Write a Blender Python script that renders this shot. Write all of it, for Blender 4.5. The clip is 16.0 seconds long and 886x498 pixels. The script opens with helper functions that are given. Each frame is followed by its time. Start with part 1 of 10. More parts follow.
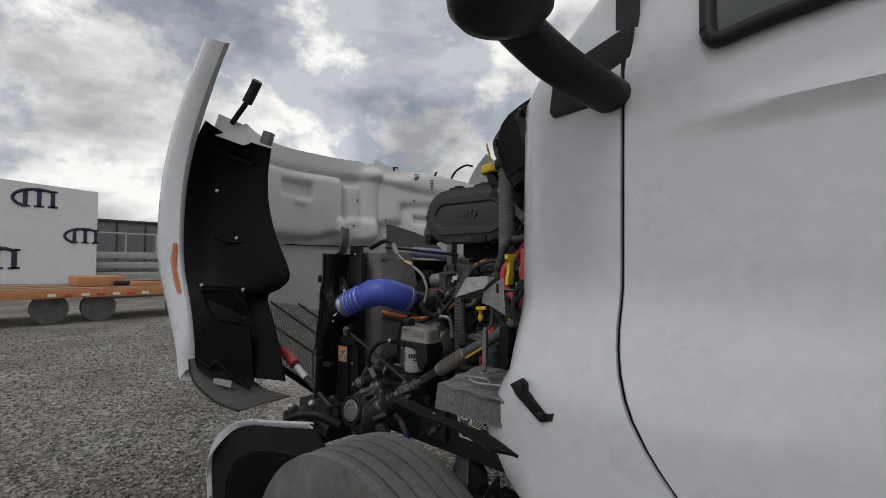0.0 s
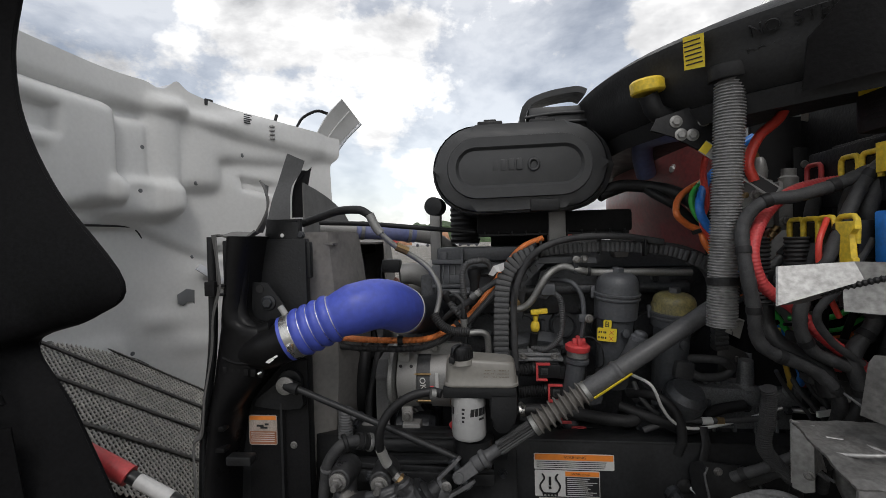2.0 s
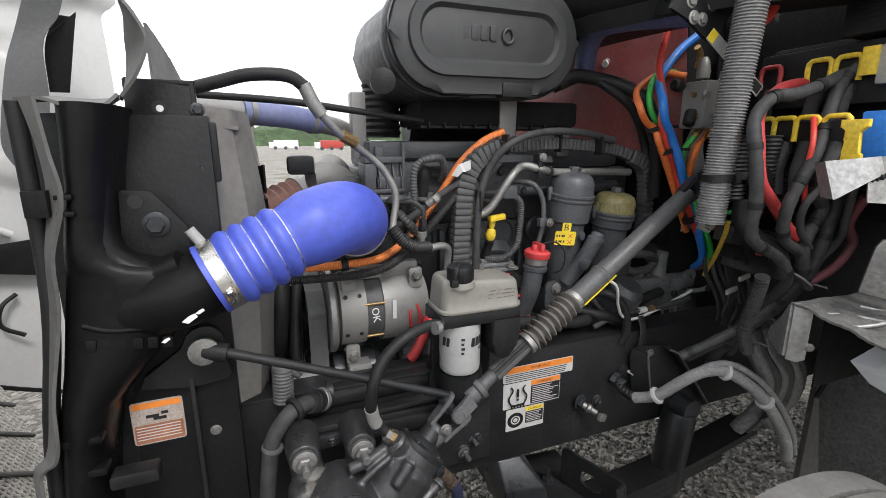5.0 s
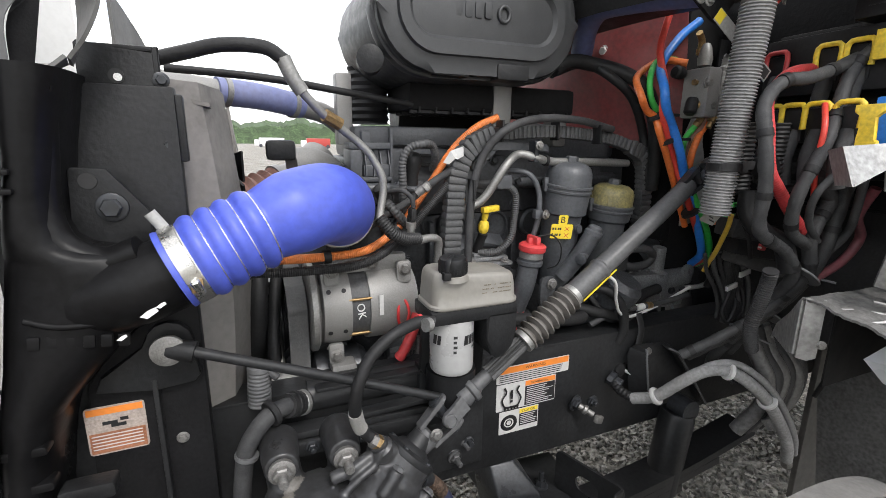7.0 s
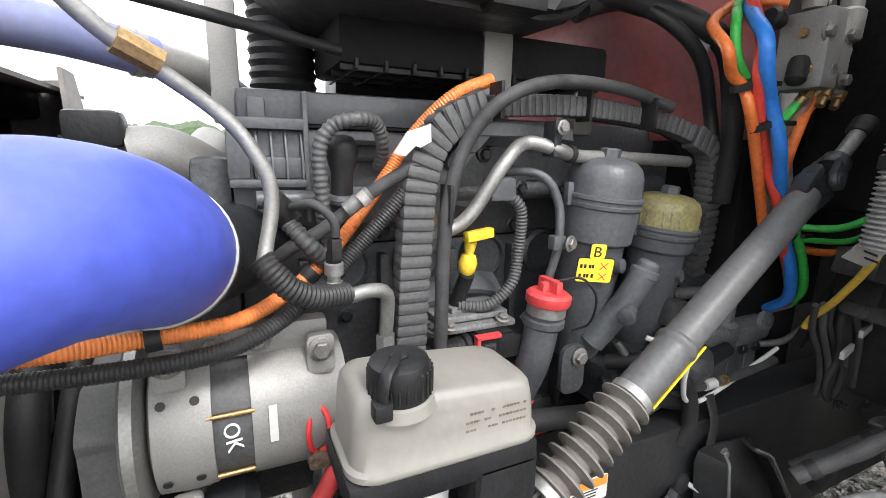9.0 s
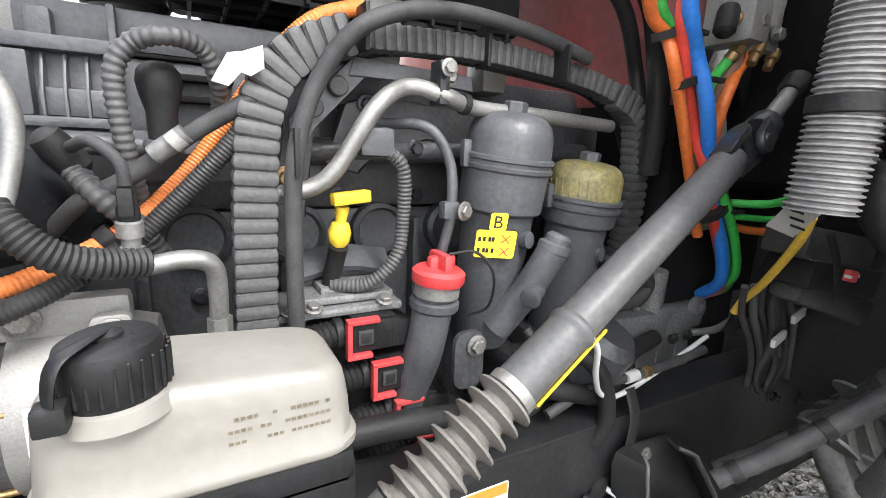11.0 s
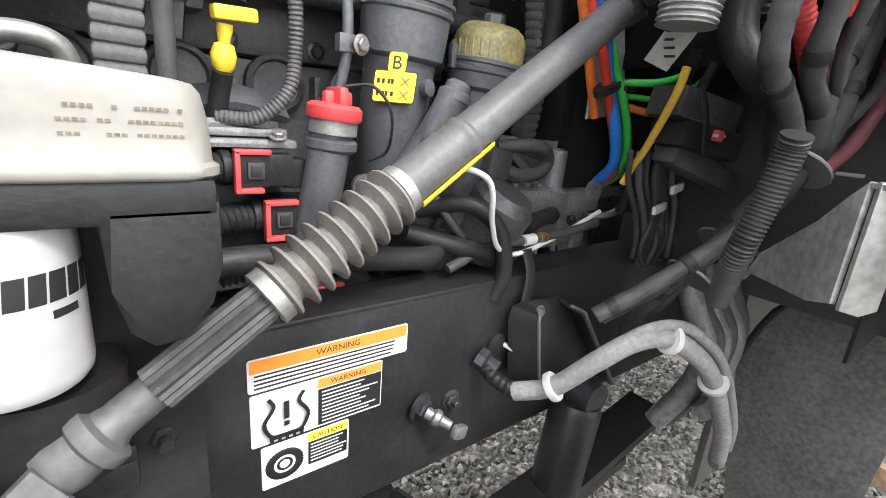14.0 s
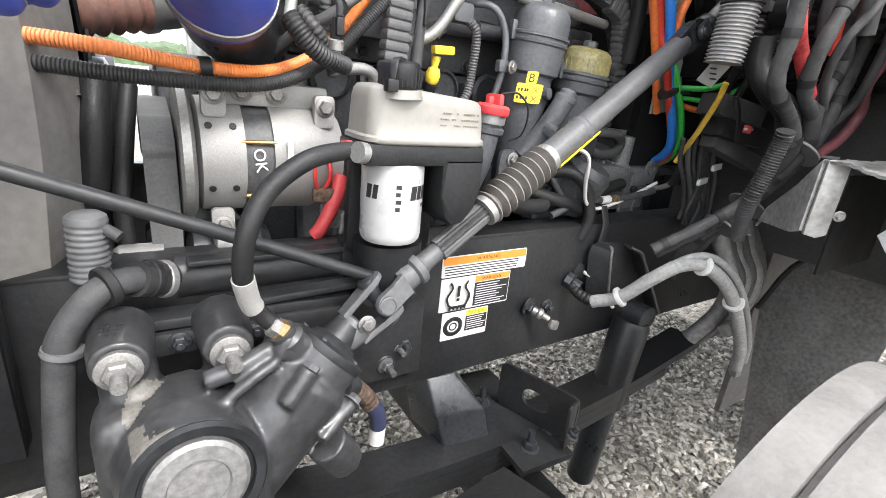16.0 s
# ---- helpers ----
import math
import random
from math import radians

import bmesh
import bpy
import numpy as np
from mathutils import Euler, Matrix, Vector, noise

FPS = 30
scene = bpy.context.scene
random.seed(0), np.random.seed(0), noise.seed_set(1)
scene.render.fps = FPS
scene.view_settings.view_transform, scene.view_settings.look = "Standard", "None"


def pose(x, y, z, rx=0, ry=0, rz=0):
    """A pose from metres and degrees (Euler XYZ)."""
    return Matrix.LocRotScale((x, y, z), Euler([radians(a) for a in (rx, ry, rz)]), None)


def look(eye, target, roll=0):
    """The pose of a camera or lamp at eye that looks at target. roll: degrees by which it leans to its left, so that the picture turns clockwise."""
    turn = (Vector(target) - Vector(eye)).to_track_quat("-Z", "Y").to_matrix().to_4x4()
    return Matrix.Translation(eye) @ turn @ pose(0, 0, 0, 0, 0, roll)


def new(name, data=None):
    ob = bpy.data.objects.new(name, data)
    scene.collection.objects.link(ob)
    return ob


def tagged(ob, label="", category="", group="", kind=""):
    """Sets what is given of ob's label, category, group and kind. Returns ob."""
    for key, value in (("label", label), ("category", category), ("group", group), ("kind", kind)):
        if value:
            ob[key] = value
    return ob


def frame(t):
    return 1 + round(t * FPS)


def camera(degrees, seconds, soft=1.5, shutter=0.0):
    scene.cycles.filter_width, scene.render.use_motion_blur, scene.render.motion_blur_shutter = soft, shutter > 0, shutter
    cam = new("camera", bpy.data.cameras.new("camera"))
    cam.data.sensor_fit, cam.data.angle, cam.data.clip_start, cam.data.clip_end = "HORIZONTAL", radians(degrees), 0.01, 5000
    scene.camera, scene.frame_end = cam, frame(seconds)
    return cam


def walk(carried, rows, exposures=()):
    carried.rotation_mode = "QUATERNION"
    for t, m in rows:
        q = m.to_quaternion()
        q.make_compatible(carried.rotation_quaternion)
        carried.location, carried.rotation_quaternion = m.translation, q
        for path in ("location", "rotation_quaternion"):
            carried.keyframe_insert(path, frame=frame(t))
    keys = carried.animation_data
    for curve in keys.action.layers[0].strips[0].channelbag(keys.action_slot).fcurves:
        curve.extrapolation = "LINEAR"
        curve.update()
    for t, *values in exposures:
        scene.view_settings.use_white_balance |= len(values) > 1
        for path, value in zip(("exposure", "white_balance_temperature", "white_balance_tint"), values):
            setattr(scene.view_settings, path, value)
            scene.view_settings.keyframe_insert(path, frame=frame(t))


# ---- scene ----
cam = camera(88.2, 16.0, soft=0.35)
PATH = [
    (0, (0.045, 0.062, 1.659), (-1.294, 1.547, 1.718), 0.7),
    (0.5, (-0.418, 0.074, 1.659), (-1.504, 1.754, 1.678), 0.9),
    (1, (-0.848, 0.17, 1.639), (-1.663, 1.996, 1.654), 0.5),
    (1.5, (-1.21, 0.317, 1.65), (-1.746, 2.244, 1.66), -0.6),
    (2, (-1.477, 0.382, 1.671), (-1.711, 2.368, 1.637), -1.5),
    (2.5, (-1.686, 0.428, 1.673), (-1.672, 2.426, 1.58), -2.1),
    (3, (-1.804, 0.598, 1.635), (-1.559, 2.574, 1.441), -1.9),
    (3.5, (-1.886, 0.728, 1.63), (-1.442, 2.653, 1.319), -1.5),
    (4, (-1.961, 0.738, 1.643), (-1.377, 2.607, 1.235), -1.1),
    (6.5, (-1.958, 0.765, 1.618), (-1.208, 2.562, 1.161), 0.5),
    (7, (-1.944, 0.807, 1.605), (-1.185, 2.602, 1.156), 0.6),
    (7.5, (-1.92, 0.902, 1.592), (-1.159, 2.699, 1.151), 0.7),
    (8, (-1.846, 1.066, 1.58), (-1.077, 2.866, 1.166), 0.6),
    (10.5, (-1.562, 1.316, 1.526), (-0.641, 3.038, 1.096), 2.1),
    (11, (-1.529, 1.303, 1.501), (-0.587, 3.015, 1.075), 2.3),
    (11.5, (-1.512, 1.312, 1.47), (-0.499, 2.984, 1.049), 2.5),
    (12, (-1.484, 1.308, 1.441), (-0.423, 2.944, 0.996), 2.8),
    (12.5, (-1.469, 1.303, 1.404), (-0.35, 2.89, 0.927), 3.2),
    (13, (-1.457, 1.293, 1.369), (-0.286, 2.831, 0.857), 3.8),
    (13.5, (-1.463, 1.275, 1.341), (-0.277, 2.79, 0.796), 4.4),
    (14, (-1.505, 1.239, 1.334), (-0.321, 2.75, 0.775), 4.7),
    (14.5, (-1.586, 1.186, 1.344), (-0.423, 2.707, 0.766), 5.1),
    (15, (-1.688, 1.12, 1.346), (-0.576, 2.673, 0.753), 5.2),
    (15.5, (-1.795, 1.082, 1.355), (-0.702, 2.632, 0.721), 5.6),
    (16, (-1.877, 1.023, 1.349), (-0.828, 2.601, 0.709), 5.7),
]
EXPOSURE = [(0.0, -1.0), (1.0, -0.95), (1.5, -0.68), (2.5, -0.42), (3.5, 0.08), (4.2, 0.45), (6.5, 0.8), (8.0, 1.17), (10.5, 1.95), (14.5, 2.05), (16.0, 2.06)]
walk(cam, [(t, look(eye, target, roll)) for t, eye, target, roll in PATH], EXPOSURE)


# ---- world and light ----
world = bpy.data.worlds.new("cloudy_sky")
scene.world = world
world.use_nodes = True
wt = world.node_tree
wt.nodes.clear()


def wnode(kind, **values):
    n = wt.nodes.new(kind)
    for k, v in values.items():
        n.inputs[k].default_value = v
    return n


SUN_EL, SUN_AZ = radians(50), radians(172)
w_out = wt.nodes.new("ShaderNodeOutputWorld")
w_bg = wnode("ShaderNodeBackground", Strength=1.0)
w_sky = wt.nodes.new("ShaderNodeTexSky")
w_sky.sky_type = "NISHITA"
w_sky.sun_disc = False
w_sky.sun_elevation, w_sky.sun_rotation = SUN_EL, SUN_AZ
w_sky.dust_density = 2.0
w_dim = wt.nodes.new("ShaderNodeVectorMath")
w_dim.operation = "SCALE"
w_dim.inputs["Scale"].default_value = 0.15
w_co = wt.nodes.new("ShaderNodeTexCoord")
w_map = wt.nodes.new("ShaderNodeMapping")
w_map.inputs["Scale"].default_value = (1.0, 1.0, 1.5)
w_map.inputs["Location"].default_value = (0.31, 0.12, 0.05)
w_big = wnode("ShaderNodeTexNoise", Scale=2.6, Detail=10.0, Roughness=0.60, Distortion=0.0)
w_mask = wt.nodes.new("ShaderNodeValToRGB")
w_mask.color_ramp.elements[0].position, w_mask.color_ramp.elements[1].position = 0.47, 0.52
w_mask.color_ramp.elements[0].color = (0.50, 0.50, 0.50, 1)
w_tone = wnode("ShaderNodeTexNoise", Scale=2.4, Detail=9.0, Roughness=0.58, Distortion=0.15)
w_tmap = wt.nodes.new("ShaderNodeMapping")
w_tmap.inputs["Scale"].default_value = (1.0, 1.0, 1.9)
w_tmap.inputs["Location"].default_value = (4.1, 2.7, 1.3)
w_ramp = wt.nodes.new("ShaderNodeValToRGB")
for pos, col in ((0.38, (0.60, 0.61, 0.64, 1)), (0.48, (1.14, 1.14, 1.15, 1)), (0.57, (1.74, 1.72, 1.68, 1))):
    e = w_ramp.color_ramp.elements[0] if pos == 0.38 else w_ramp.color_ramp.elements[-1] if pos == 0.57 else w_ramp.color_ramp.elements.new(pos)
    e.position, e.color = pos, col
w_mix = wt.nodes.new("ShaderNodeMix")
w_mix.data_type = "RGBA"
L = wt.links.new
L(w_co.outputs["Generated"], w_map.inputs["Vector"])
L(w_co.outputs["Generated"], w_tmap.inputs["Vector"])
L(w_map.outputs[0], w_big.inputs["Vector"])
L(w_tmap.outputs[0], w_tone.inputs["Vector"])
L(w_big.outputs["Fac"], w_mask.inputs[0])
L(w_tone.outputs["Fac"], w_ramp.inputs[0])
L(w_sky.outputs[0], w_dim.inputs[0])
L(w_mask.outputs[0], w_mix.inputs["Factor"])
L(w_dim.outputs[0], w_mix.inputs[6])
L(w_ramp.outputs[0], w_mix.inputs[7])
# extra brightness added to the visible sky, the side away from the sun
w_dot = wt.nodes.new("ShaderNodeVectorMath")
w_dot.operation = "DOT_PRODUCT"
w_dot.inputs[1].default_value = (math.sin(SUN_AZ) * math.cos(SUN_EL), math.cos(SUN_AZ) * math.cos(SUN_EL), math.sin(SUN_EL))
w_glow = wt.nodes.new("ShaderNodeMapRange")
w_glow.inputs["From Min"].default_value, w_glow.inputs["From Max"].default_value = -0.6, 1.0
w_glow.inputs["To Min"].default_value, w_glow.inputs["To Max"].default_value = 1.15, 1.05
w_lit = wt.nodes.new("ShaderNodeVectorMath")
w_lit.operation = "SCALE"
L(w_co.outputs["Generated"], w_dot.inputs[0])
L(w_dot.outputs["Value"], w_glow.inputs["Value"])
L(w_mix.outputs[2], w_lit.inputs[0])
L(w_glow.outputs[0], w_lit.inputs["Scale"])
L(w_lit.outputs[0], w_bg.inputs["Color"])
L(w_bg.outputs[0], w_out.inputs["Surface"])

sun_data = bpy.data.lights.new("sun", "SUN")
sun_data.energy, sun_data.angle, sun_data.color = 1.15, radians(14), (1.0, 0.98, 0.96)
sun = new("sun", sun_data)
sun.matrix_world = look((-6, -10, 16), (-6 + math.sin(SUN_AZ) * -1, -10 + math.cos(SUN_AZ) * -1, 16 - math.tan(SUN_EL)))

# ---- materials ----
def mat(name, col, rough=0.5, metal=0.0, var=0.25, scale=18.0, bump=0.15, dust=0.0, dust_col=(0.278, 0.268, 0.254), spec=0.5, coat=0.0, fine=9.0):
    """A painted, plastic or metal surface with grain, broad mottling and a film of road dust."""
    m = bpy.data.materials.new(name)
    m.use_nodes = True
    nt = m.node_tree
    b = nt.nodes["Principled BSDF"]
    co = nt.nodes.new("ShaderNodeTexCoord")
    n1, n2 = nt.nodes.new("ShaderNodeTexNoise"), nt.nodes.new("ShaderNodeTexNoise")
    n1.inputs["Scale"].default_value, n1.inputs["Detail"].default_value, n1.inputs["Roughness"].default_value = scale, 5.0, 0.6
    n2.inputs["Scale"].default_value, n2.inputs["Detail"].default_value = scale * fine, 3.0
    ln = nt.links.new
    ln(co.outputs["Object"], n1.inputs["Vector"])
    ln(co.outputs["Object"], n2.inputs["Vector"])
    r1 = nt.nodes.new("ShaderNodeMapRange")
    r1.inputs["From Min"].default_value, r1.inputs["From Max"].default_value = 0.3, 0.7
    r1.inputs["To Min"].default_value, r1.inputs["To Max"].default_value = 1.0 - var, 1.0 + var
    r2 = nt.nodes.new("ShaderNodeMapRange")
    r2.inputs["From Min"].default_value, r2.inputs["From Max"].default_value = 0.3, 0.7
    r2.inputs["To Min"].default_value, r2.inputs["To Max"].default_value = 1.0 - min(0.6, var * 1.3), 1.0 + var * 1.3
    ln(n1.outputs["Fac"], r1.inputs["Value"])
    ln(n2.outputs["Fac"], r2.inputs["Value"])
    mul = nt.nodes.new("ShaderNodeMath")
    mul.operation = "MULTIPLY"
    ln(r1.outputs[0], mul.inputs[0])
    ln(r2.outputs[0], mul.inputs[1])
    sc = nt.nodes.new("ShaderNodeVectorMath")
    sc.operation = "SCALE"
    sc.inputs[0].default_value = col[:3]
    ln(mul.outputs[0], sc.inputs["Scale"])
    last = sc.outputs[0]
    if dust > 0:
        n3 = nt.nodes.new("ShaderNodeTexNoise")
        n3.inputs["Scale"].default_value, n3.inputs["Detail"].default_value, n3.inputs["Roughness"].default_value = scale * 0.45, 8.0, 0.7
        ln(co.outputs["Object"], n3.inputs["Vector"])
        r3 = nt.nodes.new("ShaderNodeMapRange")
        r3.inputs["From Min"].default_value, r3.inputs["From Max"].default_value = 0.35, 0.75
        r3.inputs["To Min"].default_value, r3.inputs["To Max"].default_value = dust * 0.35, min(1.0, dust * 1.4)
        ln(n3.outputs["Fac"], r3.inputs["Value"])
        mx = nt.nodes.new("ShaderNodeMix")
        mx.data_type = "RGBA"
        mx.inputs[7].default_value = (*dust_col, 1)
        ln(r3.outputs[0], mx.inputs["Factor"])
        ln(last, mx.inputs[6])
        last = mx.outputs[2]
    ln(last, b.inputs["Base Color"])
    rr = nt.nodes.new("ShaderNodeMapRange")
    rr.inputs["From Min"].default_value, rr.inputs["From Max"].default_value = 0.3, 0.7
    rr.inputs["To Min"].default_value, rr.inputs["To Max"].default_value = max(0.02, rough - 0.1), min(1.0, rough + 0.14)
    ln(n1.outputs["Fac"], rr.inputs["Value"])
    ln(rr.outputs[0], b.inputs["Roughness"])
    b.inputs["Metallic"].default_value = metal
    b.inputs["Specular IOR Level"].default_value = spec
    b.inputs["Coat Weight"].default_value = coat
    b.inputs["Coat Roughness"].default_value = 0.12
    if bump > 0:
        bp = nt.nodes.new("ShaderNodeBump")
        bp.inputs["Strength"].default_value, bp.inputs["Distance"].default_value = min(1.0, bump * 1.6), 0.002
        ln(n2.outputs["Fac"], bp.inputs["Height"])
        ln(bp.outputs[0], b.inputs["Normal"])
    return m


WHITE = mat("white_paint", (0.60, 0.62, 0.655), 0.28, 0, 0.03, 3, 0.02, dust=0.10, dust_col=(0.483, 0.476, 0.462), coat=0.5)
HOODIN = mat("hood_inner_grey_white", (0.63, 0.63, 0.62), 0.5, 0, 0.025, 6, 0.05, dust=0.12, dust_col=(0.435, 0.428, 0.417))
BLACK = mat("black_plastic", (0.0085, 0.009, 0.010), 0.46, 0, 0.25, 14, 0.25, dust=0.05, dust_col=(0.153, 0.150, 0.146), spec=0.28)
GLOSS = mat("moulded_glossy_black", (0.0045, 0.0045, 0.005), 0.34, 0, 0.3, 10, 0.10, dust=0.04, dust_col=(0.094, 0.090, 0.087), spec=0.15)
DUSTRUB = mat("dusty_rubber_flap", (0.05, 0.049, 0.047), 0.65, 0, 0.2, 9, 0.2, dust=0.6, dust_col=(0.164, 0.161, 0.156))
BLACKL = mat("weathered_black_plastic", (0.026, 0.0265, 0.028), 0.55, 0, 0.25, 14, 0.3, dust=0.2, dust_col=(0.153, 0.150, 0.146), spec=0.4)
COWLBLK = mat("cowl_black_plastic", (0.013, 0.0135, 0.0145), 0.5, 0, 0.25, 14, 0.25, dust=0.10, dust_col=(0.120, 0.117, 0.113), spec=0.3)
AIRBOX = mat("moulded_air_cleaner_plastic", (0.027, 0.0285, 0.0305), 0.45, 0, 0.12, 40, 0.07, dust=0.12, dust_col=(0.127, 0.125, 0.123), spec=0.5)
BELT = mat("drive_belt_rubber", (0.055, 0.056, 0.058), 0.6, 0, 0.15, 30, 0.2, dust=0.2)
BLACKD = mat("dusty_black_plastic", (0.007, 0.007, 0.0078), 0.55, 0, 0.25, 14, 0.3, dust=0.04, dust_col=(0.120, 0.116, 0.112), spec=0.12)
RUBBER = mat("black_rubber", (0.0085, 0.0087, 0.0095), 0.5, 0, 0.3, 20, 0.2, dust=0.07, dust_col=(0.164, 0.160, 0.157), spec=0.28)
CABLE = mat("taped_cable_loom", (0.018, 0.019, 0.021), 0.6, 0, 0.3, 45, 0.15, dust=0.22, dust_col=(0.194, 0.190, 0.187), spec=0.28)
LOOMTAPE = mat("fabric_taped_loom", (0.020, 0.021, 0.023), 0.55, 0, 0.3, 60, 0.2, dust=0.22, dust_col=(0.174, 0.170, 0.167), spec=0.3)
CONDUIT = mat("corrugated_conduit", (0.013, 0.013, 0.014), 0.45, 0, 0.2, 30, 0.1, dust=0.12, dust_col=(0.194, 0.190, 0.187), spec=0.28)
HOSEGREY = mat("grey_drain_hose", (0.20, 0.20, 0.202), 0.5, 0, 0.2, 12, 0.2, dust=0.22, dust_col=(0.285, 0.278, 0.267))
HARNESS = mat("grey_harness_wrap", (0.044, 0.046, 0.049), 0.55, 0, 0.25, 18, 0.15, dust=0.2, dust_col=(0.207, 0.200, 0.193))
ENGINE = mat("engine_grey_paint", (0.042, 0.046, 0.052), 0.42, 0.2, 0.3, 14, 0.35, dust=0.2, dust_col=(0.137, 0.130, 0.123))
ENGPLAST = mat("engine_cover_plastic", (0.055, 0.060, 0.068), 0.42, 0, 0.2, 14, 0.25, dust=0.2, dust_col=(0.184, 0.180, 0.177))
CAST = mat("cast_iron_black", (0.024, 0.027, 0.032), 0.33, 0.3, 0.3, 12, 0.12, dust=0.10, dust_col=(0.137, 0.130, 0.123))
WORNTAN = mat("worn_tan_metal", (0.105, 0.098, 0.088), 0.5, 0.1, 0.25, 25, 0.1, dust=0.3, dust_col=(0.190, 0.178, 0.160))
GEARCAST = mat("worn_black_casting", (0.020, 0.021, 0.024), 0.34, 0.15, 0.45, 9, 0.12, dust=0.16, dust_col=(0.170, 0.163, 0.152), spec=0.5)
RAILBLK = mat("frame_rail_paint", (0.0105, 0.0112, 0.0125), 0.42, 0.0, 0.35, 9, 0.2, dust=0.09, dust_col=(0.113, 0.110, 0.106), spec=0.4)
STEEL = mat("worn_steel", (0.30, 0.30, 0.29), 0.5, 0.7, 0.12, 25, 0.06, dust=0.2, dust_col=(0.224, 0.210, 0.196))
BRIGHT = mat("bright_stainless_band", (0.62, 0.61, 0.58), 0.28, 0.95, 0.08, 40, 0.08, dust=0.08, dust_col=(0.320, 0.306, 0.285))
ALU = mat("cast_aluminium", (0.25, 0.248, 0.242), 0.5, 0.35, 0.12, 40, 0.10, dust=0.4, dust_col=(0.275, 0.263, 0.247))
ALUSHEET = mat("scuffed_aluminium_sheet", (0.36, 0.36, 0.355), 0.48, 0.6, 0.3, 9, 0.2, dust=0.45, dust_col=(0.338, 0.328, 0.314))
SCUFFALU = mat("worn_dirty_aluminium", (0.19, 0.188, 0.182), 0.5, 0.5, 0.25, 12, 0.4, dust=0.45, dust_col=(0.189, 0.184, 0.177))
LINER = mat("black_liner_plastic", (0.0040, 0.0040, 0.0045), 0.5, 0, 0.3, 12, 0.2, dust=0.02, dust_col=(0.080, 0.077, 0.074), spec=0.08)
FAIRING = mat("dusty_fairing_plastic", (0.05, 0.047, 0.043), 0.6, 0, 0.3, 5, 0.2, dust=0.35, dust_col=(0.147, 0.140, 0.133))
TREAD = mat("tread_plate_aluminium", (0.13, 0.13, 0.127), 0.5, 0.5, 0.25, 22, 0.6, dust=0.35, dust_col=(0.20, 0.195, 0.188))
SCUFF = mat("scuffed_grey_panel", (0.12, 0.12, 0.12), 0.5, 0.3, 0.35, 10, 0.3, dust=0.35, dust_col=(0.245, 0.238, 0.227))
SHAFTGREY = mat("grey_shaft_paint", (0.058, 0.059, 0.063), 0.5, 0.0, 0.2, 14, 0.10, dust=0.2, dust_col=(0.191, 0.188, 0.181))
BOLTM = mat("zinc_bolt", (0.25, 0.245, 0.235), 0.5, 0.7, 0.2, 40, 0.06, dust=0.3, dust_col=(0.181, 0.170, 0.160))
BLUE = mat("blue_silicone", (0.052, 0.085, 0.49), 0.45, 0, 0.10, 7, 0.08, dust=0.10, dust_col=(0.259, 0.255, 0.276))
BLUEDUST = mat("dusty_blue_silicone", (0.10, 0.13, 0.34), 0.55, 0, 0.15, 9, 0.1, dust=0.4, dust_col=(0.298, 0.294, 0.298))
RUSTHOSE = mat("rust_red_silicone", (0.22, 0.075, 0.045), 0.55, 0, 0.2, 12, 0.1, dust=0.3)
RED = mat("red_plastic", (0.54, 0.032, 0.036), 0.45, 0, 0.1, 14, 0.08, dust=0.14)
REDMETAL = mat("dusty_red_paint", (0.26, 0.022, 0.025), 0.4, 0, 0.2, 8, 0.1, dust=0.35, dust_col=(0.241, 0.213, 0.206))
YELLOW = mat("yellow_plastic", (0.78, 0.55, 0.02), 0.45, 0, 0.15, 14, 0.1, dust=0.15)
ORANGE = mat("orange_conduit", (0.75, 0.20, 0.03), 0.45, 0, 0.12, 14, 0.1, dust=0.18)
GREEN = mat("green_tubing", (0.04, 0.50, 0.07), 0.35, 0, 0.1, 14, 0.05, dust=0.08)
LINEBLUE = mat("blue_tubing", (0.015, 0.20, 0.70), 0.35, 0, 0.1, 14, 0.05, dust=0.08)
LINERED = mat("red_tubing", (0.68, 0.05, 0.03), 0.35, 0, 0.1, 14, 0.05, dust=0.08)
LINEORANGE = mat("orange_tubing", (0.80, 0.18, 0.03), 0.35, 0, 0.1, 14, 0.05, dust=0.08)
LINEYEL = mat("yellow_tubing", (0.62, 0.40, 0.04), 0.4, 0, 0.1, 14, 0.05, dust=0.1)
MAROON = mat("maroon_cable", (0.16, 0.02, 0.035), 0.5, 0, 0.2, 14, 0.1, dust=0.2)
BRASS = mat("brass_fitting", (0.34, 0.22, 0.09), 0.42, 0.85, 0.2, 25, 0.2, dust=0.15)
NATURAL = mat("milky_plastic_tank", (0.195, 0.186, 0.166), 0.42, 0, 0.06, 9, 0.1, dust=0.35, dust_col=(0.243, 0.231, 0.211))
FILTER = mat("white_filter_can", (0.36, 0.36, 0.357), 0.3, 0, 0.03, 9, 0.03, dust=0.08, coat=0.4)
PAPER = mat("white_label", (0.56, 0.555, 0.545), 0.5, 0, 0.04, 12, 0.02, dust=0.08)
LABORANGE = mat("orange_label_ink", (0.80, 0.24, 0.03), 0.5, 0, 0.04, 12, 0.0, dust=0.04)
LABYELLOW = mat("yellow_label_ink", (0.82, 0.62, 0.03), 0.5, 0, 0.04, 12, 0.0, dust=0.06)
INK = mat("black_ink", (0.012, 0.012, 0.013), 0.5, 0, 0.1, 12, 0.0)
INKRED = mat("red_ink", (0.55, 0.03, 0.03), 0.5, 0, 0.1, 12, 0.0)
INKBLUE = mat("navy_ink", (0.02, 0.025, 0.06), 0.6, 0, 0.1, 3, 0.0)
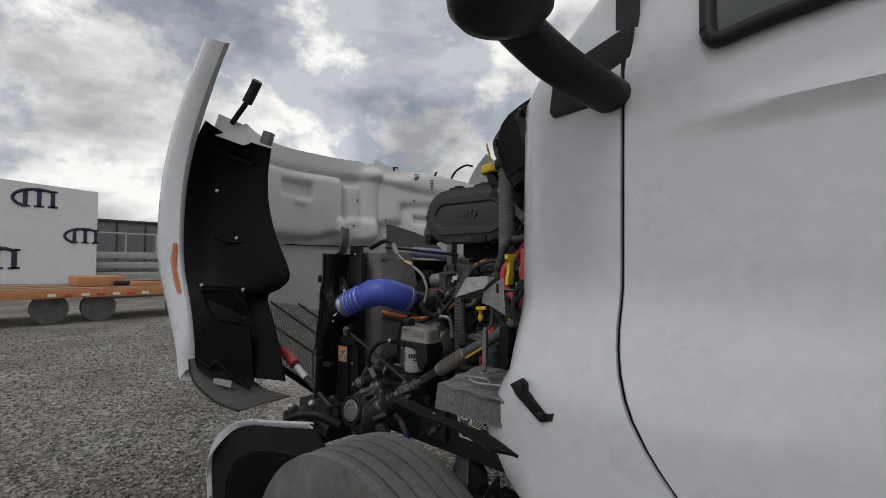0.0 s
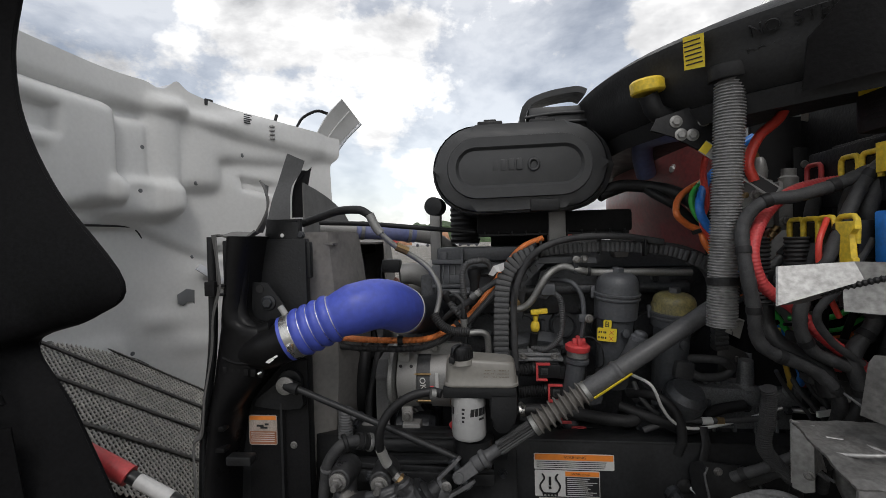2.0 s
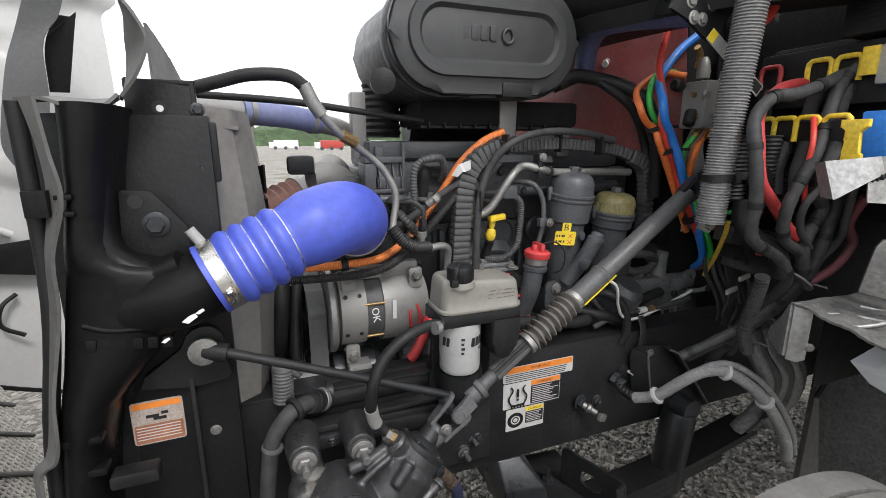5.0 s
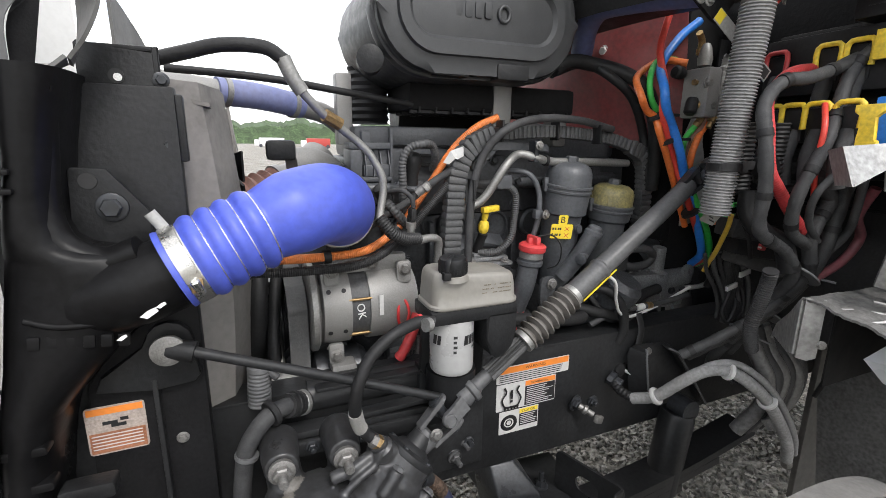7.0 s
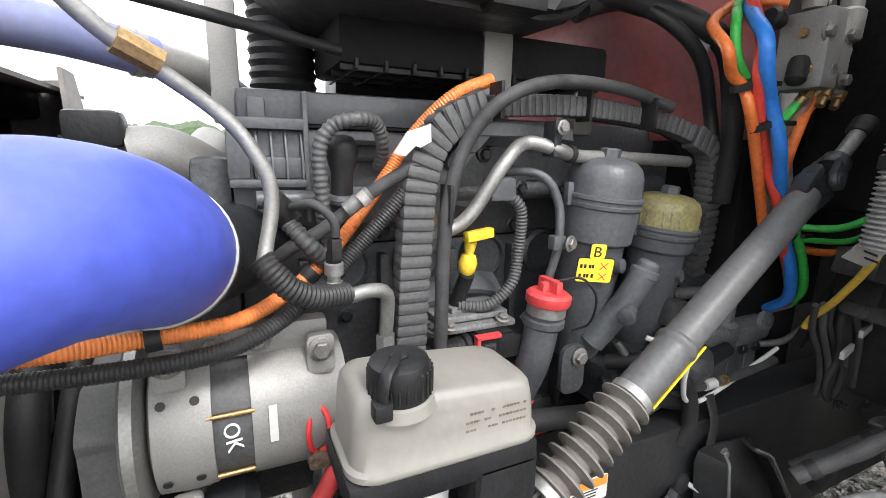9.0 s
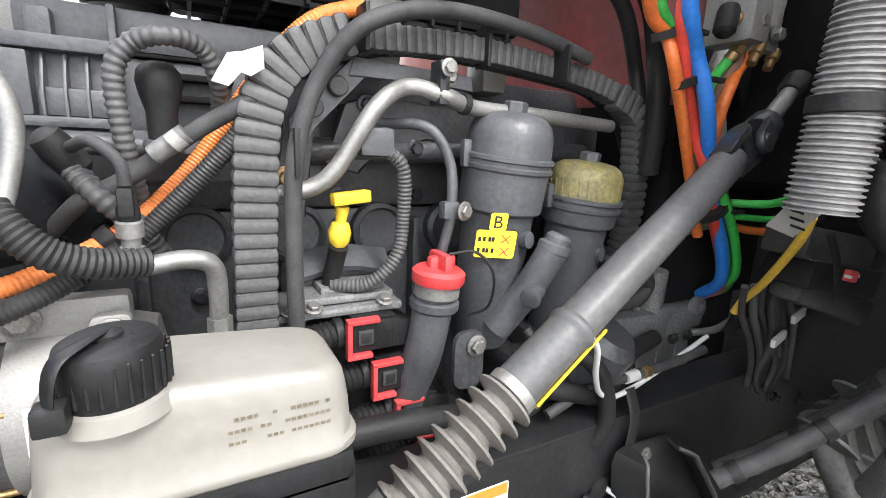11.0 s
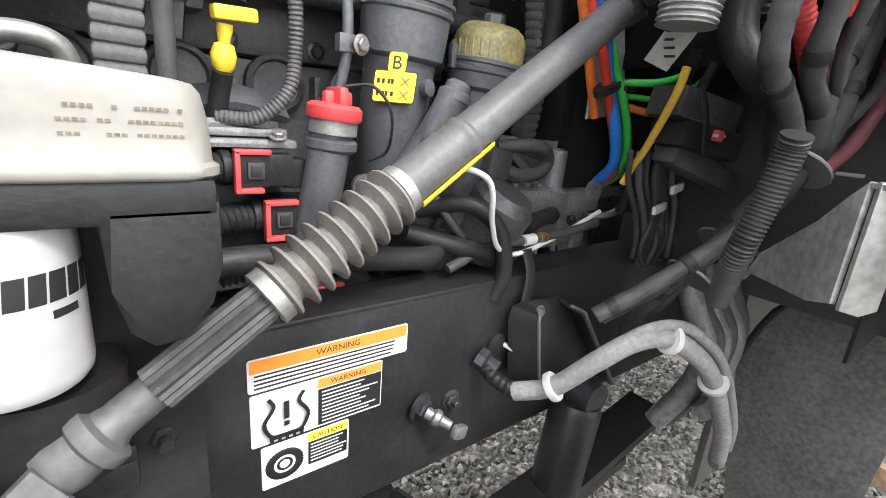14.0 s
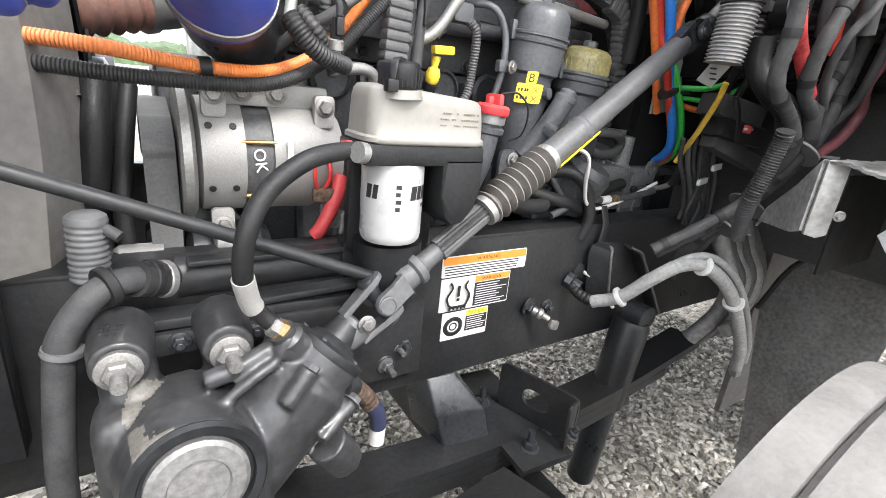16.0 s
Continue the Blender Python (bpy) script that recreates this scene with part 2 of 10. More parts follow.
CHALK = mat("white_paint_pen", (0.72, 0.72, 0.70), 0.6, 0, 0.1, 60, 0.0)
GREYCORE = mat("grey_connector", (0.33, 0.33, 0.32), 0.5, 0, 0.1, 20, 0.1, dust=0.2)
TAN = mat("dusty_fan_shroud", (0.10, 0.095, 0.088), 0.75, 0, 0.3, 7, 0.2, dust=0.6, dust_col=(0.298, 0.280, 0.263))
SIDEFLAP = mat("grey_flap_plastic", (0.095, 0.097, 0.10), 0.5, 0, 0.1, 9, 0.1, dust=0.2, dust_col=(0.194, 0.190, 0.187))
FIREWALL = mat("grey_firewall_paint", (0.40, 0.40, 0.40), 0.5, 0, 0.1, 7, 0.1, dust=0.3, dust_col=(0.310, 0.300, 0.289))
RUSTY = mat("rusty_iron", (0.085, 0.055, 0.038), 0.8, 0.1, 0.5, 14, 0.7)
TYRE = mat("tyre_tread_rubber", (0.060, 0.058, 0.055), 0.85, 0, 0.25, 12, 0.5, dust=0.5, dust_col=(0.242, 0.233, 0.221))
CRUMPLED = mat("crumpled_paper_tag", (0.27, 0.265, 0.25), 0.6, 0, 0.1, 60, 0.3, dust=0.25)
PUMPGREY = mat("grey_pump_casting", (0.17, 0.175, 0.18), 0.45, 0.2, 0.25, 25, 0.3, dust=0.25, dust_col=(0.149, 0.144, 0.137))
AMBER = mat("amber_lens", (0.60, 0.13, 0.02), 0.15, 0, 0.15, 30, 0.1, spec=0.6, coat=0.5)
MESHM = mat("grille_mesh_metal", (0.45, 0.43, 0.39), 0.6, 0.1, 0.3, 20, 0.1, dust=0.35, dust_col=(0.281, 0.270, 0.260))
# near-black that puts deep shade into gaps, recesses and undersides
GAPSHADE = mat("gap_and_shade_black", (0.005, 0.005, 0.0055), 0.8, 0, 0.3, 8, 0.1, dust=0.05, dust_col=(0.074, 0.070, 0.067), spec=0.28)
GLASS = mat("dark_window_glass", (0.02, 0.03, 0.03), 0.05, 0, 0.05, 3, 0.0, spec=0.7)


# ---- modelling helpers ----
ORIGIN = {}


def thing(name, base, label, category, group="", kind=""):
    """An Empty at the base of a thing, to carry its parts."""
    ob = new(name)
    ob.location = base
    ob.empty_display_size = 0.05
    ORIGIN[ob] = Vector(base)
    return tagged(ob, label, category, group, kind)


def finish(name, bm, material, shift, sharp=35):
    bmesh.ops.recalc_face_normals(bm, faces=bm.faces)
    bmesh.ops.translate(bm, verts=bm.verts, vec=-shift)
    me = bpy.data.meshes.new(name)
    bm.to_mesh(me)
    bm.free()
    for p in me.polygons:
        p.use_smooth = True
    me.set_sharp_from_angle(angle=radians(sharp))
    me.materials.append(material)
    return me


def part(name, bm, material, parent, label="", sharp=35):
    """Links a bmesh in world coordinates as one mesh under a thing or a part."""
    ob = new(name, finish(name, bm, material, ORIGIN[parent], sharp))
    ob.parent = parent
    ORIGIN[ob] = ORIGIN[parent]
    return tagged(ob, label)


def solo(name, bm, material, label, category, group="", kind="", sharp=35):
    """A thing of one mesh."""
    lo = Vector([min(v.co[i] for v in bm.verts) for i in range(3)])
    hi = Vector([max(v.co[i] for v in bm.verts) for i in range(3)])
    base = Vector(((lo.x + hi.x) / 2, (lo.y + hi.y) / 2, lo.z))
    ob = new(name, finish(name, bm, material, base, sharp))
    ob.location = base
    ORIGIN[ob] = base
    return tagged(ob, label, category, group, kind)


def smooth_line(pts, sub):
    """A Catmull-Rom line through the points."""
    p = [Vector(q) for q in pts]
    if len(p) < 3:
        return [p[0].lerp(p[-1], i / sub) for i in range(sub + 1)]
    p = [2 * p[0] - p[1]] + p + [2 * p[-1] - p[-2]]
    out = []
    for a, b, c, d in zip(p, p[1:], p[2:], p[3:]):
        for i in range(sub):
            t = i / sub
            out.append(0.5 * (2 * b + (c - a) * t + (2 * a - 5 * b + 4 * c - d) * t * t + (3 * b - a - 3 * c + d) * t**3))
    return out + [p[-2]]


def resample(line, step):
    """The line at even steps, with the length at each."""
    out, at, left = [(line[0].copy(), 0.0)], 0.0, step
    for a, b in zip(line, line[1:]):
        seg = (b - a).length
        pos = left
        while pos <= seg and seg > 0:
            at += step
            out.append((a.lerp(b, pos / seg), at))
            pos += step
        left = pos - seg
    return out


def sweep(bm, line, radii, n=12, flat=1.0, hint=None):
    """Rings of given radii along a line, capped. flat: how wide against how high, with hint the wide way."""
    n = max(n, 12)
    rings = []
    tang = [((line[min(i + 1, len(line) - 1)] - line[max(i - 1, 0)]).normalized()) for i in range(len(line))]
    up = Vector(hint) if hint else (Vector((0, 0, 1)) if abs(tang[0].z) < 0.9 else Vector((1, 0, 0)))
    for c, d, r in zip(line, tang, radii):
        up = (up - d * up.dot(d)).normalized()
        side = d.cross(up)
        rings.append([bm.verts.new(c + (up * math.cos(a) * flat + side * math.sin(a)) * r) for a in (2 * math.pi * k / n for k in range(n))])
        if hint:
            up = Vector(hint)
    for a, b in zip(rings, rings[1:]):
        for k in range(n):
            bm.faces.new((a[k], a[(k + 1) % n], b[(k + 1) % n], b[k]))
    bm.faces.new(rings[0][::-1])
    bm.faces.new(rings[-1])
    return bm


def tube(pts, r, n=10, sub=6, bm=None, flat=1.0, hint=None):
    line = smooth_line(pts, sub)
    return sweep(bm or bmesh.new(), line, [r] * len(line), n, flat, hint)


def ribbed(pts, r, pitch=0.006, depth=0.12, n=14, bm=None, square=False):
    """A corrugated hose: the radius swells and shrinks along the line."""
    line = resample(smooth_line(pts, 10), pitch / 4)
    radii = []
    for i, _ in enumerate(line):
        k = (1, 1, 0, 0)[i % 4] if square else (0.5, 1, 0.5, 0)[i % 4]
        radii.append(r * (1 - depth * (1 - k)))
    return sweep(bm or bmesh.new(), [p for p, _ in line], radii, n)


def lathe(profile, origin, axis=(0, 0, 1), n=24, bm=None):
    """A turned body: (radius, height) rows along an axis from the origin."""
    bm = bm or bmesh.new()
    q = Vector(axis).normalized().to_track_quat("Z", "Y")
    o = Vector(origin)
    rings = [[bm.verts.new(o + q @ Vector((max(r, 1e-4) * math.cos(a), max(r, 1e-4) * math.sin(a), h))) for a in (2 * math.pi * k / n for k in range(n))] for r, h in profile]
    for a, b in zip(rings, rings[1:]):
        for k in range(n):
            bm.faces.new((a[k], a[(k + 1) % n], b[(k + 1) % n], b[k]))
    bm.faces.new(rings[0][::-1])
    bm.faces.new(rings[-1])
    return bm


def box(lo, hi, bevel=0.003, bm=None, turn=None, seg=2):
    """A box with rounded edges between two corners; turn: a rotation about its middle."""
    lo, hi = Vector(lo), Vector(hi)
    mid, size = (lo + hi) / 2, hi - lo
    tmp = bmesh.new()
    bmesh.ops.create_cube(tmp, size=1.0)
    bmesh.ops.scale(tmp, vec=size, verts=tmp.verts)
    if bevel:
        bmesh.ops.bevel(tmp, geom=tmp.edges[:], offset=min(bevel, min(size) * 0.45), segments=seg, affect="EDGES", profile=0.6)
    if turn is not None:
        bmesh.ops.rotate(tmp, verts=tmp.verts, cent=(0, 0, 0), matrix=turn)
    bmesh.ops.translate(tmp, verts=tmp.verts, vec=mid)
    return merge(bm, tmp)


def merge(bm, tmp):
    """Adds tmp to bm."""
    if bm is None:
        return tmp
    table = {v: bm.verts.new(v.co) for v in tmp.verts}
    for f in tmp.faces:
        bm.faces.new([table[v] for v in f.verts])
    tmp.free()
    return bm


def rot(rx=0, ry=0, rz=0):
    return Euler((radians(rx), radians(ry), radians(rz))).to_matrix()


def plate(outline, origin, u, v, thick, bevel=0.0, bm=None):
    """An outline in the plane of u and v, given thickness along u x v."""
    u, v, o = Vector(u).normalized(), Vector(v).normalized(), Vector(origin)
    w = u.cross(v)
    tmp = bmesh.new()
    a = [tmp.verts.new(o + u * x + v * y) for x, y in outline]
    b = [tmp.verts.new(o + u * x + v * y + w * thick) for x, y in outline]
    tmp.faces.new(a[::-1])
    tmp.faces.new(b)
    k = len(a)
    for i in range(k):
        tmp.faces.new((a[i], a[(i + 1) % k], b[(i + 1) % k], b[i]))
    if bevel:
        rim = [e for e in tmp.edges if not (e.verts[0] in a and e.verts[1] in b) and not (e.verts[0] in b and e.verts[1] in a)]
        bmesh.ops.bevel(tmp, geom=rim, offset=bevel, segments=2, affect="EDGES", profile=0.6)
    return merge(bm, tmp)


def rounded(w, h, r, k=4, cx=0.0, cy=0.0):
    """The outline of a rounded rectangle round a middle."""
    out = []
    for sx, sy, a0 in ((1, 1, 0), (-1, 1, 90), (-1, -1, 180), (1, -1, 270)):
        for i in range(k + 1):
            a = radians(a0 + 90 * i / k)
            out.append((cx + sx * (w / 2 - r) + r * math.cos(a), cy + sy * (h / 2 - r) + r * math.sin(a)))
    return out


def sheet(rows, thick, bm=None):
    """A skin through rows of points, given thickness."""
    bm = bm or bmesh.new()
    g = [[Vector(p) for p in r] for r in rows]
    m, n = len(g), len(g[0])
    nor = [[None] * n for _ in range(m)]
    for i in range(m):
        for j in range(n):
            du = g[min(i + 1, m - 1)][j] - g[max(i - 1, 0)][j]
            dv = g[i][min(j + 1, n - 1)] - g[i][max(j - 1, 0)]
            nor[i][j] = du.cross(dv).normalized()
    a = [[bm.verts.new(g[i][j]) for j in range(n)] for i in range(m)]
    b = [[bm.verts.new(g[i][j] - nor[i][j] * thick) for j in range(n)] for i in range(m)]
    for i in range(m - 1):
        for j in range(n - 1):
            bm.faces.new((a[i][j], a[i + 1][j], a[i + 1][j + 1], a[i][j + 1]))
            bm.faces.new((b[i][j], b[i][j + 1], b[i + 1][j + 1], b[i + 1][j]))
    for i in range(m - 1):
        bm.faces.new((a[i][0], b[i][0], b[i + 1][0], a[i + 1][0]))
        bm.faces.new((a[i][-1], a[i + 1][-1], b[i + 1][-1], b[i][-1]))
    for j in range(n - 1):
        bm.faces.new((a[0][j], a[0][j + 1], b[0][j + 1], b[0][j]))
        bm.faces.new((a[-1][j], b[-1][j], b[-1][j + 1], a[-1][j + 1]))
    return bm


def loft(lines, k, sub=1):
    """Rows for sheet(): smooth lines of k steps each, blended across."""
    fine = []
    for l in lines:
        s = smooth_line(l, 8)
        fine.append([s[round(i * (len(s) - 1) / k)] for i in range(k + 1)])
    if sub == 1:
        return fine
    cols = [smooth_line([r[i] for r in fine], sub) for i in range(k + 1)]
    return [[c[i] for c in cols] for i in range(len(cols[0]))]


def bolt(pos, way, r=0.009, h=0.007, bm=None, stud=0.0, washer=True):
    """A hex head on a washer, with the end of its thread if stud is given."""
    bm = bm or bmesh.new()
    o, d = Vector(pos), Vector(way).normalized()
    if washer:
        lathe([(r * 1.55, 0), (r * 1.55, r * 0.22), (r * 1.4, r * 0.3)], o, d, 16, bm)
    lathe([(r * 1.08, r * 0.25), (r * 1.08, h * 0.9), (r * 0.9, h + r * 0.1)], o, d, 6, bm)
    if stud:
        lathe([(r * 0.58, h), (r * 0.58, h + stud * 0.9), (r * 0.5, h + stud)], o, d, 12, bm)
    return bm


def words(text, size, origin, u, v, lift, bm=None, wide=1.0):
    """Letters of the built-in font as thin raised shapes in the plane of u and v."""
    cu = bpy.data.curves.new("letters", "FONT")
    cu.body, cu.size, cu.extrude, cu.resolution_u = text, size, lift / 2, 3
    tmp_ob = bpy.data.objects.new("letters", cu)
    scene.collection.objects.link(tmp_ob)
    dg = bpy.context.evaluated_depsgraph_get()
    dg.update()
    me = bpy.data.meshes.new_from_object(tmp_ob.evaluated_get(dg))
    bpy.data.objects.remove(tmp_ob)
    bpy.data.curves.remove(cu)
    tmp = bmesh.new()
    tmp.from_mesh(me)
    bpy.data.meshes.remove(me)
    u, v = Vector(u).normalized(), Vector(v).normalized()
    m = Matrix.Identity(4)
    for i in range(3):
        m[i][0], m[i][1], m[i][2], m[i][3] = u[i] * wide, v[i], u.cross(v)[i], origin[i]
    bmesh.ops.transform(tmp, matrix=m, verts=tmp.verts)
    return merge(bm, tmp)


def bars(rows, origin, u, v, h, lift=0.0006, bm=None):
    """Unreadable lines of print: rows of (x, y, length)."""
    bm = bm or bmesh.new()
    for x, y, w in rows:
        plate([(x, y), (x + w, y), (x + w, y + h), (x, y + h)], origin, u, v, lift, bm=bm)
    return bm


def settle(build, shift, only=()):
    """Runs a builder and moves the things that it made; only: names to move."""
    before = set(bpy.data.objects)
    build()
    for ob in set(bpy.data.objects) - before:
        if ob.parent is None and (not only or ob.name.split(".")[0] in only):
            ob.location = ob.location + Vector(shift)


def fused(bm, grain=0.004, rounds=3):
    """Melts overlapping solids into one casting with soft inner corners."""
    me = bpy.data.meshes.new("casting")
    bm.to_mesh(me)
    bm.free()
    ob = bpy.data.objects.new("casting", me)
    scene.collection.objects.link(ob)
    ob.modifiers.new("melt", "REMESH").voxel_size = grain
    soft = ob.modifiers.new("soft", "SMOOTH")
    soft.iterations, soft.factor = rounds, 0.5
    dg = bpy.context.evaluated_depsgraph_get()
    dg.update()
    done = bpy.data.meshes.new_from_object(ob.evaluated_get(dg))
    bpy.data.objects.remove(ob)
    out = bmesh.new()
    out.from_mesh(done)
    bpy.data.meshes.remove(done)
    bpy.data.meshes.remove(me)
    return out


X, Y, Z = Vector((1, 0, 0)), Vector((0, 1, 0)), Vector((0, 0, 1))

# ---- ground and distance ----
def gravel_mat(name):
    m = bpy.data.materials.new(name)
    m.use_nodes = True
    nt = m.node_tree
    b = nt.nodes["Principled BSDF"]
    co = nt.nodes.new("ShaderNodeTexCoord")
    ln = nt.links.new
    vo = nt.nodes.new("ShaderNodeTexVoronoi")
    vo.inputs["Scale"].default_value = 34.0
    big = nt.nodes.new("ShaderNodeTexNoise")
    big.inputs["Scale"].default_value, big.inputs["Detail"].default_value = 0.7, 6.0
    ramp = nt.nodes.new("ShaderNodeValToRGB")
    cr = ramp.color_ramp
    cr.elements[0].color, cr.elements[1].color = (0.11, 0.105, 0.095, 1), (0.44, 0.42, 0.385, 1)
    e = cr.elements.new(0.5)
    e.color = (0.25, 0.24, 0.215, 1)
    sep = nt.nodes.new("ShaderNodeSeparateColor")
    mul = nt.nodes.new("ShaderNodeMix")
    mul.data_type, mul.blend_type = "RGBA", "MULTIPLY"
    mul.inputs["Factor"].default_value = 0.75
    br = nt.nodes.new("ShaderNodeValToRGB")
    br.color_ramp.elements[0].position, br.color_ramp.elements[1].position = 0.35, 0.62
    br.color_ramp.elements[0].color, br.color_ramp.elements[1].color = (0.5, 0.44, 0.38, 1), (1, 1, 1, 1)
    for n in (vo, big):
        ln(co.outputs["Object"], n.inputs["Vector"])
    ln(vo.outputs["Color"], sep.inputs[0])
    ln(sep.outputs[0], ramp.inputs[0])
    ln(big.outputs["Fac"], br.inputs[0])
    ln(ramp.outputs[0], mul.inputs[6])
    ln(br.outputs[0], mul.inputs[7])
    ln(mul.outputs[2], b.inputs["Base Color"])
    b.inputs["Roughness"].default_value = 0.9
    bp = nt.nodes.new("ShaderNodeBump")
    bp.inputs["Strength"].default_value, bp.inputs["Distance"].default_value = 0.9, 0.02
    bp.invert = True
    ln(vo.outputs["Distance"], bp.inputs["Height"])
    ln(bp.outputs[0], b.inputs["Normal"])
    return m


GRAVEL = gravel_mat("crushed_gravel")


def stone_mat():
    m = bpy.data.materials.new("loose_stone")
    m.use_nodes = True
    nt = m.node_tree
    b = nt.nodes["Principled BSDF"]
    geo = nt.nodes.new("ShaderNodeNewGeometry")
    ramp = nt.nodes.new("ShaderNodeValToRGB")
    cr = ramp.color_ramp
    cr.elements[0].color, cr.elements[1].color = (0.09, 0.088, 0.08, 1), (0.50, 0.48, 0.44, 1)
    e = cr.elements.new(0.55)
    e.color = (0.26, 0.25, 0.225, 1)
    nz = nt.nodes.new("ShaderNodeTexNoise")
    nz.inputs["Scale"].default_value = 90.0
    co = nt.nodes.new("ShaderNodeTexCoord")
    mx = nt.nodes.new("ShaderNodeMix")
    mx.data_type, mx.blend_type = "RGBA", "MULTIPLY"
    mx.inputs["Factor"].default_value = 0.5
    nt.links.new(co.outputs["Object"], nz.inputs["Vector"])
    nt.links.new(geo.outputs["Random Per Island"], ramp.inputs[0])
    nt.links.new(ramp.outputs[0], mx.inputs[6])
    nt.links.new(nz.outputs["Fac"], mx.inputs[7])
    nt.links.new(mx.outputs[2], b.inputs["Base Color"])
    b.inputs["Roughness"].default_value = 0.88
    return m


STONE = stone_mat()


def ground():
    bm = bmesh.new()
    lines = [-1500, -400, -120, -60, -40] + [-30 + i for i in range(0, 61)] + [40, 60, 120, 400, 1500]
    grid = [[bm.verts.new((x, y, noise.noise((x * 0.25, y * 0.25, 3)) * 0.03 if abs(x) < 35 and abs(y) < 35 else 0)) for y in lines] for x in lines]
    for i in range(len(lines) - 1):
        for j in range(len(lines) - 1):
            bm.faces.new((grid[i][j], grid[i + 1][j], grid[i + 1][j + 1], grid[i][j + 1]))
    ob = new("ground", finish("ground", bm, GRAVEL, Vector((0, 0, 0))))
    tagged(ob, "grey crushed-gravel yard with tyre tracks and dust", "ground", kind="structure")


def loose_stones():
    rnd = random.Random(4)
    base = [Vector(p) for p in ((1, 0, 0), (-1, 0, 0), (0, 1, 0), (0, -1, 0), (0, 0, 1), (0, 0, -0.4))]
    tris = ((0, 2, 4), (2, 1, 4), (1, 3, 4), (3, 0, 4), (2, 0, 5), (1, 2, 5), (3, 1, 5), (0, 3, 5))
    verts, faces = [], []

    def stone(x, y, s):
        q = Euler((rnd.uniform(-0.6, 0.6), rnd.uniform(-0.6, 0.6), rnd.uniform(0, 6.3)))
        ax = (s * rnd.uniform(0.8, 1.4), s * rnd.uniform(0.6, 1.0), s * rnd.uniform(0.4, 0.9))
        z = noise.noise((x * 0.25, y * 0.25, 3)) * 0.03
        k = len(verts)
        for b in base:
            c = Vector((b.x * ax[0], b.y * ax[1], b.z * ax[2])) * rnd.uniform(0.8, 1.2)
            c.rotate(q)
            verts.append((x + c.x, y + c.y, z + s * 0.25 + c.z))
        faces.extend([(k + a, k + b2, k + c2) for a, b2, c2 in tris])

    for _ in range(30000):
        stone(rnd.uniform(-2.2, 1.2), rnd.uniform(0.9, 4.6), rnd.uniform(0.008, 0.02))
    for _ in range(26000):
        d = 2.2 + 12 * rnd.random() ** 1.6
        a = radians(rnd.uniform(152, 186))
        stone(d * math.cos(a), d * math.sin(a), rnd.uniform(0.009, 0.022))
    me = bpy.data.meshes.new("loose_gravel")
    me.from_pydata(verts, [], faces)
    me.materials.append(STONE)
    tagged(new("loose_gravel", me), "loose angular grey gravel stones on the yard", "gravel", kind="stuff")


ground()
loose_stones()

FOLIAGE = mat("far_woods", (0.055, 0.085, 0.040), 0.9, 0, 0.5, 0.2, 0.0, fine=6)
DIRT = mat("red_dirt_bank", (0.36, 0.19, 0.11), 0.95, 0, 0.25, 0.3, 0.0)
CLAD = mat("grey_cladding", (0.13, 0.135, 0.14), 0.6, 0, 0.1, 0.6, 0.05)
CLADTRIM = mat("dark_cladding_trim", (0.03, 0.03, 0.032), 0.5, 0, 0.1, 2, 0.0)
VINYL = mat("white_vinyl_banner", (0.72, 0.72, 0.73), 0.55, 0, 0.04, 2, 0.1, dust=0.06)
RUSTWOOD = mat("weathered_deck_timber", (0.30, 0.18, 0.10), 0.8, 0, 0.35, 6, 0.3, dust=0.25)
TRAILER = mat("faded_orange_paint", (0.55, 0.20, 0.05), 0.6, 0, 0.25, 5, 0.1, dust=0.3)
GALV = mat("galvanised_steel", (0.40, 0.41, 0.39), 0.55, 0.4, 0.2, 4, 0.1, dust=0.2)
VEHWHITE = mat("far_white_vehicle", (0.7, 0.7, 0.7), 0.4, 0, 0.1, 2, 0.0)
VEHDARK = mat("far_dark_vehicle", (0.05, 0.05, 0.06), 0.4, 0, 0.1, 2, 0.0)
VEHRED = mat("far_red_vehicle", (0.4, 0.05, 0.04), 0.4, 0, 0.1, 2, 0.0)


def ridge(name, d, a0, a1, top, seed, material, label, category, step=0.5):
    """A long uneven bank or wood at a distance d, between two azimuths."""
    rnd = random.Random(seed)
    bm = bmesh.new()
    rows = []
    k = int((a1 - a0) / step)
    for i in range(k + 1):
        a = radians(a0 + (a1 - a0) * i / k)
        hgt = top * (0.7 + 0.35 * noise.noise((i * step * 0.35, seed, 0)) + 0.10 * rnd.random())
        if i in (0, k):
            hgt = 0.2
        c = Vector((math.cos(a), math.sin(a), 0))
        rows.append([c * d + Z * -1, c * (d + top * 0.3) + Z * hgt * 0.75, c * (d + top) + Z * hgt, c * (d + top * 3) + Z * -1])
    g = [[bm.verts.new(p) for p in r] for r in rows]
    for r, s in zip(g, g[1:]):
        for j in range(3):
            bm.faces.new((r[j], s[j], s[j + 1], r[j + 1]))
    tagged(new(name, finish(name, bm, material, Vector((0, 0, 0)))), label, category, kind="structure")


ridge("backdrop_woods", 420, 20, 130, 26, 2, FOLIAGE, "low wooded hills beyond the yard", "woods", 0.3)
ridge("backdrop_woods", 500, 130, 330, 16, 5, FOLIAGE, "low wooded hills beyond the yard", "woods", 0.3)
ridge("backdrop_bank", 240, 96, 112, 9, 7, DIRT, "bank of bare red earth beyond the yard", "earth bank", 0.4)


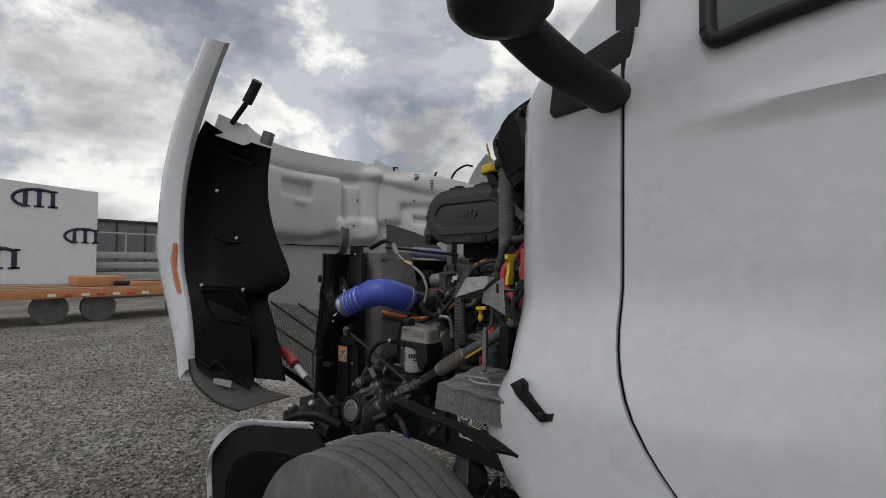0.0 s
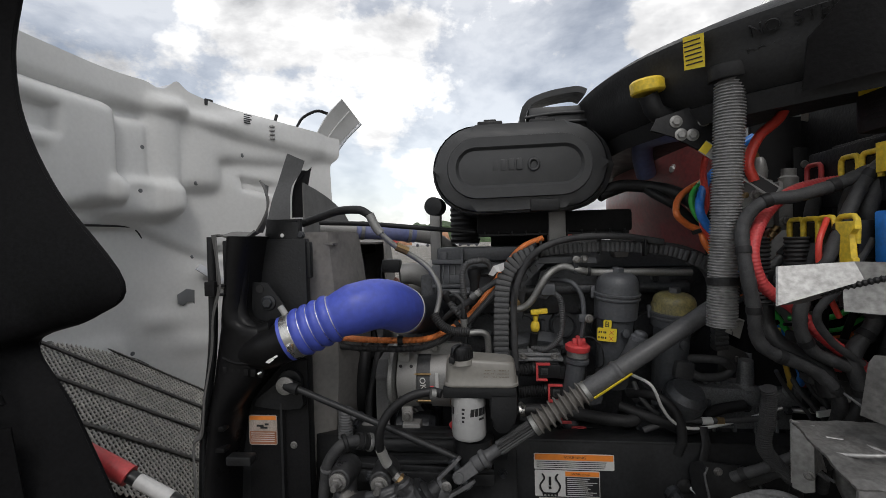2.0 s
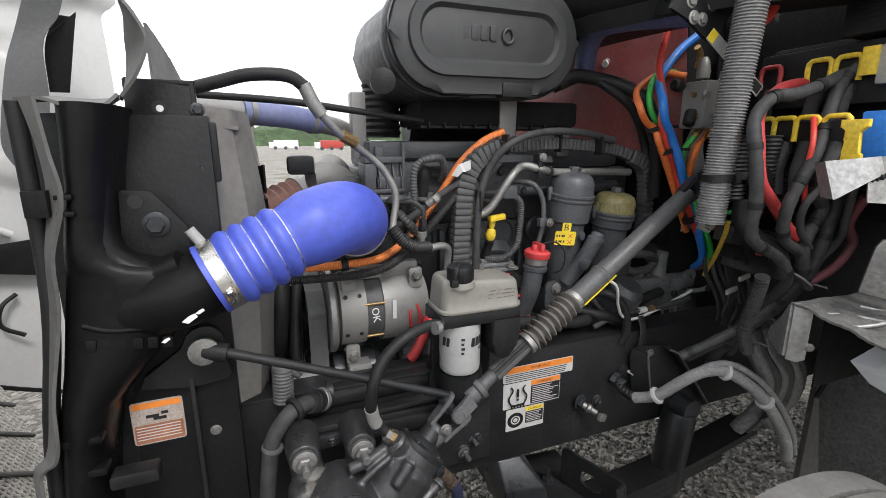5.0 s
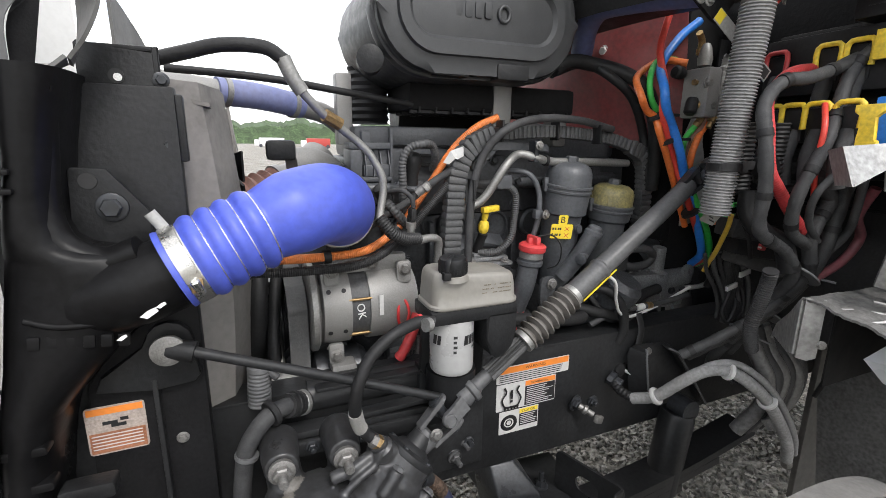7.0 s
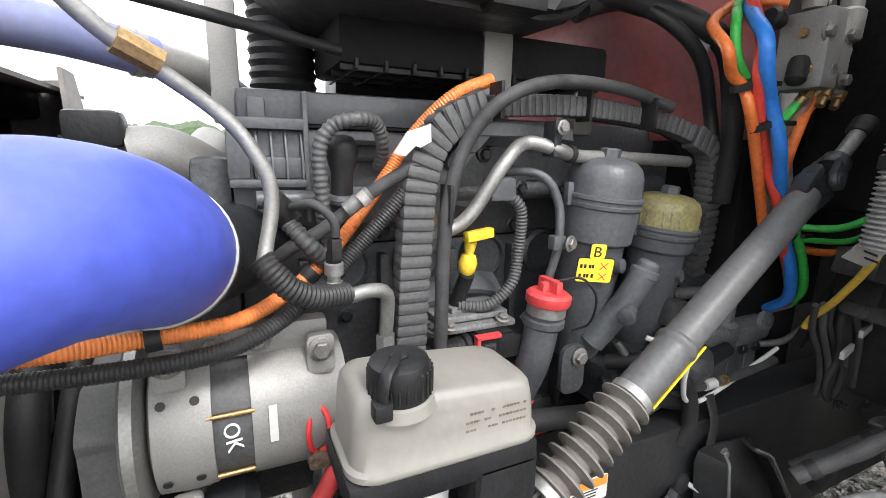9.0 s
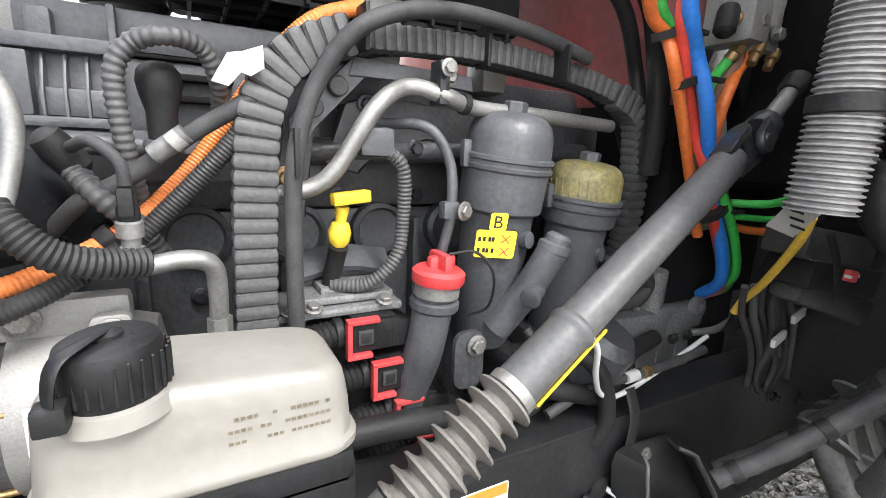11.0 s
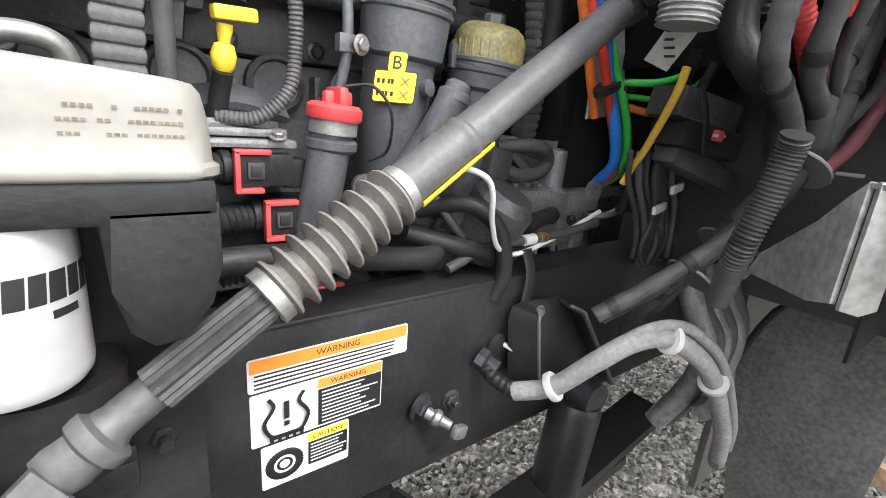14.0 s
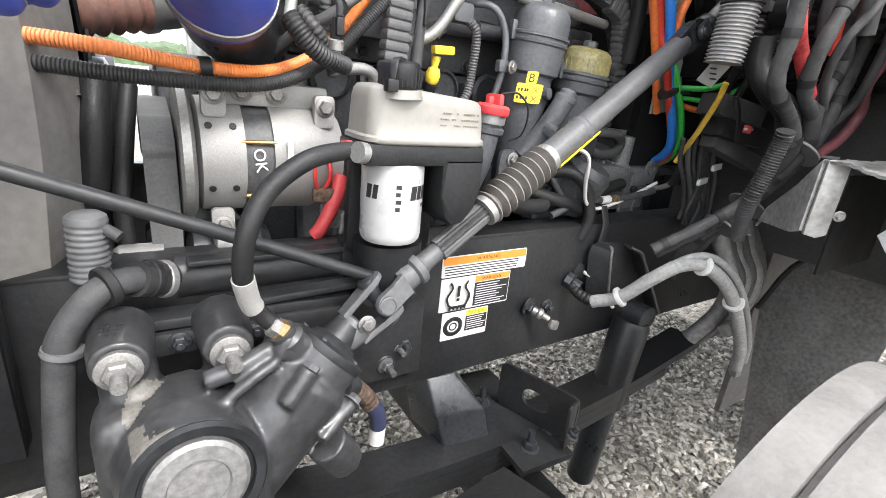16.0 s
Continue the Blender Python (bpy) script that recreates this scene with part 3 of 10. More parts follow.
def far_vehicle(x, y, l, h, w, material, turn):
    t = thing("parked_truck", (x, y, 0), "small distant parked truck on the gravel", "truck", "far vehicles")
    r = rot(0, 0, turn)
    part("body", box((x - l / 2, y - w / 2, 0.45), (x + l / 2, y + w / 2, h), 0.15, turn=r), material, t)
    part("cab", box((x - l / 2 - 1.4, y - w / 2, 0.45), (x - l / 2 - 0.05, y + w / 2, h * 0.8), 0.2, turn=r), VEHWHITE, t)
    for k in range(3):
        part("wheel", lathe([(0.5, 0), (0.5, 0.3)], (x - l * 0.45 + k * l * 0.42, y - w / 2 - 0.02, 0.5), (0, 1, 0), 12), VEHDARK, t)


for i, (a, d, l, h, mm) in enumerate(((83, 130, 6, 2.6, VEHRED), (88, 150, 7, 2.8, VEHWHITE), (94, 140, 6, 2.4, VEHDARK), (99, 150, 8, 3.0, VEHWHITE), (104, 145, 6, 2.6, VEHRED), (109, 150, 7, 3.0, VEHWHITE), (78, 140, 7, 2.6, VEHWHITE), (72, 150, 8, 2.6, VEHDARK))):
    far_vehicle(d * math.cos(radians(a)), d * math.sin(radians(a)), l, h, 2.4, mm, 0)


def building():
    t = thing("warehouse", (-52, 14, 0), "long low grey metal-clad warehouse with dark seams", "building", kind="structure")
    part("wall", box((-54, 2, 0), (-53.6, 44, 5.2), 0.02), CLAD, t)
    for k in range(18):
        y = 2.2 + k * 2.4
        part("seam", box((-53.62, y, 0), (-53.5, y + 0.14, 5.2), 0), CLADTRIM, t)
    part("roof_edge", box((-54.1, 1.9, 5.2), (-53.4, 44.1, 5.45), 0.03), CLADTRIM, t)
    part("side_wall", box((-70, 2, 0), (-54, 2.3, 5.2), 0.02), CLAD, t)
    part("roof", box((-70, 2, 5.2), (-54.1, 44, 5.4), 0.02), CLADTRIM, t)


def banner():
    t = thing("banner_wall", (-21.5, 2.2, 0), "white vinyl banner with navy swoosh emblems on a frame", "banner")
    u = Vector((0.13, 0.99, 0)).normalized()
    o = Vector((-21.8, -3.5, 0.75))
    part("sheet", plate([(0, 0), (7.6, 0), (7.6, 3.35), (5.4, 3.5), (0, 3.9)], o, u, Z, 0.05), VINYL, t)
    rnd = random.Random(2)
    for cx, cz, s in ((5.9, 2.95, 1.0), (7.2, 1.7, 0.85), (4.9, 0.85, 1.15), (3.2, 2.2, 1.0), (2.2, 0.7, 1.0), (1.0, 2.4, 1.0)):
        c = o + u * cx + Z * cz - Vector((-0.06, 0.0, 0))
        bm = tube([c + u * (0.62 * s * math.cos(a)) + Z * (0.32 * s * math.sin(a)) for a in [radians(50 + 24 * i) for i in range(9)]], 0.05 * s, 6, 4)
        part("emblem", bm, INKBLUE, t)
        for k in range(3):
            p = c + u * (-0.3 + 0.36 * k) * s
            bm = box(p + Vector((-0.02, -0.06 * s, -0.3 * s)), p + Vector((0.02, 0.06 * s, 0.3 * s)), 0.01)
            box(p + Vector((-0.02, -0.13 * s, 0.24 * s)), p + Vector((0.02, 0.13 * s, 0.3 * s)), 0.0, bm)
            box(p + Vector((-0.02, -0.13 * s, -0.3 * s)), p + Vector((0.02, 0.13 * s, -0.24 * s)), 0.0, bm)
            part("emblem", bm, INKBLUE, t)
    for k in range(4):
        p = o + u * (k * 2.5)
        part("post", box(p + Vector((-0.2, -0.05, -0.75)), p + Vector((-0.1, 0.05, 3.2)), 0.01), GALV, t)


def flatbed():
    t = thing("flatbed_trailer", (-15.5, 3, 0), "orange flatbed trailer with weathered timber deck and tools", "trailer")
    for k in range(9):
        x = -17.1 + k * 0.28
        part("plank", box((x, -1.2, 0.83), (x + 0.26, 6.4, 0.88 + 0.01 * (k % 3)), 0.01), RUSTWOOD, t)
    part("side_beam", box((-14.58, -1.2, 0.66), (-14.5, 6.4, 0.88), 0.01), TRAILER, t)
    part("side_beam", box((-17.2, -1.2, 0.66), (-17.12, 6.4, 0.88), 0.01), TRAILER, t)
    part("end_beam", box((-17.2, -1.32, 0.62), (-14.5, -1.2, 0.9), 0.01), TRAILER, t)
    for k in range(7):
        y = 1.9 + k * 0.33
        part("reflector", box((-14.5, y, 0.70), (-14.47, y + 0.16, 0.77), 0.004), (RED if k % 2 else VINYL), t)
    part("deck_crate", box((-16.6, 2.6, 0.88), (-15.4, 3.7, 1.16), 0.05), TRAILER, t)
    part("mudguard", box((-16.2, 3.75, 0.88), (-15.0, 4.5, 1.02), 0.05), TRAILER, t)
    for y in (2.0, 3.0, 5.0):
        part("wheel", lathe([(0.2, 0), (0.38, 0.01), (0.38, 0.24), (0.2, 0.25)], (-14.85, y, 0.38), (-1, 0, 0), 20), TYRE, t)
    part("pole", tube([(-15.3, 3.4, 0.98), (-15.0, 5.5, 1.0)], 0.06, 8), RAILBLK, t)


def bleachers():
    t = thing("ramp_stack", (-24, 6.6, 0), "stack of grey galvanised steel ramps with rails", "ramps")
    for k in range(4):
        part("step_plate", box((-25.5 + 0.35 * (3 - k), 4.4, 0.4 + 0.42 * k), (-22.6 - 0.2 * k, 12, 0.68 + 0.42 * k), 0.03), GALV, t)
    part("top_rail", box((-24.2, 4.4, 2.75), (-24.1, 12, 2.82), 0.01), GALV, t)
    for k in range(7):
        part("rail_post", box((-24.2, 4.5 + 1.2 * k, 1.9), (-24.12, 4.56 + 1.2 * k, 2.75), 0.01), GALV, t)
    part("end_plate", box((-25.5, 4.34, 0), (-22.6, 4.4, 1.9), 0.02), GALV, t)


def light_pole():
    t = thing("light_pole", (-36, 12.3, 0), "thin dark yard light pole with a lamp head", "light pole")
    part("pole", tube([(-36, 12.3, 0), (-36, 12.3, 12.2)], 0.11, 8), CLADTRIM, t)
    part("lamp_head", box((-36.2, 12.2, 12.1), (-35.6, 13.0, 12.3), 0.05), CLADTRIM, t)


building()
banner()
flatbed()
bleachers()
light_pole()

# ---- truck cab ----
def cab_y(x):
    """The side of the cab: it tapers towards the front."""
    if x < -0.64:
        return 1.216 + (-0.64 - x) * 0.57
    if x < -0.38:
        return 1.19 + (-0.38 - x) * 0.1
    return 1.19 - (x + 0.38) * 0.115 if x < 0.6 else 1.077


def cab():
    t = thing("truck_cab", (0.3, 2.25, 0.9), "white semi truck cab seen along its driver's side", "truck cab")
    zs = [0.9, 0.95, 1.0, 1.04, 1.08, 1.11, 1.14, 1.165, 1.19, 1.23, 1.27, 1.32, 1.36, 1.41, 1.46, 1.50, 1.53, 1.56, 1.60, 1.65, 1.72, 1.8, 1.88, 1.93, 1.95, 1.97, 1.985, 2.0, 2.02, 2.05, 2.1, 2.14, 2.2, 2.3, 2.45, 2.6, 2.75, 2.9]

    def edge(z):
        k = ((2.13, -0.72), (1.62, -0.72), (1.50, -0.705), (1.36, -0.695), (1.27, -0.75), (1.19, -0.83), (1.14, -0.79), (1.08, -0.70), (1.0, -0.56), (0.9, -0.47))
        if z > 2.13:
            return -0.72 + (z - 2.13) * 0.85
        for (z1, x1), (z0, x0) in zip(k, k[1:]):
            if z >= z0:
                return x0 + (x1 - x0) * (z - z0) / (z1 - z0)
        return k[-1][1]

    def bulge(x, z):
        flare = min(1.0, max(0.0, (1.62 - z) / 0.34))
        flare = flare * flare * (3 - 2 * flare)
        fade = min(1.0, max(0.0, (0.35 - x) / 0.7))
        y = cab_y(x) - 0.115 * flare * fade + max(0, z - 2.15) * 0.28
        y -= 0.020 * math.exp(-((z - 1.985 - 0.03 * x) / 0.022) ** 2) * min(1, max(0, (x + 0.24) * 9)) * (1 if z < 2.1 else 0.6)
        y -= 0.012 * (1 / (1 + math.exp(-(1.515 - 0.01 * x - z) * 90))) * min(1, max(0, (x + 0.36) * 8))
        return y

    rows = []
    for z in zs:
        e = edge(z)
        hi = max(-0.385 if z > 1.55 else -0.385 + (1.55 - z) ** 2 * 1.2, e + 0.08)
        xs = [e, e + 0.012, e + 0.04] + [e + 0.04 + (hi - e - 0.04) * i / 8 for i in range(1, 9)]
        rows.append([(x, bulge(x, z) + ((0.05, 0.014, 0.003) + (0,) * 8)[i], z) for i, x in enumerate(xs)])
    part("front_quarter_panel", sheet(rows, -0.012), WHITE, t)
    # door
    rows = []
    for z in zs:
        seam = max(-0.378 if z > 1.55 else -0.378 + (1.55 - z) ** 2 * 1.2, edge(z) + 0.087)
        xs = [seam, seam + 0.006] + [seam + 0.006 + (1.9 - seam) * i / 26 for i in range(1, 27)]
        rows.append([(x, bulge(x, z) + (0.008 if i == 0 else 0), z) for i, x in enumerate(xs)])
    door = part("door", sheet(rows, -0.02), WHITE, t)
    part("door_gap", sheet([[(-0.41, 1.225, z), (-0.35, 1.215, z)] if z > 1.55 else [(-0.41 + (1.55 - z) ** 2 * 1.2, 1.20, z), (-0.35 + (1.55 - z) ** 2 * 1.2, 1.19, z)] for z in (1.1, 1.2, 1.3, 1.4, 1.5, 1.6, 2.0, 2.5)], -0.01), INK, t)
    win = thing("door_window", (0.3, 1.12, 2.15), "dark tinted door window in a thick black rubber seal", "window")
    rows = []
    for k in range(9):
        z0 = 2.140 + 0.075 * k
        rows.append([(x, bulge(x, z) - 0.010, z) for x, z in [(-0.185 - 0.02 * k / 8 + 1.0 * q / 12, z0 + 0.07 * q / 12 * (1 - k / 8)) for q in range(13)]])
    part("glass", sheet(rows, -0.006), GLASS, win)
    loop = [(-0.185, 2.165), (-0.165, 2.137), (-0.08, 2.146), (0.1, 2.157), (0.4, 2.178), (0.815, 2.21), (0.80, 2.74), (0.3, 2.74), (-0.19, 2.73), (-0.205, 2.5), (-0.185, 2.165)]
    part("seal", tube([(x, bulge(x, z) - 0.012, z) for x, z in loop], 0.017, 8, 6), RUBBER, win)
    m = thing("door_mirror", (-0.42, 1.1, 2.0), "black plastic door mirror on a thick curved arm", "mirror")
    part("base_plate", plate([(-0.572, 2.185), (-0.585, 2.08), (-0.575, 2.066), (-0.38, 2.072), (-0.365, 2.14), (-0.355, 2.26)], (0, 1.212, 0), X, Z, 0.016, 0.004), BLACK, m)
    part("arm", tube([(-0.41, 1.20, 2.085), (-0.42, 1.13, 2.09), (-0.47, 1.04, 2.13), (-0.52, 0.98, 2.19), (-0.57, 0.93, 2.26)], 0.042, 16, 6, flat=1.3, hint=(1, 0, 0)), BLACK, m)
    part("head", lathe([(0.05, 0), (0.085, 0.008), (0.105, 0.03), (0.112, 0.08), (0.112, 0.40), (0.09, 0.44)], (-0.475, 0.80, 2.135), (0.0, 0.0, 1), 28), BLACK, m)
    part("shoulder", tube([(-0.57, 0.93, 2.25), (-0.54, 0.87, 2.26), (-0.5, 0.82, 2.27)], 0.06, 14, 4), BLACK, m)
    lt = thing("hood_latch_bracket", (-0.57, 1.09, 1.27), "black plastic hood latch bracket on the white quarter panel", "latch")
    yb = bulge(-0.57, 1.31) + 0.002
    a = plate([(-0.635, 1.34), (-0.60, 1.362), (-0.585, 1.352), (-0.59, 1.33), (-0.53, 1.285), (-0.508, 1.292), (-0.512, 1.272), (-0.545, 1.262), (-0.615, 1.315)], (0, yb, 0), X, Z, 0.014, 0.003)
    part("base", a, BLACK, lt)
    part("tooth", box((-0.607, yb - 0.034, 1.33), (-0.592, yb - 0.012, 1.352), 0.003), BLACK, lt)
    part("tooth", box((-0.545, yb - 0.03, 1.276), (-0.53, yb - 0.012, 1.29), 0.003), BLACK, lt)
    # floor, right side, roof, rear and windscreen close the cab
    part("right_side", plate([(-0.6, 1.0), (1.9, 1.0), (1.9, 2.9), (0.12, 2.9), (-0.40, 2.18), (-0.6, 2.08)], (0, 3.3, 0), X, Z, 0.05, 0.01), WHITE, t)
    part("roof", box((0.1, 1.2, 2.9), (1.9, 3.3, 3.0), 0.04), WHITE, t)
    part("rear_wall", box((1.88, 1.1, 1.0), (1.93, 3.3, 2.95), 0.02), WHITE, t)
    part("floor", box((-0.2, 1.25, 1.13), (1.9, 3.2, 1.19), 0.01), GAPSHADE, t)
    part("windscreen", sheet([[(-0.45, 1.34, 2.18), (-0.62, 1.75, 2.2), (-0.68, 2.25, 2.2), (-0.62, 2.75, 2.2), (-0.45, 3.16, 2.18)], [(0.08, 1.42, 2.92), (-0.08, 1.8, 2.93), (-0.12, 2.25, 2.94), (-0.08, 2.7, 2.93), (0.08, 3.08, 2.92)]], 0.008), GLASS, t)
    part("screw_cover", lathe([(0.014, 0), (0.012, 0.006)], (-0.716, 1.255, 2.125), (-0.8, -0.6, 0), 14), BLACK, t)

    return t


CAB = cab()


def cowl():
    t = thing("windscreen_cowl", (-0.9, 2.25, 1.95), "black plastic windscreen cowl with raised warning lettering", "cowl")
    ys = [1.27, 1.33, 1.40, 1.48, 1.56, 1.68, 1.85, 2.05, 2.25, 2.5, 2.8, 3.0, 3.2]

    def fx(y):
        d = abs(y - 2.25)
        return -1.16 + 0.42 * (d / 0.95) ** 3.2

    top = [(fx(y) + 0.22, y, 2.21) for y in ys]
    lip = [(fx(y), y, 2.14) for y in ys]
    nose = [(fx(y) - 0.004, y, 2.10) for y in ys]
    under = [(fx(y) + 0.05, y, 1.995) for y in ys]
    back = [(fx(y) + 0.28, y, 1.965) for y in ys]
    part("shell", sheet(loft([top, lip, nose, under, back], 40, 3), 0.012), COWLBLK, t)
    part("edge_seal", tube([(fx(y) - 0.006, y, 2.128) for y in ys], 0.014, 8, 5), RUBBER, t)
    part("side_wall", sheet(loft([[(fx(1.27) + 0.2, 1.275, 2.22), (fx(1.33), 1.30, 2.14), (fx(1.4), 1.36, 2.05)], [(-0.6, 1.275, 2.0), (-0.72, 1.30, 1.97), (-0.85, 1.4, 1.96)]], 8), 0.012), BLACKD, t)
    a0, a1 = Vector((fx(1.455) - 0.016, 1.455 - 0.012, 2.088)), Vector((fx(1.335) - 0.016, 1.335 - 0.012, 2.088))
    d = (a1 - a0).normalized()
    slope = Vector((-0.05, -0.05, 0.10)).normalized()
    part("lettering", words("NO  STEP", 0.036, a0 + d * 0.01, d, slope, 0.008), COWLBLK, t)
    part("lettering", words("DO NOT PULL", 0.026, a0 - Z * 0.034 + Vector((0.014, 0.014, 0)), d, slope, 0.008), COWLBLK, t)
    part("face_ledge", sheet([[(fx(y) + 0.045, y, 1.985) for y in ys], [(fx(y) + 0.07, y, 1.945) for y in ys]], 0.008), COWLBLK, t)
    part("under_step", sheet([[(fx(y) + 0.02, y, 2.035) for y in ys], [(fx(y) + 0.06, y, 2.02) for y in ys]], 0.008), BLACK, t)
    part("lip_bead", tube([(fx(y) - 0.012, y, 2.112) for y in ys], 0.007, 8, 5), COWLBLK, t)
    e = Vector((fx(1.56) - fx(1.46), 0.10, 0)).normalized()
    q = Vector((-1.013, 1.508, 2.092)) + Vector((-0.004, -0.004, 0))
    stick = part("yellow_sticker", plate([(-0.024, -0.034), (0.022, -0.040), (0.028, 0.032), (-0.018, 0.038)], q, -e, (-0.02, -0.02, 0.1), 0.003), LABYELLOW, t)
    for k in range(6):
        part("print_bar", plate([(-0.018, -0.026 + 0.010 * k), (0.020, -0.028 + 0.010 * k), (0.020, -0.025 + 0.010 * k), (-0.018, -0.023 + 0.010 * k)], q, -e, (-0.02, -0.02, 0.1), 0.0038), INK, stick)
    c = thing("washer_filler", (-1.11, 1.62, 1.94), "yellow washer filler cap on a bent black neck", "filler cap")
    part("neck", tube([(-0.94, 1.69, 1.99), (-1.0, 1.65, 1.975), (-1.06, 1.62, 1.985), (-1.083, 1.613, 2.03)], 0.024, 14, 6), BLACK, c)
    part("cap", lathe([(0.038, 0), (0.042, 0.004), (0.042, 0.028), (0.036, 0.034), (0.012, 0.036)], (-1.084, 1.612, 2.035), (-0.12, -0.05, 1), 18), YELLOW, c)


cowl()


# ---- open hood ----
def hood():
    t = thing("open_hood", (-3.0, 2.25, 0.8), "white truck hood tipped fully forward, inner side showing", "hood")

    def step(a, b, k):
        return 1 / (1 + math.exp(max(-40, min(40, -(a - b) * k))))

    # inner skin of the hood, now upright: a deep hollow with pressed pads
    def inner(y, z):
        d = min(abs(y - 2.25), 1.2) / 0.91
        x = -3.50 + 0.55 * d ** 2.6

        def pad(y0, y1, z0, z1, h, k=90):
            return h * (step(y, y0, k) - step(y, y1, k)) * (step(z, z0, k) - step(z, z1, k))

        x += pad(1.2, 2.50, 1.86 + 0.05 * step(y, 2.3, 30), 2.40, 0.11) + pad(2.53, 2.68, 2.02, 2.36, 0.07, 80)
        x += pad(2.47, 2.78, 1.84, 2.03, 0.10, 80) - pad(1.88, 2.20, 2.19, 2.32, 0.05, 160)
        x += pad(2.70, 2.82, 1.86, 2.50, 0.09, 70) + 0.07 * step(z, 2.43 - 0.36 * max(0, y - 2.80), 90)
        x += pad(2.84, 2.98, 2.02, 2.44, 0.09, 60) + pad(2.98, 3.3, 2.20, 2.47, 0.06, 80) + pad(3.0, 3.2, 1.2, 2.1, 0.05, 30)
        x -= 0.045 * step(1.79 - 0.62 * max(0.0, y - 2.68), z, 120)
        x += pad(2.70, 2.86, 1.22, 1.30, 0.03, 50) + pad(2.86, 3.0, 1.05, 1.14, 0.03, 50) + pad(1.3, 2.60, 1.06, 1.20, 0.03, 60)
        mid = 2.055 - 0.30 * (y - 3.09)
        x -= pad(3.075, 3.19, mid - 0.040, mid + 0.040, 0.07, 220) + pad(2.985, 3.14, 1.602, 1.672, 0.07, 220)
        x += pad(2.02, 2.14, 2.13, 2.17, 0.03) + 0.006 * math.sin(y * 9 + z * 5)
        return x

    def top(y):
        return 2.585 - 0.030 * math.exp(-((y - 2.74) / 0.04) ** 2) + 0.035 * math.exp(-((y - 2.81) / 0.03) ** 2) - 0.40 * max(0, y - 2.82)

    def foot(y):
        return 1.085 - 1.05 * max(0.0, abs(y - 2.25) - 0.40)

    n, k = 150, 120
    rows = []
    for i in range(k + 1):
        row = []
        for j in range(n + 1):
            y = 1.44 + 1.92 * j / n
            z = foot(y) + (top(y) - foot(y)) * i / k
            row.append((inner(y, z), y, z))
        rows.append(row)
    part("inner_panel", sheet(rows, 0.012), HOODIN, t, sharp=50)
    seam = ((2.0, 1.795), (2.3, 1.795), (2.6, 1.795), (2.68, 1.775), (2.73, 1.70), (2.80, 1.64), (2.88, 1.585), (2.94, 1.53))
    part("seam_line", tube([(inner(y, z + 0.01) + 0.003, y, z) for y, z in seam], 0.006, 6, 6), RUBBER, t)
    part("bottom_seal", tube([(inner(y, foot(y)) + 0.006, y, foot(y) + 0.004) for y in [2.0 + 0.1 * i for i in range(14)]], 0.013, 8, 4), RUBBER, t)
    # outer skin
    rows = []
    for i in range(13):
        z = 1.0 + 1.55 * i / 12
        rows.append([(-3.62 + 0.62 * (abs(y - 2.25) / 1.17) ** 2.8, y, z) for y in [1.25 + 2.0 * j / 24 for j in range(25)]])
    part("outer_skin", sheet(rows, 0.012), WHITE, t)
    part("rear_lip", sheet([[(-3.61 + 0.62 * (abs(y - 2.25) / 1.17) ** 2.8, y, 2.55) for y in [1.44 + 1.9 * j / 40 for j in range(41)]], [(inner(y, top(y)), y, top(y)) for y in [1.44 + 1.9 * j / 40 for j in range(41)]]], 0.008), WHITE, t)
    # driver's side fender: wheel arch lip with its skin
    lip = [(-2.52, 2.86), (-2.63, 2.77), (-2.83, 2.60), (-3.0, 2.40), (-3.12, 2.15), (-3.16, 1.85), (-3.12, 1.60), (-3.0, 1.38), (-2.94, 1.2), (-2.925, 1.06), (-2.91, 1.00)]
    a = [(x, 1.13 if i > 1 else 1.12, z) for i, (x, z) in enumerate(lip)]
    b = [(x - 0.012, 1.085, z) for x, z in lip]

    def far(z):
        return min(1.0, max(0.05, (z - 0.98) / 0.5))

    c = [(x - (0.16 + 0.1 * (0.5 + 0.5 * math.cos((z - 1.8) * 2.2))) * far(z), 1.05, z + 0.05 * (z - 1.7) - 0.03 * (1 - far(z))) for x, z in lip]
    d = [(x - 0.42 * far(z), 1.22, z + 0.06 * (z - 1.7) - 0.04 * (1 - far(z))) for x, z in lip]
    part("fender", sheet(loft([a, b, c, d], 56, 4), 0.012), WHITE, t)
    flange = [(-2.93, 1.10, 1.06), (-2.90, 1.10, 0.985), (-2.82, 1.11, 0.92), (-2.61, 1.13, 0.868), (-2.36, 1.15, 0.868)]
    part("flange_edge", tube(flange, 0.007, 8, 6), RUBBER, t)
    part("fender_flange", sheet(loft([flange, [(x + 0.05, y + 0.26, z + 0.03) for x, y, z in flange]], 20), 0.006), FAIRING, t)
    # far fender end
    e = [(-2.457, 3.700, 2.558), (-2.583, 3.660, 2.419), (-2.688, 3.630, 2.242), (-2.699, 3.620, 2.169), (-2.773, 3.620, 1.872), (-2.796, 3.620, 1.594)]
    g = [(-2.535, 3.520, 2.691), (-2.656, 3.500, 2.555), (-2.736, 3.480, 2.373), (-2.722, 3.480, 2.205), (-2.797, 3.480, 1.861), (-2.820, 3.480, 1.598)]
    part("fender", sheet(loft([e, [(p[0] * 0.5 + q[0] * 0.5, p[1] * 0.5 + q[1] * 0.5 + 0.015, p[2] * 0.5 + q[2] * 0.5) for p, q in zip(e, g)], g], 30, 3), 0.010), HOODIN, t)
    part("fender_rim", tube(e, 0.010, 8, 6), WHITE, t)
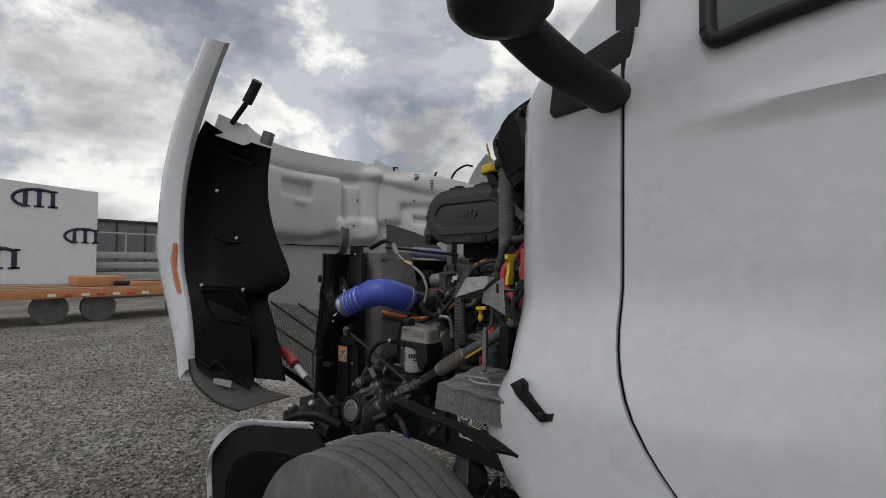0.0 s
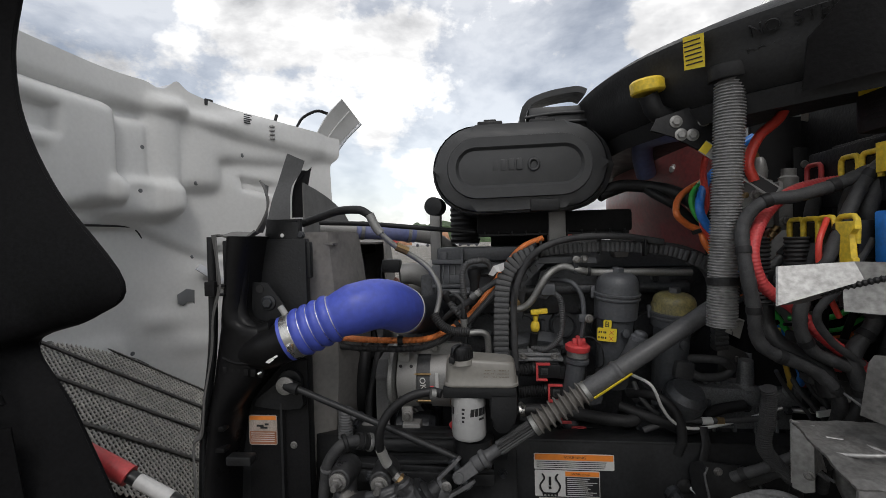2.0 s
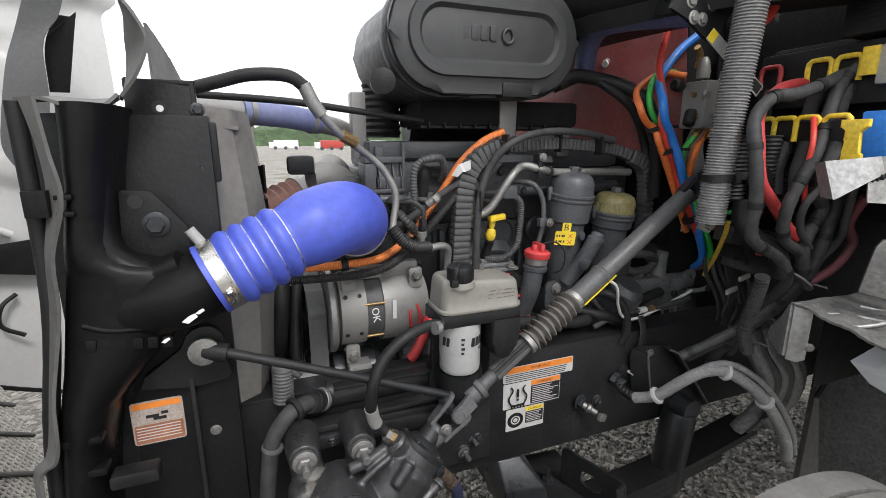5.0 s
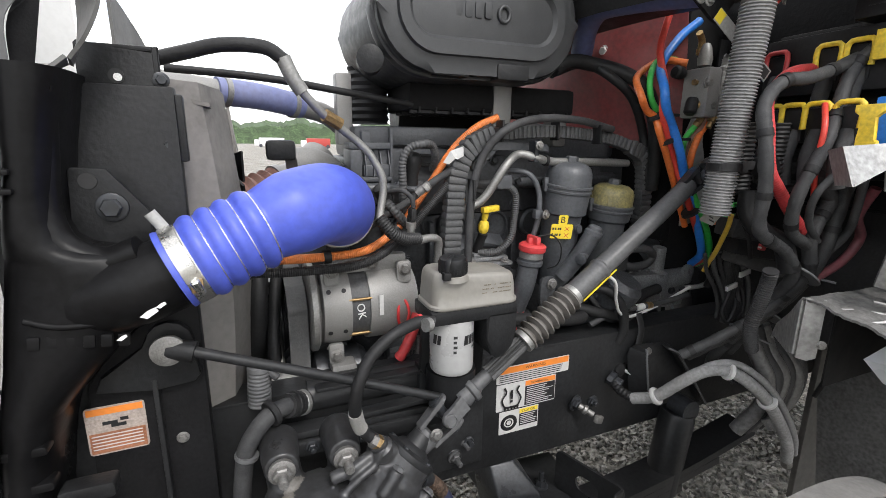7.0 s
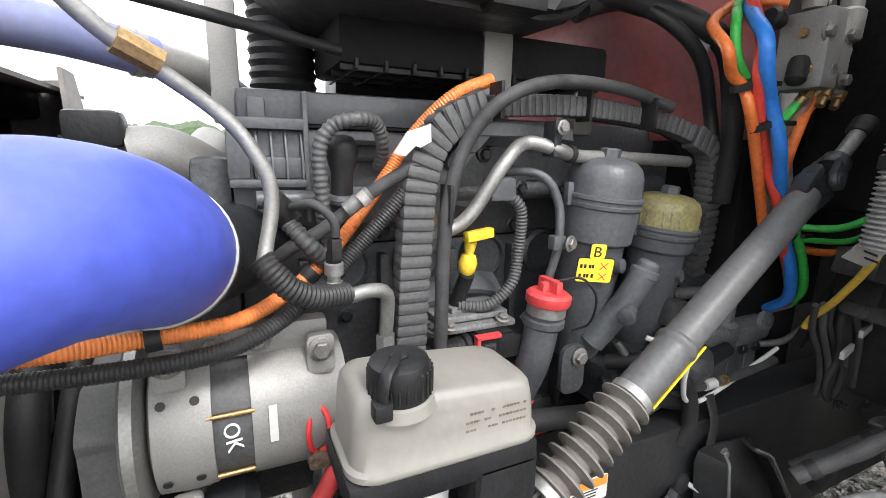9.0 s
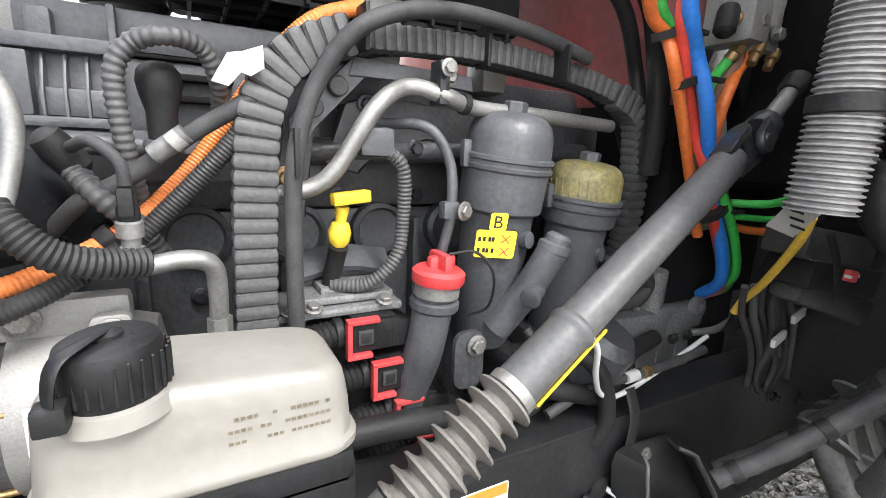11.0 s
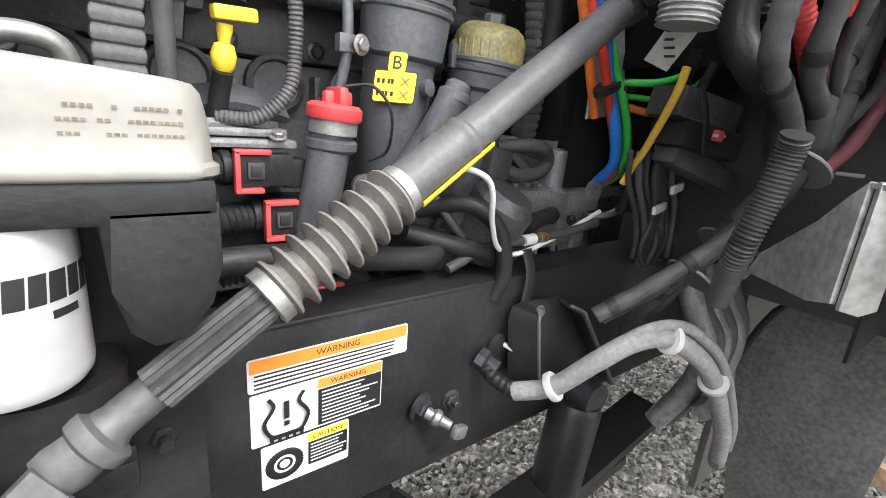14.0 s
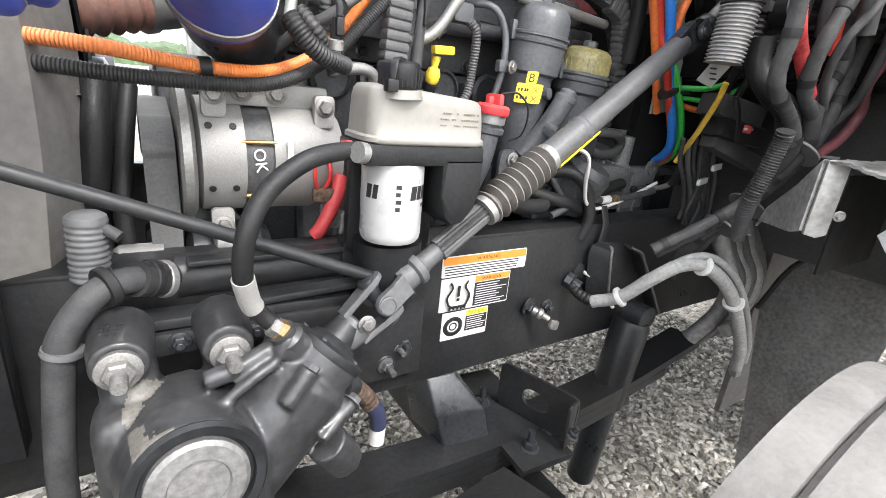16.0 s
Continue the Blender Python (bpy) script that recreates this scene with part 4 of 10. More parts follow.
    part("fender_slot", tube([Vector(g[0]).lerp(Vector(e[0]), 0.35) + Vector((0.01, -0.02, -0.03)), Vector(g[1]).lerp(Vector(e[1]), 0.5) + Vector((0.0, -0.02, 0.0)), Vector(g[2]).lerp(Vector(e[2]), 0.4) + Vector((0.0, -0.02, 0.0))], 0.006, 8, 4), HOODIN, t)
    part("side_flap", sheet(loft([[(-2.695, 2.970, 2.214), (-2.757, 2.970, 2.046), (-2.800, 2.970, 1.932), (-2.846, 2.970, 1.733), (-2.858, 2.970, 1.612), (-2.795, 2.970, 1.496)], [(-2.615, 3.030, 2.176), (-2.638, 3.020, 2.104), (-2.686, 2.990, 2.005), (-2.690, 2.970, 1.809), (-2.724, 2.970, 1.608), (-2.726, 2.970, 1.493)]], 24), 0.006), SIDEFLAP, t, "grey plastic side flap at the hood's far edge")
    part("flap_web", sheet(loft([[(-2.653, 3.070, 2.126), (-2.702, 3.050, 2.003), (-2.713, 3.050, 1.838)], [(-2.594, 3.070, 2.122), (-2.594, 3.070, 2.122), (-2.654, 3.070, 1.840)]], 10), 0.006), BLACKD, t)
    part("rubber_strap", tube([(-2.60, 3.40, 2.56), (-2.66, 3.36, 2.57), (-2.74, 3.32, 2.52), (-2.78, 3.30, 2.45)], 0.018, 8, 5, flat=0.5, hint=(0, 0, 1)), RUBBER, t)
    # side marker lamp
    part("side_marker", sheet([[(-3.20, 1.074, 1.76), (-3.155, 1.066, 1.76)], [(-3.21, 1.066, 1.66), (-3.14, 1.060, 1.60)], [(-3.13, 1.068, 1.50), (-3.05, 1.064, 1.45)]], 0.02), AMBER, t, "amber side marker lens")
    # grille mesh at the nose, seen from inside
    A, B, D = Vector((-3.44, 2.62, 1.075)), Vector((-3.20, 2.97, 0.765)), Vector((0.35, -0.50, -0.20))
    E = B - A

    def at(u, v, h=0.0):
        return A + E * u + D * v + Vector((0.0, 0.0, h))

    part("grille_backing", sheet([[at(u, v, -0.05) for u in (-1.3, -0.4, 0.5, 1.4)] for v in (-0.05, 0.7, 1.45)], 0.004), BLACKD, t)
    bm = bmesh.new()
    for i in range(84):
        u0 = -2.6 + i * 0.049
        for s in (1, -1):
            c = u0 if s > 0 else u0 + 1.24
            v0, v1 = sorted(((-1.3 - c) / (0.85 * s), (1.4 - c) / (0.85 * s)))
            v0, v1 = max(v0, -0.02), min(v1, 1.45)
            if v1 - v0 > 0.03:
                tube([at(c + 0.85 * s * v0, v0, 0.002 * s), at(c + 0.85 * s * v1, v1, 0.002 * s)], 0.0050, 4, 1, bm)
    part("grille_mesh", bm, MESHM, t)
    for v in (0.02, 0.30, 0.62, 0.98):
        part("grille_bar", tube([at(-1.3, v, 0.012), at(1.4, v, 0.012)], 0.012, 6, 1, flat=0.4, hint=(0, 0, 1)) if v < 0.1 else tube([at(-1.3, v, 0.012), at(1.4, v, 0.012)], 0.017, 6, 1, flat=0.5, hint=(0, 0, 1)), FAIRING, t)
        for u in (-0.7, -0.1, 0.3, 0.7):
            if v > 0.1:
                part("screw", lathe([(0.014, 0), (0.011, 0.008)], at(u, v, 0.022), (0.2, -0.3, 1), 10), STEEL, t)
    # emblem pressed into the skin
    ring = [2 * math.pi * i / 20 for i in range(21)]
    bm = tube([(inner(2.370 + 0.10 * math.cos(q), 2.140 + 0.055 * math.sin(q)) + 0.004, 2.370 + 0.10 * math.cos(q), 2.140 + 0.055 * math.sin(q)) for q in ring], 0.008, 6, 2)
    part("pressed_emblem", bm, HOODIN, t)
    for i in range(4):
        y = 2.312 + 0.034 * i
        part("emblem_stroke", tube([(inner(y, 2.115) + 0.003, y, 2.115), (inner(y + 0.014, 2.14) + 0.003, y + 0.014, 2.14), (inner(y, 2.165) + 0.003, y, 2.165)], 0.008, 6, 3), HOODIN, t)
    for y, z in ((2.65, 2.22), (3.06, 2.235), (2.92, 1.62), (2.60, 1.98), (2.88, 2.05), (2.66, 1.10), (2.56, 1.10)):
        part("push_pin", lathe([(0.014, 0), (0.016, 0.008), (0.010, 0.014)], (inner(y, z), y, z), (1, -0.2, 0), 10), CLAD, t)
    part("print_block", bars([(0.0, 0.012 * q, 0.05 - 0.012 * (q % 2)) for q in range(5)], (inner(3.04, 2.44) + 0.006, 3.01, 2.42), (0.5, 0.85, 0), Z, 0.006, 0.002), INK, t)
    part("print_block", plate(rounded(0.05, 0.04, 0.006, 3), (inner(2.93, 2.52) + 0.012, 2.93, 2.53), (0.5, 0.85, 0), Z, 0.002), INK, t)
    # latch, brackets
    lt = part("latch_block", box((-2.94, 3.12, 2.31), (-2.86, 3.20, 2.44), 0.012, turn=rot(0, 0, 25)), BLACK, t, "black ribbed hood latch")
    for q in range(4):
        part("rib", box((-2.87, 3.105, 2.335 + 0.025 * q), (-2.845, 3.19, 2.347 + 0.025 * q), 0.003), STEEL, lt)
    part("latch_finger", tube([(-2.86, 3.15, 2.43), (-2.85, 3.15, 2.47), (-2.85, 3.17, 2.50)], 0.010, 8, 4), BLACK, lt)
    part("hinge_bracket", plate([(0, 0), (0.05, 0.03), (0.11, 0.015), (0.13, -0.03), (0.10, -0.075), (0.08, -0.05), (0.05, -0.05), (0.03, -0.07), (0.0, -0.05)], (inner(2.86, 1.37) + 0.012, 2.84, 1.40), (0.55, 0.83, 0), Z, 0.006, 0.001), CLAD, t, "bare grey hinge bracket")
    part("strut_channel", box((-3.26, 2.90, 1.49), (-3.10, 2.95, 1.53), 0.006, turn=rot(0, 38, 48)), WHITE, t)
    part("gas_spring", tube([(-3.14, 3.00, 1.42), (-2.98, 3.09, 1.30)], 0.014, 10, 2), BLACK, t)
    part("gas_spring_rod", tube([(-3.20, 2.95, 1.47), (-3.12, 3.01, 1.41)], 0.010, 8, 2), STEEL, t)
    part("spring_tag", tube([(-3.0, 3.08, 1.315), (-2.95, 3.11, 1.275)], 0.0155, 10, 2), PAPER, t)
    part("black_flap", plate([(0, 0), (0.04, 0.05), (0.26, 0.06), (0.30, -0.12), (0.03, -0.05)], (-3.08, 3.02, 1.19), (0.75, 0.5, 0), Z, 0.01, 0.002), BLACK, t)
    part("flap_screw", lathe([(0.010, 0), (0.008, 0.005)], (-3.035, 3.04, 1.205), (0.5, -0.8, 0), 10), STEEL, t)
    part("cable", tube([(-2.98, 3.12, 1.02), (-3.02, 3.08, 0.98), (-3.03, 3.07, 0.90), (-2.97, 3.10, 0.84)], 0.009, 8, 5), RUBBER, t)
    # fender liner of the driver's side: black moulding in the wheel arch
    outer = [(-2.86, 1.128, 2.50), (-2.99, 1.125, 2.40), (-3.108, 1.122, 2.14), (-3.148, 1.122, 1.85), (-3.108, 1.122, 1.6), (-2.992, 1.122, 1.385), (-2.925, 1.124, 1.2), (-2.90, 1.13, 1.03), (-2.83, 1.15, 0.975)]
    innr = [(-2.70, 1.46, 2.37), (-2.735, 1.46, 2.20), (-2.715, 1.46, 2.02), (-2.62, 1.46, 1.82), (-2.443, 1.46, 1.585), (-2.53, 1.46, 1.50), (-2.70, 1.46, 1.43), (-2.60, 1.46, 1.25), (-2.46, 1.46, 0.95)]
    deep = [(-2.86, 1.27, 2.44), (-3.02, 1.30, 2.30), (-3.06, 1.31, 2.06), (-3.05, 1.31, 1.84), (-2.96, 1.31, 1.62), (-2.86, 1.30, 1.455), (-2.80, 1.30, 1.34), (-2.72, 1.31, 1.12), (-2.64, 1.31, 0.965)]
    liner = part("fender_liner", sheet(loft([outer, deep, innr], 60, 8), 0.008), LINER, t, "black plastic wheel-arch liner")
    back = [(x - 0.30, y + 0.05, z) for x, y, z in innr]
    part("liner_return", sheet(loft([innr, back], 46), 0.008), LINER, liner)
    part("liner_rim", tube(innr, 0.007, 8, 6), LINER, liner)
    part("liner_ridge", tube([(-2.95, 1.18, 2.37), (-2.93, 1.28, 2.33), (-2.80, 1.40, 2.27)], 0.012, 8, 6), LINER, liner)
    part("liner_pocket", tube([(-3.0, 1.26, 1.80), (-2.93, 1.33, 1.775), (-2.82, 1.40, 1.78), (-2.76, 1.42, 1.80)], 0.012, 8, 6), LINER, liner)
    part("liner_step", plate([(0, 0), (0.30, 0.0), (0.33, -0.17), (0.09, -0.18)], (-2.97, 1.17, 1.50), (0.85, 0.52, 0.0), (0.18, -0.10, 0.95), 0.012, 0.003), LINER, liner)
    part("step_frame", tube([(-2.95, 1.165, 1.47), (-2.76, 1.28, 1.47), (-2.66, 1.34, 1.31), (-2.86, 1.21, 1.30), (-2.95, 1.165, 1.47)], 0.007, 8, 2), LINER, liner)
    part("step_notch", tube([(-2.78, 1.255, 1.305), (-2.765, 1.26, 1.27), (-2.74, 1.275, 1.262), (-2.715, 1.29, 1.275), (-2.705, 1.30, 1.31)], 0.006, 8, 4), LINER, liner)
    part("lower_pocket", sheet(loft([[(-2.90, 1.15, 1.30), (-2.80, 1.20, 1.27), (-2.62, 1.32, 1.26)], [(-2.90, 1.15, 1.12), (-2.79, 1.20, 1.05), (-2.58, 1.33, 0.95)]], 12), 0.008), LINER, liner)
    part("pocket_lip", tube([(-2.88, 1.14, 1.06), (-2.80, 1.17, 1.02), (-2.74, 1.19, 1.06), (-2.66, 1.24, 0.98), (-2.56, 1.30, 0.92)], 0.012, 8, 5), LINER, liner)
    part("light_patch", plate([(0, 0), (0.12, -0.01), (0.11, -0.05), (0.0, -0.03)], (-2.74, 1.17, 0.97), (0.85, 0.52, 0), Z, 0.004), GREYCORE, liner)
    for p in ((-2.985, 1.255, 2.10), (-2.96, 1.17, 1.5), (-2.90, 1.35, 1.80), (-2.70, 1.31, 1.48)):
        part("push_pin", lathe([(0.013, 0), (0.009, 0.006)], p, (0.6, -0.7, 0.2), 12), STEEL, liner)
    part("bump_stop_post", tube([(-2.80, 1.26, 2.50), (-2.72, 1.28, 2.57), (-2.66, 1.30, 2.63)], 0.016, 10, 4), BLACK, t)
    part("bump_stop", tube([(-2.68, 1.295, 2.61), (-2.63, 1.315, 2.69), (-2.60, 1.32, 2.73)], 0.030, 12, 4), RUBBER, t)
    part("upper_bracket", plate([(0, 0), (0.04, 0.13), (0.22, 0.05), (0.24, -0.06), (0.20, -0.07)], (-2.93, 1.20, 2.44), (0.75, 0.6, 0), Z, 0.012, 0.003), HOODIN, t)
    part("upper_bracket", box((-2.70, 1.40, 2.38), (-2.64, 1.45, 2.46), 0.008, turn=rot(0, 18, 30)), CLAD, t)


hood()


def hood_strut():
    s = thing("hood_strut", (-2.4, 1.58, 0.82), "hood stay tube with a red safety sleeve", "strut")
    a, b = Vector((-2.74, 1.56, 1.12)), Vector((-2.13, 1.60, 0.80))
    part("tube", tube([a, b], 0.019, 12, 2), RAILBLK, s)
    part("sleeve", tube([a.lerp(b, 0.10), a.lerp(b, 0.32)], 0.03, 14, 2), RED, s, "red plastic sleeve")
    part("tag", tube([a.lerp(b, 0.36), a.lerp(b, 0.52)], 0.0205, 12, 2), PAPER, s, "white paper tag")
    part("end_eye", lathe([(0.03, 0), (0.03, 0.02)], b + Vector((0, -0.02, 0)), (0, 1, 0), 14), CAST, s)


hood_strut()


def lower_front():
    t = thing("front_bumper_corner", (-2.0, 1.1, 0.4), "white bumper corner, its shaded hollow drawn in black", "bumper")
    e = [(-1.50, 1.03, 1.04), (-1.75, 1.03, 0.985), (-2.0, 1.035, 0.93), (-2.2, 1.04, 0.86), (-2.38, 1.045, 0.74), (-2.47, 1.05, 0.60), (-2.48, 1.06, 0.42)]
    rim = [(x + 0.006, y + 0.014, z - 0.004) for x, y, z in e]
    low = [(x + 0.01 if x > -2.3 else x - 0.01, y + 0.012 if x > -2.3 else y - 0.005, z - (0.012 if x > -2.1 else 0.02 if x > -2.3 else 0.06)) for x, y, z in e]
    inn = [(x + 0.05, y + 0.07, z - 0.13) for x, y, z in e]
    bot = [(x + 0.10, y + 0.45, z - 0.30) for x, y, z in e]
    part("skin", sheet(loft([rim, e, low], 30, 3), 0.008), WHITE, t)
    # black sheets give the hollow its shade by colour
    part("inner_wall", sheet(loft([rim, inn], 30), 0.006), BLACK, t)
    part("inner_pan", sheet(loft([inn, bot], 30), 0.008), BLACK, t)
    f = thing("front_crossmember", (-2.3, 2.2, 0.6), "dark front crossmember with brackets and hoses", "crossmember")
    part("beam", box((-2.55, 1.5, 0.55), (-2.35, 3.0, 0.75), 0.02), RAILBLK, f)
    part("hinge_arm", box((-2.45, 1.55, 0.74), (-2.15, 1.68, 0.84), 0.015), CAST, f)
    part("hinge_arm", tube([(-2.2, 1.45, 0.82), (-2.05, 1.40, 0.86), (-1.9, 1.42, 0.82)], 0.05, 14, 5), CAST, f)
    part("hose", tube([(-2.25, 1.35, 0.75), (-2.1, 1.3, 0.86), (-1.95, 1.34, 0.9), (-1.85, 1.42, 0.85)], 0.022, 10, 6), RUBBER, f)
    part("hose", tube([(-2.3, 1.3, 0.66), (-2.05, 1.25, 0.78), (-1.85, 1.3, 0.8)], 0.018, 10, 6), RUBBER, f)
    for p in ((-2.1, 1.32, 0.9), (-1.98, 1.36, 0.93), (-2.2, 1.5, 0.85)):
        part("fitting", lathe([(0.02, 0), (0.02, 0.04), (0.012, 0.05)], p, (0.3, -0.6, 0.5), 8), STEEL, f)


lower_front()


# ---- front wheel and inner fender ----
def wheel():
    t = CAB
    prof = []
    ribs = ((0, 0.05), (0.06, 0.105), (0.115, 0.165), (0.175, 0.22), (0.23, 0.28))
    prof += [(0.29, -0.005), (0.40, -0.012), (0.505, 0.0)]
    for a, b in ribs:
        prof += [(0.519, a), (0.519 if a else 0.511, a + 0.002), (0.522, (a + b) / 2), (0.519, b - 0.002), (0.519, b)]
        if b < 0.28:
            prof += [(0.503, b + 0.001), (0.503, b + 0.009)]
    prof += [(0.505, 0.28), (0.40, 0.292), (0.29, 0.285)]
    tyre = part("wheel", lathe(prof, (-1.13, 0.893, 0.532), (0.0, 1, 0), 96), TYRE, t, "dusty front tire with deep tread grooves", sharp=25)
    part("rim", lathe([(0.29, 0.0), (0.28, 0.02), (0.20, 0.05), (0.12, 0.02), (0.11, 0.0), (0.02, -0.01)], (-1.13, 0.893, 0.532), (0.0, 1, 0), 36), ALU, tyre)


wheel()


def splash_panels():
    t = thing("inner_fender_panel", (-0.9, 1.0, 1.0), "dusty dark rubber fender edge over the wheel", "fender panel")
    edge = [(-0.969, 0.97, 1.257), (-0.853, 0.97, 1.241), (-0.703, 0.97, 1.232), (-0.611, 0.97, 1.204)]
    part("arch_panel", sheet(loft([edge, [(x + 0.03, y + 0.04, z - 0.012) for x, y, z in edge], [(x + 0.04, y + 0.055, z - 0.02) for x, y, z in edge]], 24, 3), 0.008), BLACKD, t)
    part("arch_lip", tube(edge, 0.006, 8, 6), BLACKD, t)
    part("screw", lathe([(0.008, 0), (0.006, 0.01)], (edge[1][0] + 0.03, edge[1][1] + 0.03, edge[1][2] - 0.008), (-0.2, -0.6, 0.8), 10), BOLTM, t)


splash_panels()

# ---- chassis ----
def frame_rail():
    for side in (1, -1):
        y = 1.765 if side > 0 else 2.735
        t = thing("frame_rail", (0, y, 0.735), "black painted steel frame rail with scuffs and bolts" if side > 0 else "black painted steel frame rail on the far side", "frame rail", "frame rails")
        lo, hi = (y, y + 0.009) if side > 0 else (y - 0.009, y)
        part("web", box((-2.4, lo, 0.74), (3.0, hi, 1.064), 0.002), RAILBLK, t)
        fl = (y, y + 0.085) if side > 0 else (y - 0.085, y)
        part("top_flange", box((-2.4, fl[0], 1.060), (3.0, fl[1], 1.070), 0.003), RAILBLK, t)
        part("bottom_flange", box((-2.4, fl[0], 0.735), (3.0, fl[1], 0.744), 0.003), RAILBLK, t)
        if side > 0:
            for x, z, r in ((-1.05, 0.86, 0.012), (-0.42, 0.99, 0.010), (-0.42, 0.80, 0.010), (-0.28, 0.95, 0.01)):
                part("bolt", bolt((x, y, z), (0, -1, 0), r, 0.01, stud=0.012), CAST, t)
            part("grommet", lathe([(0.021, 0), (0.021, 0.006), (0.012, 0.010)], (-0.955, y, 0.945), (0, -1, 0), 16), RUBBER, t)


frame_rail()


def tyre_sign(c, s, bm=None):
    """A tyre outline with an exclamation mark."""
    y = 1.7575
    bm = bm or bmesh.new()
    for k in (-1, 1):
        tube([(c[0] + k * s * 0.30, y, c[1] + s * 0.45), (c[0] + k * s * 0.22, y, c[1] + s * 0.25), (c[0] + k * s * 0.38, y, c[1] - s * 0.05), (c[0] + k * s * 0.30, y, c[1] - s * 0.32), (c[0] + k * s * 0.18, y, c[1] - s * 0.40)], s * 0.035, 6, 4, bm, flat=0.2, hint=(0, 1, 0))
    box((c[0] - s * 0.3, y - 0.0004, c[1] - s * 0.44), (c[0] + s * 0.3, y + 0.0004, c[1] - s * 0.36), 0, bm)
    for k in range(5):
        x = c[0] + (k - 2) * s * 0.13
        box((x - s * 0.03, y - 0.0004, c[1] - s * 0.50), (x + s * 0.03, y + 0.0004, c[1] - s * 0.44), 0, bm)
    box((c[0] - s * 0.045, y - 0.0004, c[1] - s * 0.05), (c[0] + s * 0.045, y + 0.0004, c[1] + s * 0.32), 0, bm)
    box((c[0] - s * 0.045, y - 0.0004, c[1] - s * 0.20), (c[0] + s * 0.045, y + 0.0004, c[1] - s * 0.11), 0, bm)
    return bm


def rail_labels():
    y = 1.7645
    o = Vector((0, y, 0))
    rnd = random.Random(5)
    made = []
    made.append(thing("warning_label", (-1.273, y, 0.989), "white and orange warning label stuck on the frame rail", "label"))
    t = made[-1]
    part("paper", plate(rounded(0.226, 0.05, 0.004, 3, -1.2725, 1.014), o, X, Z, 0.0012), PAPER, t)
    part("heading", plate([(-1.383, 1.0185), (-1.162, 1.0185), (-1.162, 1.037), (-1.383, 1.037)], o, X, Z, 0.0020), LABORANGE, t)
    part("wording", words("WARNING", 0.013, (-1.300, y - 0.0018, 1.0235), X, Z, 0.001), INK, t)
    part("print_block", bars([(-1.378, 1.0125 - 0.0062 * k, 0.21 - 0.02 * rnd.random()) for k in range(4)], o, X, Z, 0.0022, 0.0018), INK, t)
    made.append(thing("warning_label", (-1.292, y, 0.902), "white tyre-pressure label with orange heading on the frame rail", "label"))
    t = made[-1]
    part("paper", plate(rounded(0.184, 0.083, 0.003, 3, -1.292, 0.944), o, X, Z, 0.0012), PAPER, t)
    part("heading", plate([(-1.297, 0.968), (-1.202, 0.968), (-1.202, 0.983), (-1.297, 0.983)], o, X, Z, 0.0020), LABORANGE, t)
    part("wording", words("WARNING", 0.011, (-1.280, y - 0.0018, 0.9715), X, Z, 0.001), INK, t)
    part("text_panel", plate([(-1.297, 0.906), (-1.202, 0.906), (-1.202, 0.966), (-1.297, 0.966)], o, X, Z, 0.0020), INK, t)
    part("print_block", bars([(-1.292, 0.960 - 0.0062 * k, 0.085 - 0.03 * rnd.random()) for k in range(9)], o, X, Z, 0.0020, 0.0026), PAPER, t)
    part("tyre_sign", tyre_sign((-1.341, 0.944), 0.074), INK, t)
    made.append(thing("warning_label", (-1.315, y, 0.826), "small white tyre label with yellow heading on the frame rail", "label"))
    t = made[-1]
    part("paper", plate(rounded(0.122, 0.072, 0.003, 3, -1.312, 0.862), o, X, Z, 0.0012), PAPER, t)
    part("heading", plate([(-1.311, 0.883), (-1.254, 0.883), (-1.254, 0.896), (-1.311, 0.896)], o, X, Z, 0.0020), LABYELLOW, t)
    part("wording", words("CAUTION", 0.0095, (-1.305, y - 0.0018, 0.886), X, Z, 0.001), INK, t)
    part("text_panel", plate([(-1.311, 0.842), (-1.254, 0.842), (-1.254, 0.881), (-1.311, 0.881)], o, X, Z, 0.0020), INK, t)
    part("print_block", bars([(-1.308, 0.876 - 0.0058 * k, 0.052 - 0.02 * rnd.random()) for k in range(6)], o, X, Z, 0.0018, 0.0026), PAPER, t)
    bm = tube([(-1.343 + 0.020 * math.cos(a), y - 0.0016, 0.860 + 0.020 * math.sin(a)) for a in [2 * math.pi * i / 16 for i in range(17)]], 0.0055, 6, 2, flat=0.2, hint=(0, 1, 0))
    part("tyre_sign", bm, INK, t)
    bm = tube([(-1.343 + 0.009 * math.cos(a), y - 0.0016, 0.860 + 0.009 * math.sin(a)) for a in [2 * math.pi * i / 10 for i in range(11)]], 0.0018, 6, 2, flat=0.3, hint=(0, 1, 0))
    part("tyre_sign", bm, INK, t)
    return made


for _ob in rail_labels():
    _ob.location = Vector((-1.382 + (_ob.location.x + 1.3855) * 1.03, _ob.location.y, 1.029 - (1.039 - _ob.location.z) * 0.944))
    _ob.scale = (1.03, 1, 0.944)


